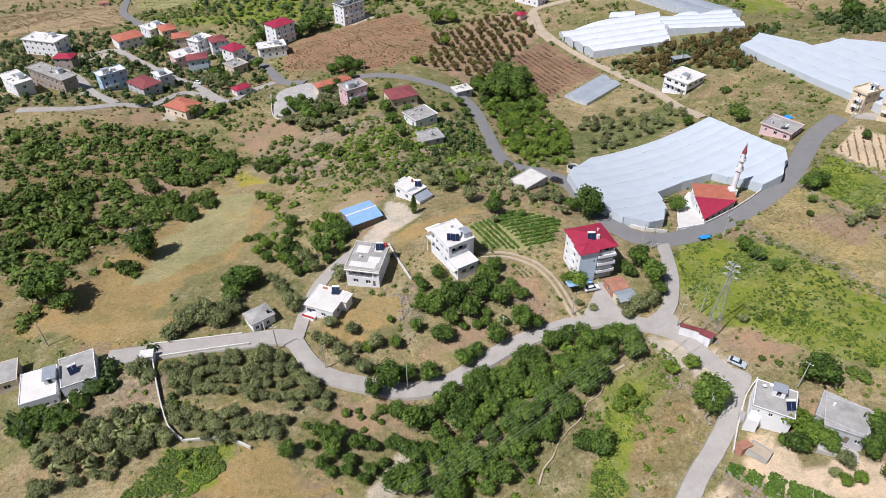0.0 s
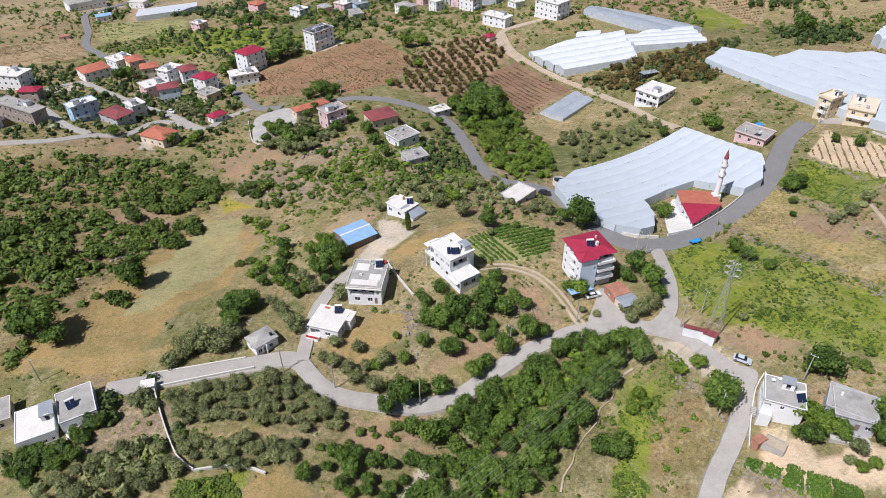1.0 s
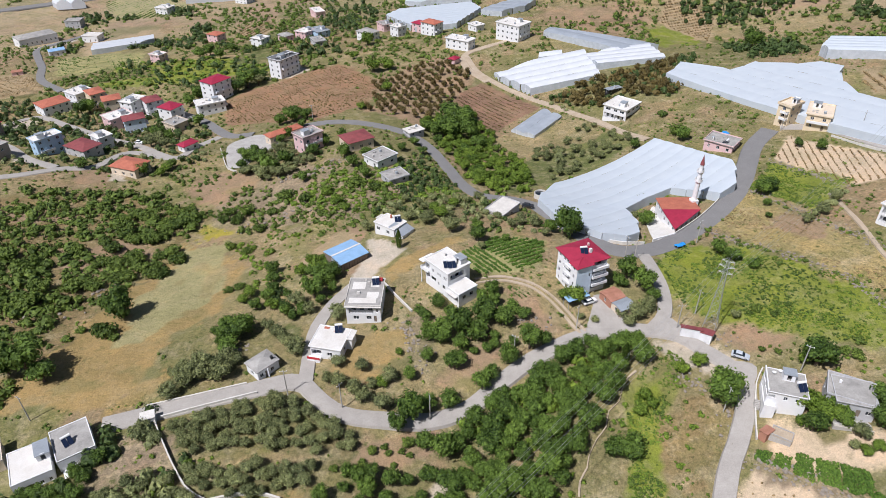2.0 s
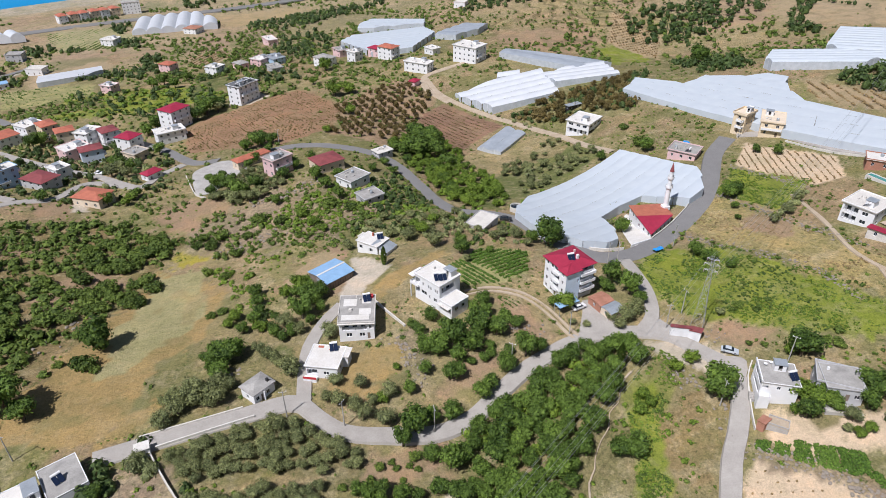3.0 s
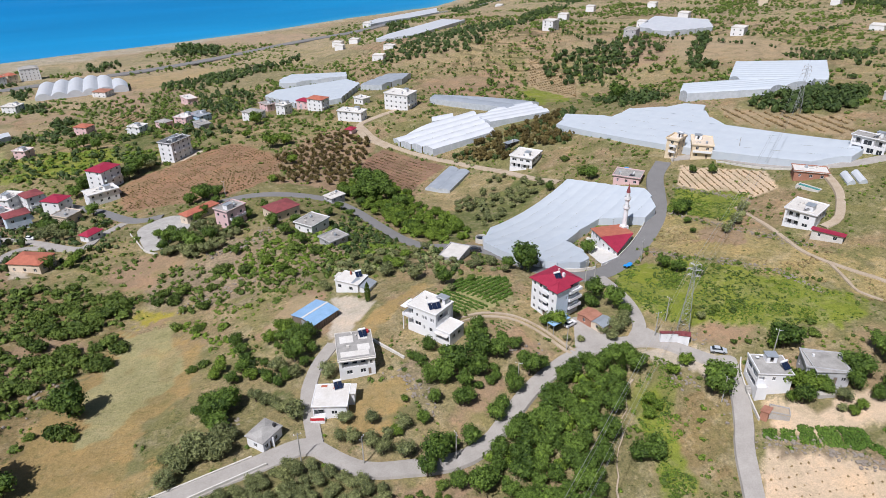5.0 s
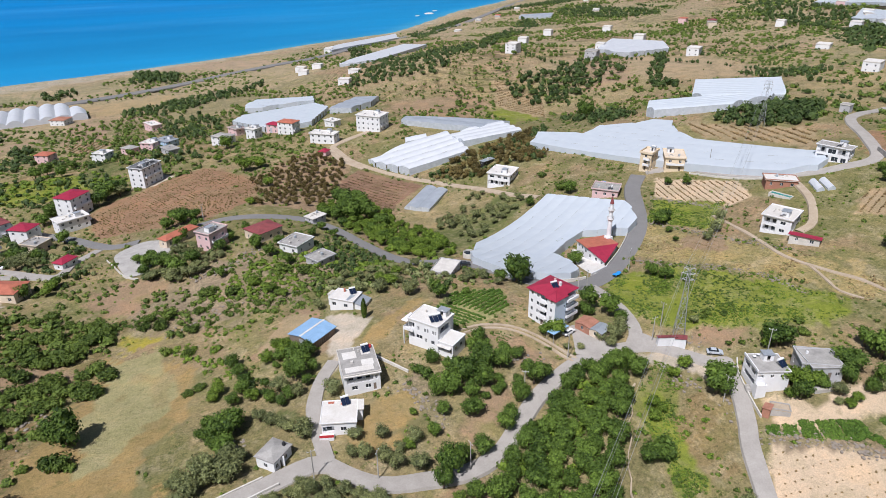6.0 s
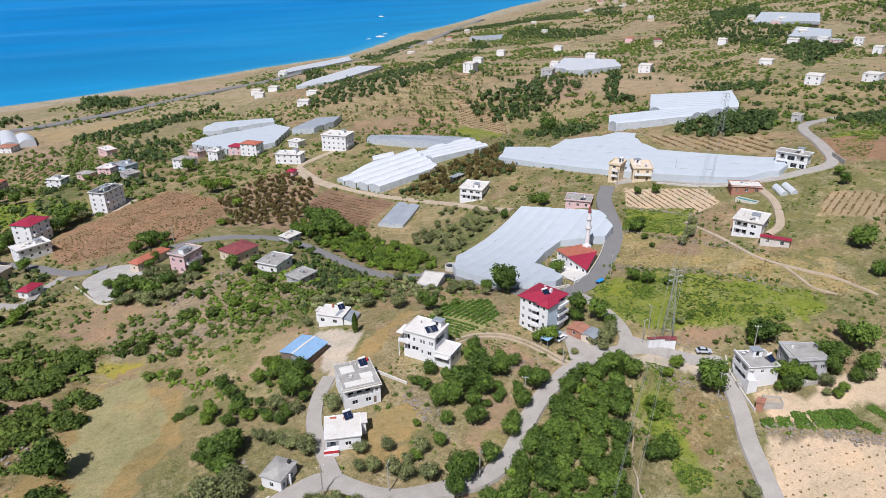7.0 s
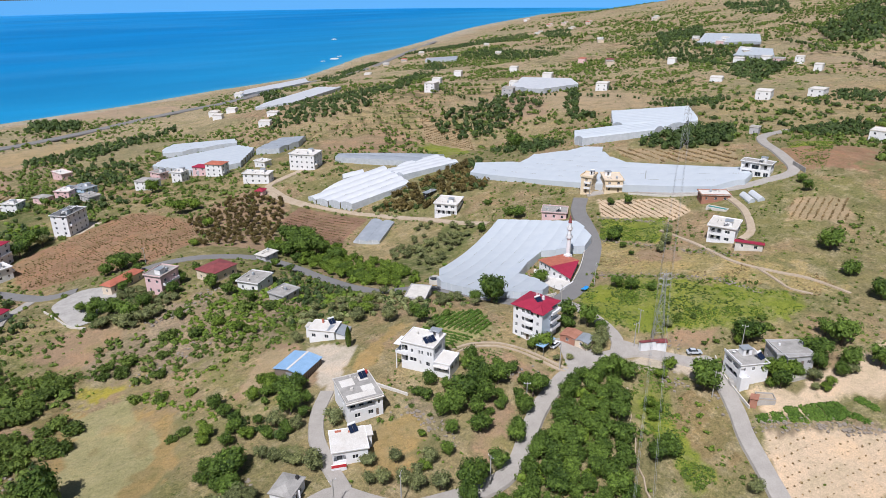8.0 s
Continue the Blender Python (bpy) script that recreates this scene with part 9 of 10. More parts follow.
def tuft_template(seed, leaves, flat, lumps=3, size=1.0):
    """One small plant as arrays: corner places and quads."""
    rnd = random.Random(seed)
    bm = bmesh.new()
    for k in range(lumps):
        ret = bmesh.ops.create_icosphere(bm, subdivisions=1, radius=0.55 if lumps > 1 else 0.75)
        o = Vector((rnd.uniform(-0.35, 0.35), rnd.uniform(-0.35, 0.35), 0.35 * flat + rnd.uniform(0, 0.2)))
        for v in ret["verts"]:
            v.co = Vector((v.co.x, v.co.y, v.co.z * flat)) * rnd.uniform(0.75, 1.2) + o
    for _ in range(leaves):
        n = Vector((rnd.gauss(0, 1), rnd.gauss(0, 1), abs(rnd.gauss(0.3, 0.8)))).normalized()
        p = Vector((n.x * 0.9, n.y * 0.9, n.z * flat + 0.3 * flat)) * rnd.uniform(0.75, 1.1)
        n = (n + Vector((rnd.uniform(-1, 1), rnd.uniform(-1, 1), rnd.uniform(0, 1))) * 0.6).normalized()
        t = n.orthogonal().normalized()
        t.rotate(Matrix.Rotation(rnd.uniform(0, math.tau), 3, n))
        b = n.cross(t)
        s = rnd.uniform(0.16, 0.34) * size
        bm.faces.new([bm.verts.new(q) for q in (p - t * s, p - b * s * 0.6, p + t * s, p + b * s * 0.6)])
    bm.verts.index_update()
    co = np.array([v.co[:] for v in bm.verts])
    tri = [[v.index for v in f.verts] for f in bm.faces]
    bm.free()
    return co, [f for f in tri if len(f) == 3], [f for f in tri if len(f) == 4]


def mass(name, label, spots, material, flat=0.7, leaves=34, seed=1, category="scrub", lift=0.0):
    """Many small plants joined into one sheet of growth."""
    if not spots:
        return
    rich = [tuft_template(seed + i, leaves, flat) for i in range(5)]
    plain = [tuft_template(seed + i, min(leaves, 13), flat, 2, 1.25) for i in range(5)]
    scant = [tuft_template(seed + i, min(leaves, 6), flat, 1, 1.6) for i in range(5)]
    rnd = np.random.RandomState(seed)
    xs, ys = np.array([s[0] for s in spots]), np.array([s[1] for s in spots])
    zs = land(xs, ys) + lift
    cos, faces, base = [], [], 0
    for k, (x, y, r) in enumerate(spots):
        share = r / math.hypot(x + 30, y - 5, 110)
        co, tri, quad = (rich if share > 0.0085 else plain if share > 0.0042 else scant)[k % 5]
        a = rnd.uniform(0, math.tau)
        c, s = math.cos(a), math.sin(a)
        p = np.column_stack([co[:, 0] * c - co[:, 1] * s, co[:, 0] * s + co[:, 1] * c, co[:, 2] * rnd.uniform(0.8, 1.25)]) * r
        cos.append(p + (x, y, zs[k] - 0.05))
        faces += (np.array(tri) + base).tolist() + ((np.array(quad) + base).tolist() if quad else [])
        base += len(co)
    me = bpy.data.meshes.new(name)
    me.from_pydata(np.concatenate(cos).tolist(), [], faces)
    me.materials.append(material)
    tagged(new(name, me), label, category, kind="stuff")


for kind, name, label, mat, flat in (("bush", "maquis", "dark green maquis scrub covering the hillsides", M_LEAF_SCRUB, 0.75), ("green_bush", "undergrowth", "bright green undergrowth and brambles", M_LEAF_BRIGHT, 0.6), ("dark", "far_wood", "dark green trees on the far slopes", M_LEAF_FAR, 1.1), ("olive", "far_olives", "grey-green olive trees farther off", M_LEAF_OLIVE, 1.0), ("bright", "far_thicket", "bright green thicket", M_LEAF_BRIGHT, 1.0), ("brown", "far_orchard", "bronze-leaved orchard trees farther off", M_LEAF_BROWN, 1.0)):
    mass(name, label, [(x, y, r) for k, x, y, r in LATER if k == kind], mat, flat, 30, seed=len(name))


def rows_of(name, label, poly, along, row_gap, plant_gap, size, material, flat=0.8, seed=1, leaves=10, wob=0.15, miss=0.05):
    """A field: rows of small plants in an outline."""
    rnd = random.Random(seed)
    u = Vector(along).normalized()
    v = Vector((-u.y, u.x))
    mid = sum((Vector(p) for p in poly), Vector((0, 0))) / len(poly)
    reach = max((Vector(p) - mid).length for p in poly)
    spots = []
    for j in range(-int(reach / row_gap) - 1, int(reach / row_gap) + 2):
        for i in range(-int(reach / plant_gap) - 1, int(reach / plant_gap) + 2):
            p = mid + u * plant_gap * (i + rnd.uniform(-wob, wob)) + v * (row_gap * j + rnd.uniform(-wob, wob) * 0.6)
            spots.append((p.x, p.y, size * rnd.uniform(0.7, 1.25)))
    xy = np.array(spots)
    ok = inside(poly, xy[:, 0], xy[:, 1]) & open_ground(xy[:, 0], xy[:, 1])
    spots = [s for s, k in zip(spots, ok) if k and rnd.random() > miss and free(s[0], s[1], 0.3)]
    mass(name, label, spots, material, flat, leaves, seed, "crop")


def tufts_in(name, label, polys, count, lo, hi, material, seed):
    """Tall weeds in drifts over grassland."""
    rs = np.random.RandomState(seed)
    spots = []
    for poly in polys:
        xs, ys = [p[0] for p in poly], [p[1] for p in poly]
        x, y = rs.uniform(min(xs), max(xs), count), rs.uniform(min(ys), max(ys), count)
        drift = rough(x, y, 7.0, seed) * 0.65 + rough(x, y, 2.5, seed + 1) * 0.35
        ok = inside(poly, x, y) & open_ground(x, y) & (drift > 0.47)
        spots += [(a, b, rs.uniform(lo, hi)) for a, b in zip(x[ok].tolist(), y[ok].tolist()) if free(a, b, 0.4)]
    mass(name, label, spots, material, 0.45, 7, seed, "weeds")


MEADOWS = [poly for kind, poly, _ in ZONES if kind == "lush" and max(p[1] for p in poly) < 210]
tufts_in("tall_weeds", "dark green weeds in drifts over the lush meadows", MEADOWS, 1500, 0.25, 0.65, M_LEAF_SCRUB, 61)
tufts_in("fresh_weeds", "yellow-green weeds in drifts over the lush meadows", MEADOWS, 3600, 0.2, 0.5, M_LEAF_BRIGHT, 62)
tufts_in("dry_grass_tufts", "straw-coloured grass tufts on the slope beside the road", [poly for kind, poly, _ in ZONES if kind == "slope"], 3200, 0.2, 0.5, M_DRYCROP, 63)
F = [(8.1, 160.0), (14.6, 162.9), (23.1, 148.3), (12.4, 148.3)]
rows_of("vine_rows", "rows of green vines in a small field", F, Vector(F[2]) - Vector(F[1]), 1.55, 0.5, 0.62, M_CROP, seed=3, wob=0.1)
F = [(15.3, 163.6), (21.4, 168.1), (36.1, 164.4), (32.8, 152.7), (24.0, 149.4)]
rows_of("vine_rows", "rows of green vines in a small field", F, Vector(F[3]) - Vector(F[4]), 1.75, 0.5, 0.7, M_CROP, seed=4, wob=0.1)
F = [(17.8, 142.9), (22.4, 140.7), (25.3, 136.8), (22.0, 136.4)]
rows_of("vegetable_rows", "short rows of vegetables", F, Vector(F[2]) - Vector(F[1]), 1.3, 0.6, 0.4, M_CROP, seed=5)
for k, F in enumerate(([(61.9, 80.6), (64.5, 78.9), (62.4, 76.5), (60.2, 78.6)], [(65.0, 78.6), (67.5, 76.3), (65.6, 73.6), (62.9, 76.2)], [(69.4, 77.4), (71.5, 75.3), (68.9, 70.4), (65.9, 73.5)], [(71.9, 75.0), (75.3, 72.8), (72.3, 67.1), (69.3, 70.0)], [(75.7, 72.5), (79.6, 69.3), (78.2, 65.1), (74.4, 65.0), (72.7, 66.8)], [(76.6, 65.2), (79.0, 63.8), (78.3, 59.9), (76.8, 60.4)], [(82.9, 67.0), (85.6, 66.4), (84.4, 61.3), (82.5, 60.4)])):
    rows_of("vegetable_rows", "green vegetable bed with narrow rows", F, Vector(F[2]) - Vector(F[1]), 0.62, 0.34, 0.52, M_CROP, seed=10 + k, leaves=7, wob=0.08)
F = [(58.0, 74.8), (74.0, 57.2), (85.5, 50.0), (64.8, 41.9), (43.9, 60.0)]
rows_of("dry_seedlings", "rows of dry seedlings in a sandy field", F, (1, -0.35), 2.6, 1.9, 0.3, M_DRYCROP, seed=20, leaves=8)
F = [(156.4, 220.6), (173.2, 190.9), (162.8, 174.8), (149.7, 175.5), (141.2, 205.0)]
rows_of("dry_stubble", "rows of dry stalks on the terrace", F, (0.4, 1), 2.5, 0.95, 0.45, M_DRYCROP, seed=21)
F = [(-90.9, 369.4), (-75.1, 379.0), (-24.6, 404.3), (0.8, 358.6), (-14.6, 322.7), (-40.7, 307.9), (-84.3, 331.2)]
rows_of("young_vines", "small brown plants dotted over a ploughed field", F, (1, 0.35), 2.6, 1.3, 0.55, M_LEAF_BROWN, 0.55, seed=22, leaves=6, wob=0.3, miss=0.3)
F = [(38.5, 340.4), (55.1, 358.3), (78.0, 322.9), (63.5, 313.9), (48.8, 297.2), (43.8, 316.3)]
rows_of("young_vines", "rows of small brown plants in a reddish ploughed field", F, Vector(F[2]) - Vector(F[1]), 3.2, 1.1, 0.55, M_LEAF_BROWN, 0.5, seed=34, leaves=6, wob=0.15, miss=0.15)
F = [(-261.7, 748.1), (-197.7, 763.6), (-168.8, 704.6), (-168.9, 656.2), (-228.9, 655.3)]
rows_of("vine_rows", "rows of green vines on the coastal plain", F, (0.25, 1), 5.0, 1.8, 1.0, M_CROP, 0.7, seed=31, leaves=8)
F = [(-227.8, 508.9), (-209.0, 513.7), (-168.5, 502.9), (-158.4, 466.2), (-179.0, 459.5), (-210.2, 457.1)]
rows_of("vine_rows", "rows of half-dry vines on the coastal plain", F, (1, -0.2), 4.2, 1.6, 0.75, M_CROP, 0.7, seed=32, leaves=8, miss=0.25)
F = [(-107.5, 577.4), (-80.7, 595.2), (-73.3, 558.2), (-81.9, 539.5), (-97.3, 518.6)]
rows_of("dry_stubble", "rows of dry stalks on the coastal plain", F, (0.3, 1), 4.5, 1.8, 0.8, M_DRYCROP, 0.7, seed=33, leaves=8)
F = [(-306.6, 452.7), (-236.0, 472.5), (-206.9, 422.6), (-236.6, 413.2), (-282.3, 410.0)]
rows_of("dry_stubble", "rows of dry stalks in a stubble field", F, (1, 0.2), 3.4, 1.6, 0.7, M_DRYCROP, seed=23)
F = [(190.2, 145.0), (203.1, 126.6), (184.5, 118.2), (173.0, 136.6)]
rows_of("dry_stubble", "rows of dry stalks on the slope", F, (1, 0.3), 2.6, 1.5, 0.6, M_DRYCROP, seed=24)
F = [(220.1, 268.9), (235.3, 200.9), (219.2, 187.9), (208.0, 246.9)]
rows_of("dry_stubble", "rows of dry stalks behind the greenhouse", F, (0.3, 1), 4.0, 1.8, 0.9, M_DRYCROP, seed=25)
F = [(232.5, 499.2), (241.5, 440.1), (214.2, 394.3), (200.4, 442.4)]
rows_of("dry_stubble", "terraced rows of dry plants", F, (1, 0.2), 4.5, 2.2, 0.9, M_DRYCROP, seed=26)
F = [(36.7, 340.0), (56.0, 360.0), (80.4, 322.0), (63.9, 312.0), (48.0, 294.5), (41.8, 316.3)]
rows_of("furrow_clods", "furrows of red-brown clods in a ploughed field", F, (1, -0.75), 2.2, 0.8, 0.45, M_CLOD, 0.35, seed=27, leaves=0)


# ---- mosque, pylons, poles, cars, walls ----
def mosque():
    """A low prayer hall under one tiled and one sheet-metal slope that meet in a ridge."""
    A, B, R2, R1, C = (84.2, 186.3, -0.2), (97.0, 185.2, -0.6), (95.2, 175.2, 0.6), (82.6, 177.6, 0.5), (82.7, 167.2, -1.0)
    mid = Vector((88.5, 177.5))
    base = gz(mid.x, mid.y)
    top = thing("mosque", pose(mid.x, mid.y, base), "small white mosque with orange and crimson roof", "mosque")
    loc = lambda p, f=1.0, z=None: ((p[0] - mid.x) * f, (p[1] - mid.y) * f, p[2] - base if z is None else z)
    ring = [C, R2, B, A, R1]
    bm = bmesh.new()
    walls = []
    for a, b in zip(ring, ring[1:] + ring[:1]):
        pa, pb = loc(a, 0.95), loc(b, 0.95)
        L = math.hypot(pb[0] - pa[0], pb[1] - pa[1])
        n = max(2, int(L / 2.6))
        low = min(pa[2], pb[2])
        holes = [(L * (i + 0.5) / n - 0.6, L * (i + 0.5) / n + 0.6, low - 1.75, low - 0.45) for i in range(n)]
        facade(bm, pa, pb, -2.0, low - 0.1, holes)
        walls += [(pa, pb, h) for h in holes]
        f = [bm.verts.new(q) for q in ((pa[0], pa[1], low - 0.1), (pb[0], pb[1], low - 0.1), (pb[0], pb[1], max(pb[2] - 0.05, low - 0.09)), (pa[0], pa[1], max(pa[2] - 0.05, low - 0.09)))]
        bm.faces.new(f)
    part("wall", bm, M_WHITE, top)
    for a, b, h in walls:
        window_part(top, a, b, h, M_WHITE)
    for face, mat, label in (((A, R1, R2, B), M_ORANGE, "orange tiled roof slope"), ((R1, C, R2), M_CRIMSON, "crimson sheet roof slope")):
        bm = bmesh.new()
        bm.faces.new([bm.verts.new(loc(p, 1.03)) for p in face])
        ret = bmesh.ops.extrude_face_region(bm, geom=bm.faces[:])
        for v in ret["geom"]:
            if isinstance(v, bmesh.types.BMVert):
                v.co.z += 0.15
        bmesh.ops.recalc_face_normals(bm, faces=bm.faces)
        part("roof", bm, mat, top, label)
    # minaret, its foot beside the hall
    mx, my = 96.3, 182.1
    tower = thing("minaret", pose(mx, my, gz(mx, my)), "slender white minaret with two balconies and dark red cone", "minaret")
    bm = bmesh.new()
    box(bm, -1.25, -1.25, -1.5, 1.25, 1.25, 3.6, 0.05)
    part("plinth", bm, M_WHITE, tower)
    bm = bmesh.new()
    lathe(bm, [(1.1, 3.6), (0.86, 4.6), (0.84, 10.9), (0.9, 11.0), (0.76, 11.6), (0.72, 14.4), (0.66, 15.2), (0.62, 17.2)], 14)
    part("shaft", bm, M_WHITE, tower)
    for zb, r in ((10.9, 1.35), (14.5, 1.2)):
        bm = bmesh.new()
        lathe(bm, [(0.8, zb - 0.7), (r, zb), (r, zb + 0.12)], 14)
        gal = part("balcony", bm, M_WHITE, tower)
        bm = bmesh.new()
        lathe(bm, [(r - 0.02, zb + 0.12), (r - 0.02, zb + 0.95), (r - 0.12, zb + 0.95), (r - 0.12, zb + 0.13)], 14)
        part("balustrade", bm, M_WHITE, gal)
    bm = bmesh.new()
    lathe(bm, [(0.78, 17.2), (0.72, 17.5), (0.05, 20.6), (0.03, 21.2)], 14)
    part("cone", bm, M_MAROON, tower, "dark red lead cone")


mosque()


def pylon(x, y, height, turn, label, spread=1.7):
    top = thing("pylon", pose(x, y, gz(x, y), 0, 0, turn), label, "pylon", "pylons of the power line")
    levels = [(0.0, spread), (0.16, spread * 0.82), (0.31, spread * 0.66), (0.45, spread * 0.52), (0.58, spread * 0.4), (0.7, spread * 0.31), (0.8, 0.42), (0.88, 0.38), (0.95, 0.34)]
    cornersign = [(-1, -1), (1, -1), (1, 1), (-1, 1)]
    for sx_, sy_ in cornersign:
        bm = bmesh.new()
        for (f0, r0), (f1, r1) in zip(levels, levels[1:]):
            rod(bm, (sx_ * r0, sy_ * r0, f0 * height - (0.4 if f0 == 0 else 0)), (sx_ * r1, sy_ * r1, f1 * height), 0.065, 0.055, 4)
        part("leg", bm, M_STEEL, top)
    for k in range(4):
        a, b = cornersign[k], cornersign[(k + 1) % 4]
        bm = bmesh.new()
        for (f0, r0), (f1, r1) in zip(levels, levels[1:]):
            rod(bm, (a[0] * r0, a[1] * r0, f0 * height), (b[0] * r1, b[1] * r1, f1 * height), 0.03, sides=4)
            rod(bm, (b[0] * r0, b[1] * r0, f0 * height), (a[0] * r1, a[1] * r1, f1 * height), 0.03, sides=4)
            rod(bm, (a[0] * r1, a[1] * r1, f1 * height), (b[0] * r1, b[1] * r1, f1 * height), 0.03, sides=4)
        part("bracing", bm, M_STEEL, top)
    tips = []
    for f, reach in ((0.8, 1.7), (0.88, 1.9), (0.95, 1.5)):
        for s in (-1, 1):
            bm = bmesh.new()
            z = f * height
            rod(bm, (s * 0.35, -0.35, z), (s * reach, 0, z + 0.25), 0.06, sides=4)
            rod(bm, (s * 0.35, 0.35, z), (s * reach, 0, z + 0.25), 0.06, sides=4)
            rod(bm, (s * 0.35, 0, z + 0.8), (s * reach, 0, z + 0.25), 0.05, sides=4)
            arm = part("cross_arm", bm, M_STEEL, top)
            bm = bmesh.new()
            lathe(bm, [(0.05, z - 0.7), (0.12, z - 0.5), (0.06, z - 0.3), (0.12, z - 0.1), (0.05, z + 0.2)], 8, (s * reach, 0))
            part("insulator", bm, M_BROWNWALL, arm)
            m = pose(x, y, gz(x, y), 0, 0, turn)
            tips.append(m @ Vector((s * reach, 0, z - 0.7)))
    bm = bmesh.new()
    rod(bm, (0, 0, 0.95 * height), (0, 0, height), 0.06, sides=4)
    part("peak", bm, M_STEEL, top)
    return tips


def wire(a, b, sag, label="thin sagging power line wire"):
    cu = bpy.data.curves.new("power_line", "CURVE")
    cu.dimensions, cu.bevel_depth, cu.bevel_resolution = "3D", 0.02, 0
    sp = cu.splines.new("POLY")
    n = 18
    sp.points.add(n)
    for k in range(n + 1):
        t = k / n
        p = Vector(a).lerp(Vector(b), t)
        sp.points[k].co = (p.x, p.y, p.z - sag * 4 * t * (1 - t), 1)
    cu.materials.append(M_STEEL)
    tmp = bpy.data.objects.new("tmp", cu)
    me = bpy.data.meshes.new_from_object(tmp)
    bpy.data.objects.remove(tmp)
    me.name = "power_line"
    tagged(new("power_line", me), label, "wire", "power line wires")


AWAY = Vector((5.2, 71.2)) - Vector((67.7, 115.8))
FAR_TOWER = Vector((231.6, 228.8))
line_turn = math.degrees(math.atan2(AWAY.y, AWAY.x)) + 90
near_tips = pylon(68.2, 116.6, 23.5, line_turn + 12, "tall galvanised lattice pylon beside the white shed")
far_tips = pylon(FAR_TOWER.x, FAR_TOWER.y, 24, line_turn, "far galvanised lattice pylon among trees")
for a, b in zip(near_tips, far_tips):
    wire(a, b, 7.0)
    e = a + Vector((AWAY.x, AWAY.y, 0)) * 2.2
    wire(a, (e.x, e.y, a.z - 4), 4.0)


def utility_pole():
    top = thing("utility_pole", pose(0, 0, -500), "grey concrete utility pole beside the lane", "utility pole", "utility poles")
    bm = bmesh.new()
    rod(bm, (0, 0, -0.8), (0, 0, 8.2), 0.17, 0.1, 8)
    part("post", bm, M_CONCRETE, top)
    bm = bmesh.new()
    rod(bm, (-0.9, 0, 7.8), (0.9, 0, 7.8), 0.06, sides=4)
    part("cross_arm", bm, M_STEEL, top)
    for s in (-0.8, 0, 0.8):
        bm = bmesh.new()
        lathe(bm, [(0.05, 7.85), (0.09, 7.95), (0.04, 8.1)], 6, (s, 0))
        part("insulator", bm, M_WHITE, top)
    return top


POLE = utility_pole()
for k, (x, y) in enumerate(((34.0, 123.4), (61.4, 150.7), (58.8, 151.8), (60.4, 118.9), (85.4, 157.8), (59.7, 91.6), (82.4, 98.0), (-41.9, 112.7), (-29.0, 106.9), (-8.6, 101.8), (15.1, 116.3), (157.5, 228.4), (182.1, 214.4), (67.5, 123.1), (-102.1, 115.5), (-39.0, 305.7))):
    m = pose(x, y, gz(x, y), 0, 0, 30 + 47 * k)
    if k == 0:
        POLE.matrix_world = m
    else:
        copy_thing(POLE, m)


def car(x, y, turn, paint, label):
    top = thing("car", pose(x, y, gz(x, y) + 0.3, 0, 0, turn), label, "car")
    bm = bmesh.new()
    prof = [(-2.15, 0.3), (-2.2, 0.62), (-2.05, 0.85), (-1.35, 0.92), (-0.7, 1.0), (1.0, 0.98), (1.6, 0.86), (2.1, 0.72), (2.2, 0.45), (2.1, 0.28)]
    l_, r_ = [bm.verts.new((u, -0.85, w)) for u, w in prof], [bm.verts.new((u, 0.85, w)) for u, w in prof]
    for k in range(len(prof)):
        j = (k + 1) % len(prof)
        bm.faces.new((l_[k], l_[j], r_[j], r_[k]))
    bm.faces.new(l_[::-1])
    bm.faces.new(r_)
    bmesh.ops.recalc_face_normals(bm, faces=bm.faces)
    body = part("body", bm, paint, top)
    bm = bmesh.new()
    lo = [(-1.75, 0.78, 0.93), (0.95, 0.78, 0.99)]
    vs = [bm.verts.new(p) for p in ((-1.75, -0.78, 0.92), (0.95, -0.78, 0.98), (0.95, 0.78, 0.98), (-1.75, 0.78, 0.92), (-1.2, -0.64, 1.4), (0.25, -0.64, 1.42), (0.25, 0.64, 1.42), (-1.2, 0.64, 1.4))]
    for q in ((0, 1, 5, 4), (1, 2, 6, 5), (2, 3, 7, 6), (3, 0, 4, 7)):
        bm.faces.new([vs[i] for i in q])
    part("glazing", bm, M_GLASS, body)
    bm = bmesh.new()
    box(bm, -1.22, -0.66, 1.395, 0.27, 0.66, 1.45, 0.02)
    part("roof", bm, paint, body)
    for wx in (-1.35, 1.35):
        for wy in (-0.8, 0.8):
            bm = bmesh.new()
            rod(bm, (wx, wy - 0.1, 0.3), (wx, wy + 0.1, 0.3), 0.31, sides=12)
            wheel = part("wheel", bm, M_TYRE, top)
            bm = bmesh.new()
            rod(bm, (wx, wy - 0.11, 0.3), (wx, wy + 0.11, 0.3), 0.18, sides=10)
            part("rim", bm, M_STEEL, wheel)


car(*(71.1, 105.7), -36, M_CARWHITE, "silver saloon car parked at the roadside")
car(*(40.5, 132.0), 15, M_WHITE, "white hatchback parked by the apartment house")
car(*(39.7, 194.6), -20, M_DARKMETAL, "dark car parked beside the concrete house")
car(*(-123.0, 307.8), -30, M_WHITE, "white car parked in the village street")
car(*(163.6, 239.0), 80, M_WHITE, "white car parked by the beige house")


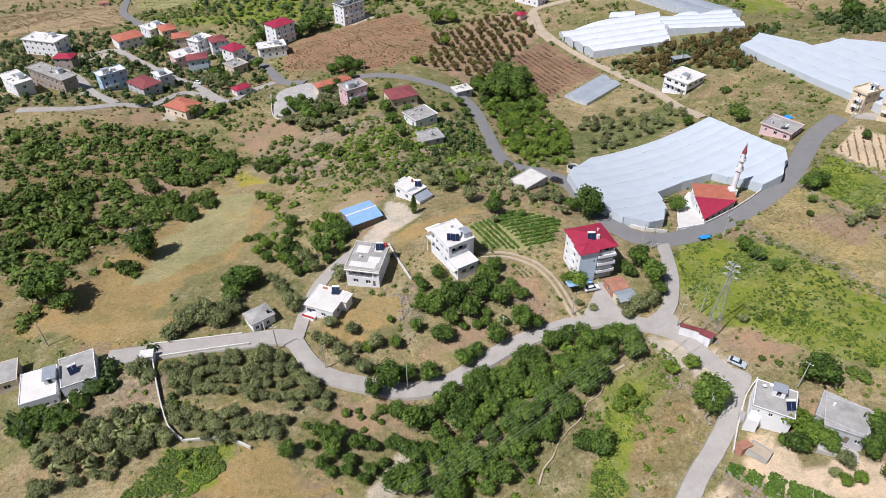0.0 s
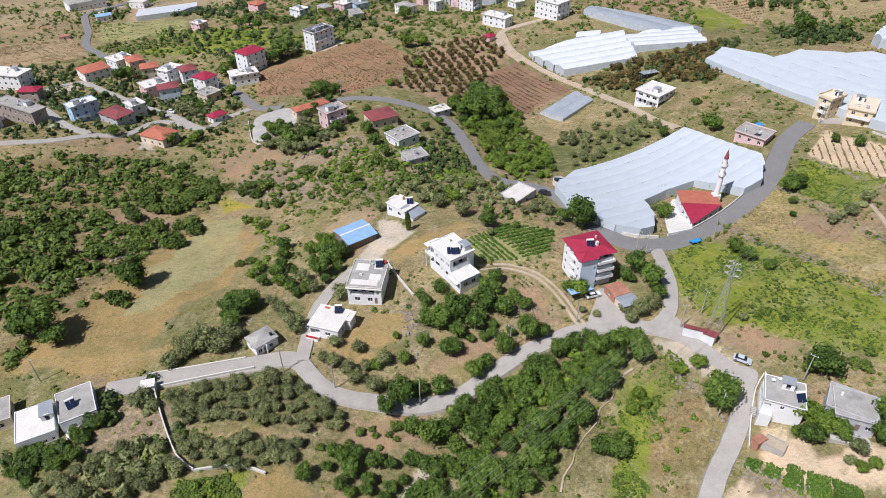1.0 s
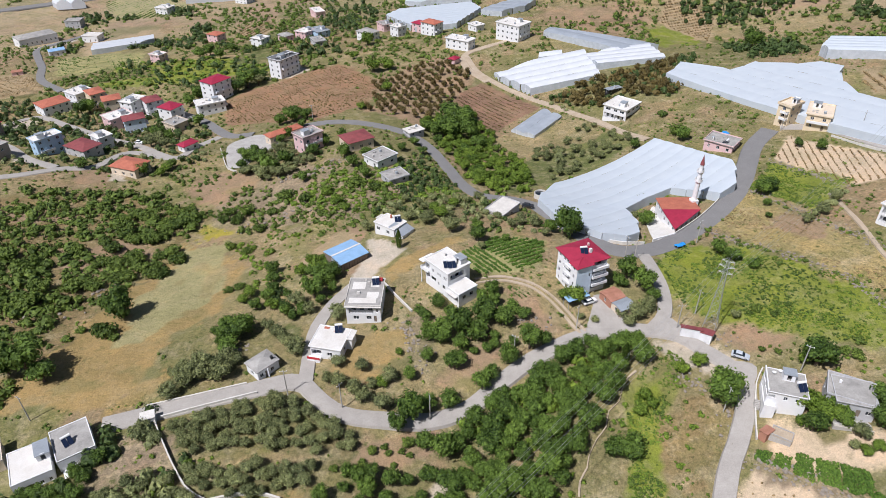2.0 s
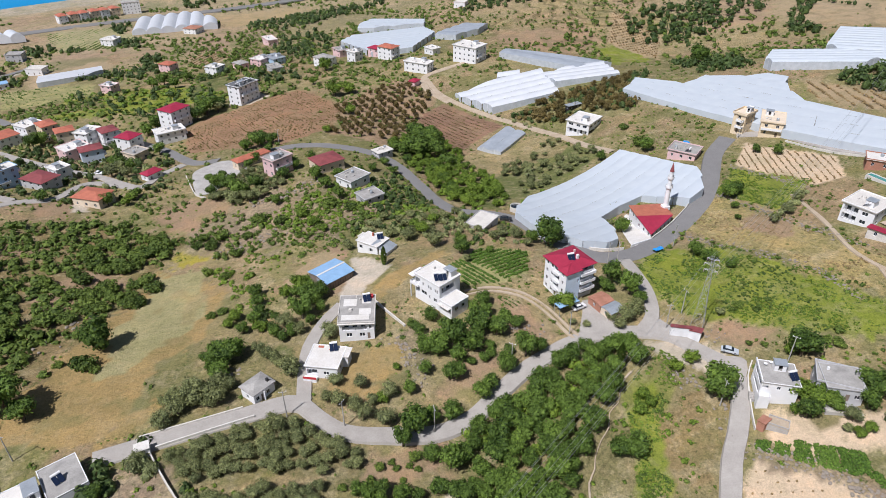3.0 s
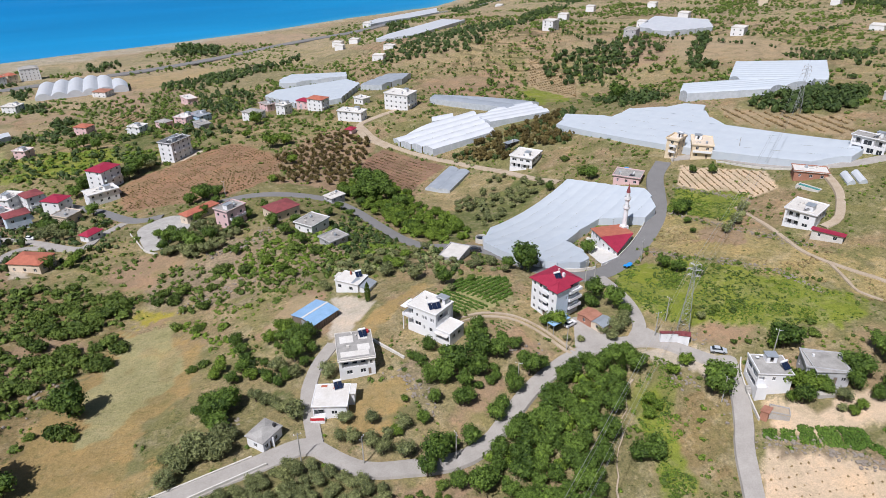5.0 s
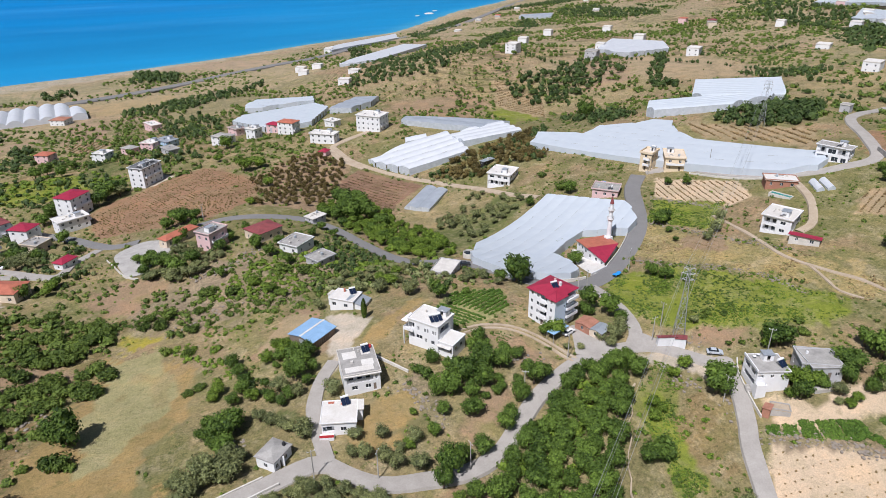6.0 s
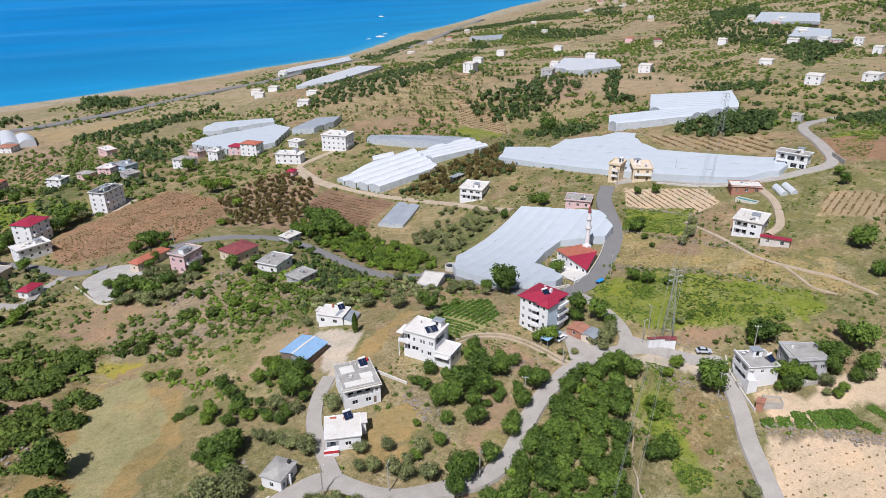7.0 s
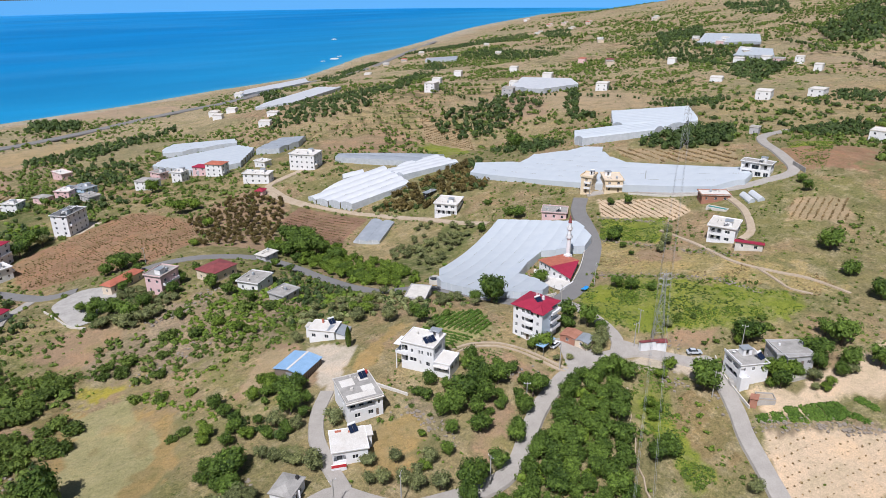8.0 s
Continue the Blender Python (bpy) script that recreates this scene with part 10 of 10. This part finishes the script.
def wall_line(points, height, thick, material, label, name="garden_wall", sink=0.6):
    """A wall along a line over the ground."""
    line = smoothed(points, 3.0)
    bm = bmesh.new()
    rows = []
    n = len(line)
    for k, p in enumerate(line):
        t = line[min(k + 1, n - 1)] - line[max(k - 1, 0)]
        s = Vector((t.y, -t.x)).normalized() * thick / 2
        z = gz(p.x, p.y)
        rows.append([bm.verts.new(q) for q in ((p.x - s.x, p.y - s.y, z - sink), (p.x - s.x, p.y - s.y, z + height), (p.x + s.x, p.y + s.y, z + height), (p.x + s.x, p.y + s.y, z - sink))])
    for a, b in zip(rows, rows[1:]):
        for i in range(3):
            bm.faces.new((a[i], a[i + 1], b[i + 1], b[i]))
    bm.faces.new(rows[0][::-1])
    bm.faces.new(rows[-1])
    bmesh.ops.recalc_face_normals(bm, faces=bm.faces)
    tagged(new(name, mesh_of(name, bm, material)), label, "wall")


wall_line([(-71.0, 110.0), (-60.6, 112.0), (-49.3, 114.1)], 0.9, 0.3, M_ROOFWHITE, "low whitewashed wall along the lane")
wall_line([(-75.1, 114.5), (-63.2, 116.2), (-52.0, 117.9)], 0.7, 0.35, M_PALE, "low pale retaining wall above the lane")
wall_line([(-72.1, 108.8), (-67.0, 98.1), (-61.8, 89.0), (-57.6, 85.6)], 1.2, 0.3, M_PALE, "pale concrete boundary wall of the olive grove")
wall_line([(-57.6, 85.6), (-48.5, 86.5), (-42.5, 84.5)], 0.8, 0.4, M_PALE, "pale concrete boundary wall of the olive grove")
wall_line([(47.5, 195.8), (51.7, 174.4), (59.1, 163.2), (69.2, 160.8)], 1.0, 0.3, M_ROOFWHITE, "low white wall round the greenhouse")
wall_line([(81.9, 165.1), (94.6, 173.5), (104.5, 181.1), (113.5, 189.2), (120.8, 198.1)], 1.3, 0.3, M_PALE, "pale roadside wall by the mosque")
wall_line([(72.8, 162.5), (81.9, 165.1)], 1.0, 0.3, M_WHITE, "white wall of the mosque yard")
wall_line([(-81.2, 284.9), (-77.7, 270.3), (-74.7, 260.0), (-70.5, 255.6)], 0.8, 0.3, M_PALE, "pale wall of the paved yard")
wall_line([(-16.2, 152.1), (-12.8, 143.8), (-8.9, 135.9)], 1.0, 0.4, M_PALE, "pale garden wall beside the white house")
wall_line([(74.3, 100.9), (70.4, 96.8), (66.0, 89.0), (63.1, 82.9)], 0.7, 0.3, M_PALE, "low pale wall by the lane")
wall_line([(169.8, 214.3), (176.4, 190.3), (187.1, 171.8)], 0.8, 0.3, M_PALE, "pale wall along the far road")
wall_line([(223.6, 163.6), (217.5, 154.4)], 2.0, 0.4, M_ROOFGREY, "grey concrete wall beside the road")


def stones(points, label, per=1.6, size=0.45, spread=1.0, seed=1):
    """A tumbled dry-stone bank along a line."""
    rnd = random.Random(seed)
    line = smoothed(points, 1.0)
    ico = bmesh.new()
    bmesh.ops.create_icosphere(ico, subdivisions=1, radius=1.0)
    ico.verts.index_update()
    co = np.array([v.co[:] for v in ico.verts])
    tri = np.array([[v.index for v in f.verts] for f in ico.faces])
    ico.free()
    cos, faces, base, spots = [], [], 0, []
    rs = np.random.RandomState(seed)
    for p in line:
        for _ in range(max(1, int(per))):
            x, y = p.x + rnd.gauss(0, spread * 0.5), p.y + rnd.gauss(0, spread * 0.5)
            r = size * rnd.uniform(0.45, 1.3)
            q = co * (r * rnd.uniform(0.8, 1.4), r * rnd.uniform(0.7, 1.2), r * rnd.uniform(0.5, 0.9)) * rs.uniform(0.8, 1.15, (len(co), 1))
            a = rnd.uniform(0, math.tau)
            q = np.column_stack([q[:, 0] * math.cos(a) - q[:, 1] * math.sin(a), q[:, 0] * math.sin(a) + q[:, 1] * math.cos(a), q[:, 2]])
            cos.append(q + (x, y, r * 0.25))
            spots.append((x, y))
            faces += (tri + base).tolist()
            base += len(co)
    heights = land(np.array([q[0] for q in spots]), np.array([q[1] for q in spots]))
    cos = [q + (0, 0, h) for q, h in zip(cos, heights)]
    me = bpy.data.meshes.new("stone_bank")
    me.from_pydata(np.concatenate(cos).tolist(), [], faces)
    me.materials.append(M_STONE)
    tagged(new("stone_bank", me), label, "stones", kind="stuff")


stones([(59.5, 77.8), (68.9, 69.2), (76.2, 57.2)], "tumbled stone bank between field terraces", 6, 0.4, 2.2, 1)
stones([(91.8, 167.1), (97.3, 152.2), (104.8, 145.1), (114.4, 127.9), (115.8, 113.7)], "dry-stone terrace bank in the grass", 4, 0.33, 2.2, 2)
stones([(119.4, 186.1), (125.2, 161.6), (131.4, 145.3), (135.1, 133.5)], "dry-stone terrace bank in the grass", 4, 0.33, 2.4, 3)
stones([(138.1, 203.0), (143.6, 188.4), (147.2, 173.6)], "dry-stone terrace bank below the stubble", 4, 0.35, 2.0, 4)
stones([(-12.4, 132.4), (-9.0, 123.4), (-7.2, 117.1)], "heap of pale field stones", 4, 0.4, 3.0, 5)
stones([(55.1, 104.9), (57.8, 99.8)], "heap of pale rubble beside the lane", 6, 0.35, 3.5, 6)
stones([(13.3, 134.8), (19.1, 128.8), (26.5, 125.9)], "scattered field stones", 2, 0.4, 2.5, 7)
stones([(-53.0, 242.3), (-39.0, 244.5), (-23.2, 255.8)], "rocky bank on the hillside", 2, 0.6, 3.0, 8)
stones([(-67.1, 207.8), (-48.4, 212.5), (-32.0, 221.9)], "rocks strewn over the hillside", 1.2, 0.6, 6.0, 9)
stones([(-132.4, 162.3), (-112.1, 159.0), (-99.3, 175.1)], "rocks strewn in the maquis", 1.2, 0.6, 6.0, 10)
stones([(-58.6, 128.8), (-56.9, 131.2), (-54.3, 133.5)], "rubble heap behind the cottage", 5, 0.45, 1.6, 11)
stones([(68.5, 114.1), (71.3, 111.7)], "pile of sawn timber and rubble by the pylon", 5, 0.35, 2.0, 12)
stones([(60.6, 95.2), (57.6, 82.7)], "stones along the lane verge", 1.5, 0.4, 2.0, 13)

def tarpaulin(x, y, w, d, turn, material, label):
    top = thing("tarpaulin", pose(x, y, gz(x, y), 0, 0, turn), label, "tarpaulin")
    bm = bmesh.new()
    n = 6
    g = [[bm.verts.new((w * (i / n - 0.5), d * (j / n - 0.5), 1.0 + 0.15 * math.sin(i * 1.7 + j) )) for j in range(n + 1)] for i in range(n + 1)]
    for i in range(n):
        for j in range(n):
            bm.faces.new((g[i][j], g[i + 1][j], g[i + 1][j + 1], g[i][j + 1]))
    part("sheet", bm, material, top)
    for sx_ in (-1, 1):
        for sy_ in (-1, 1):
            bm = bmesh.new()
            rod(bm, (sx_ * w * 0.48, sy_ * d * 0.48, -0.3), (sx_ * w * 0.48, sy_ * d * 0.48, 1.0), 0.05, sides=5)
            part("prop", bm, M_STEEL, top)


tarpaulin(*(79.0, 156.2), 3.6, 1.6, 15, M_BLUETARP, "blue tarpaulin over a roadside stand")
tarpaulin(*(135.3, 233.2), 4.0, 3.0, 30, M_BLUETARP, "blue tarpaulin shelter behind the house")


def water_tank(x, y):
    top = thing("water_tank", pose(x, y, gz(x, y)), "round concrete water tank beside the greenhouse", "water tank")
    bm = bmesh.new()
    lathe(bm, [(2.4, -0.8), (2.4, 2.6), (2.2, 2.6), (2.2, 1.9)], 24)
    part("shell", bm, M_PALE, top)
    bm = bmesh.new()
    lathe(bm, [(2.19, 1.7), (2.19, 1.95)], 24)
    part("water_surface", bm, M_GLASS, top)


def basin(x, y, turn):
    top = thing("water_basin", pose(x, y, gz(x, y), 0, 0, turn), "long pale irrigation basin full of green water", "basin")
    bm = bmesh.new()
    for q in ((-4.4, -1.6, 4.4, -1.3), (-4.4, 1.3, 4.4, 1.6), (-4.4, -1.3, -4.1, 1.3), (4.1, -1.3, 4.4, 1.3)):
        box(bm, q[0], q[1], -0.8, q[2], q[3], 1.0)
    part("rim", bm, M_PALE, top)
    bm = bmesh.new()
    box(bm, -4.1, -1.3, 0.3, 4.1, 1.3, 0.75)
    part("water_surface", bm, M_POOL, top, "still green water")


basin(169.3, 165.2, -76)
water_tank(*(47.8, 206.1))




def sea_rock(x, y, reach, seed):
    """A low wave-worn rock standing out of the sea."""
    rnd = random.Random(seed)
    top = thing("sea_rock", pose(x, y, -70.0), "low pale wave-worn rock standing in the sea", "rock", "rocks off the shore")
    for k in range(3):
        bm = bmesh.new()
        bmesh.ops.create_icosphere(bm, subdivisions=2, radius=1.0)
        dx, dy, s = rnd.uniform(-0.7, 0.7) * reach, rnd.uniform(-0.4, 0.4) * reach, reach * rnd.uniform(0.4, 0.8)
        for v in bm.verts:
            f = rnd.uniform(0.8, 1.15)
            v.co = (v.co.x * s * f + dx, v.co.y * s * 0.7 * f + dy, v.co.z * s * 0.28 * f)
        part("boulder", bm, M_PALE, top)


for k, (q, reach) in enumerate((((900.8, 2028.5), 12), ((637.4, 1500.8), 15), ((680.3, 1550.0), 10), ((601.2, 1474.9), 7))):
    sea_rock(q[0], q[1], reach, 500 + k)
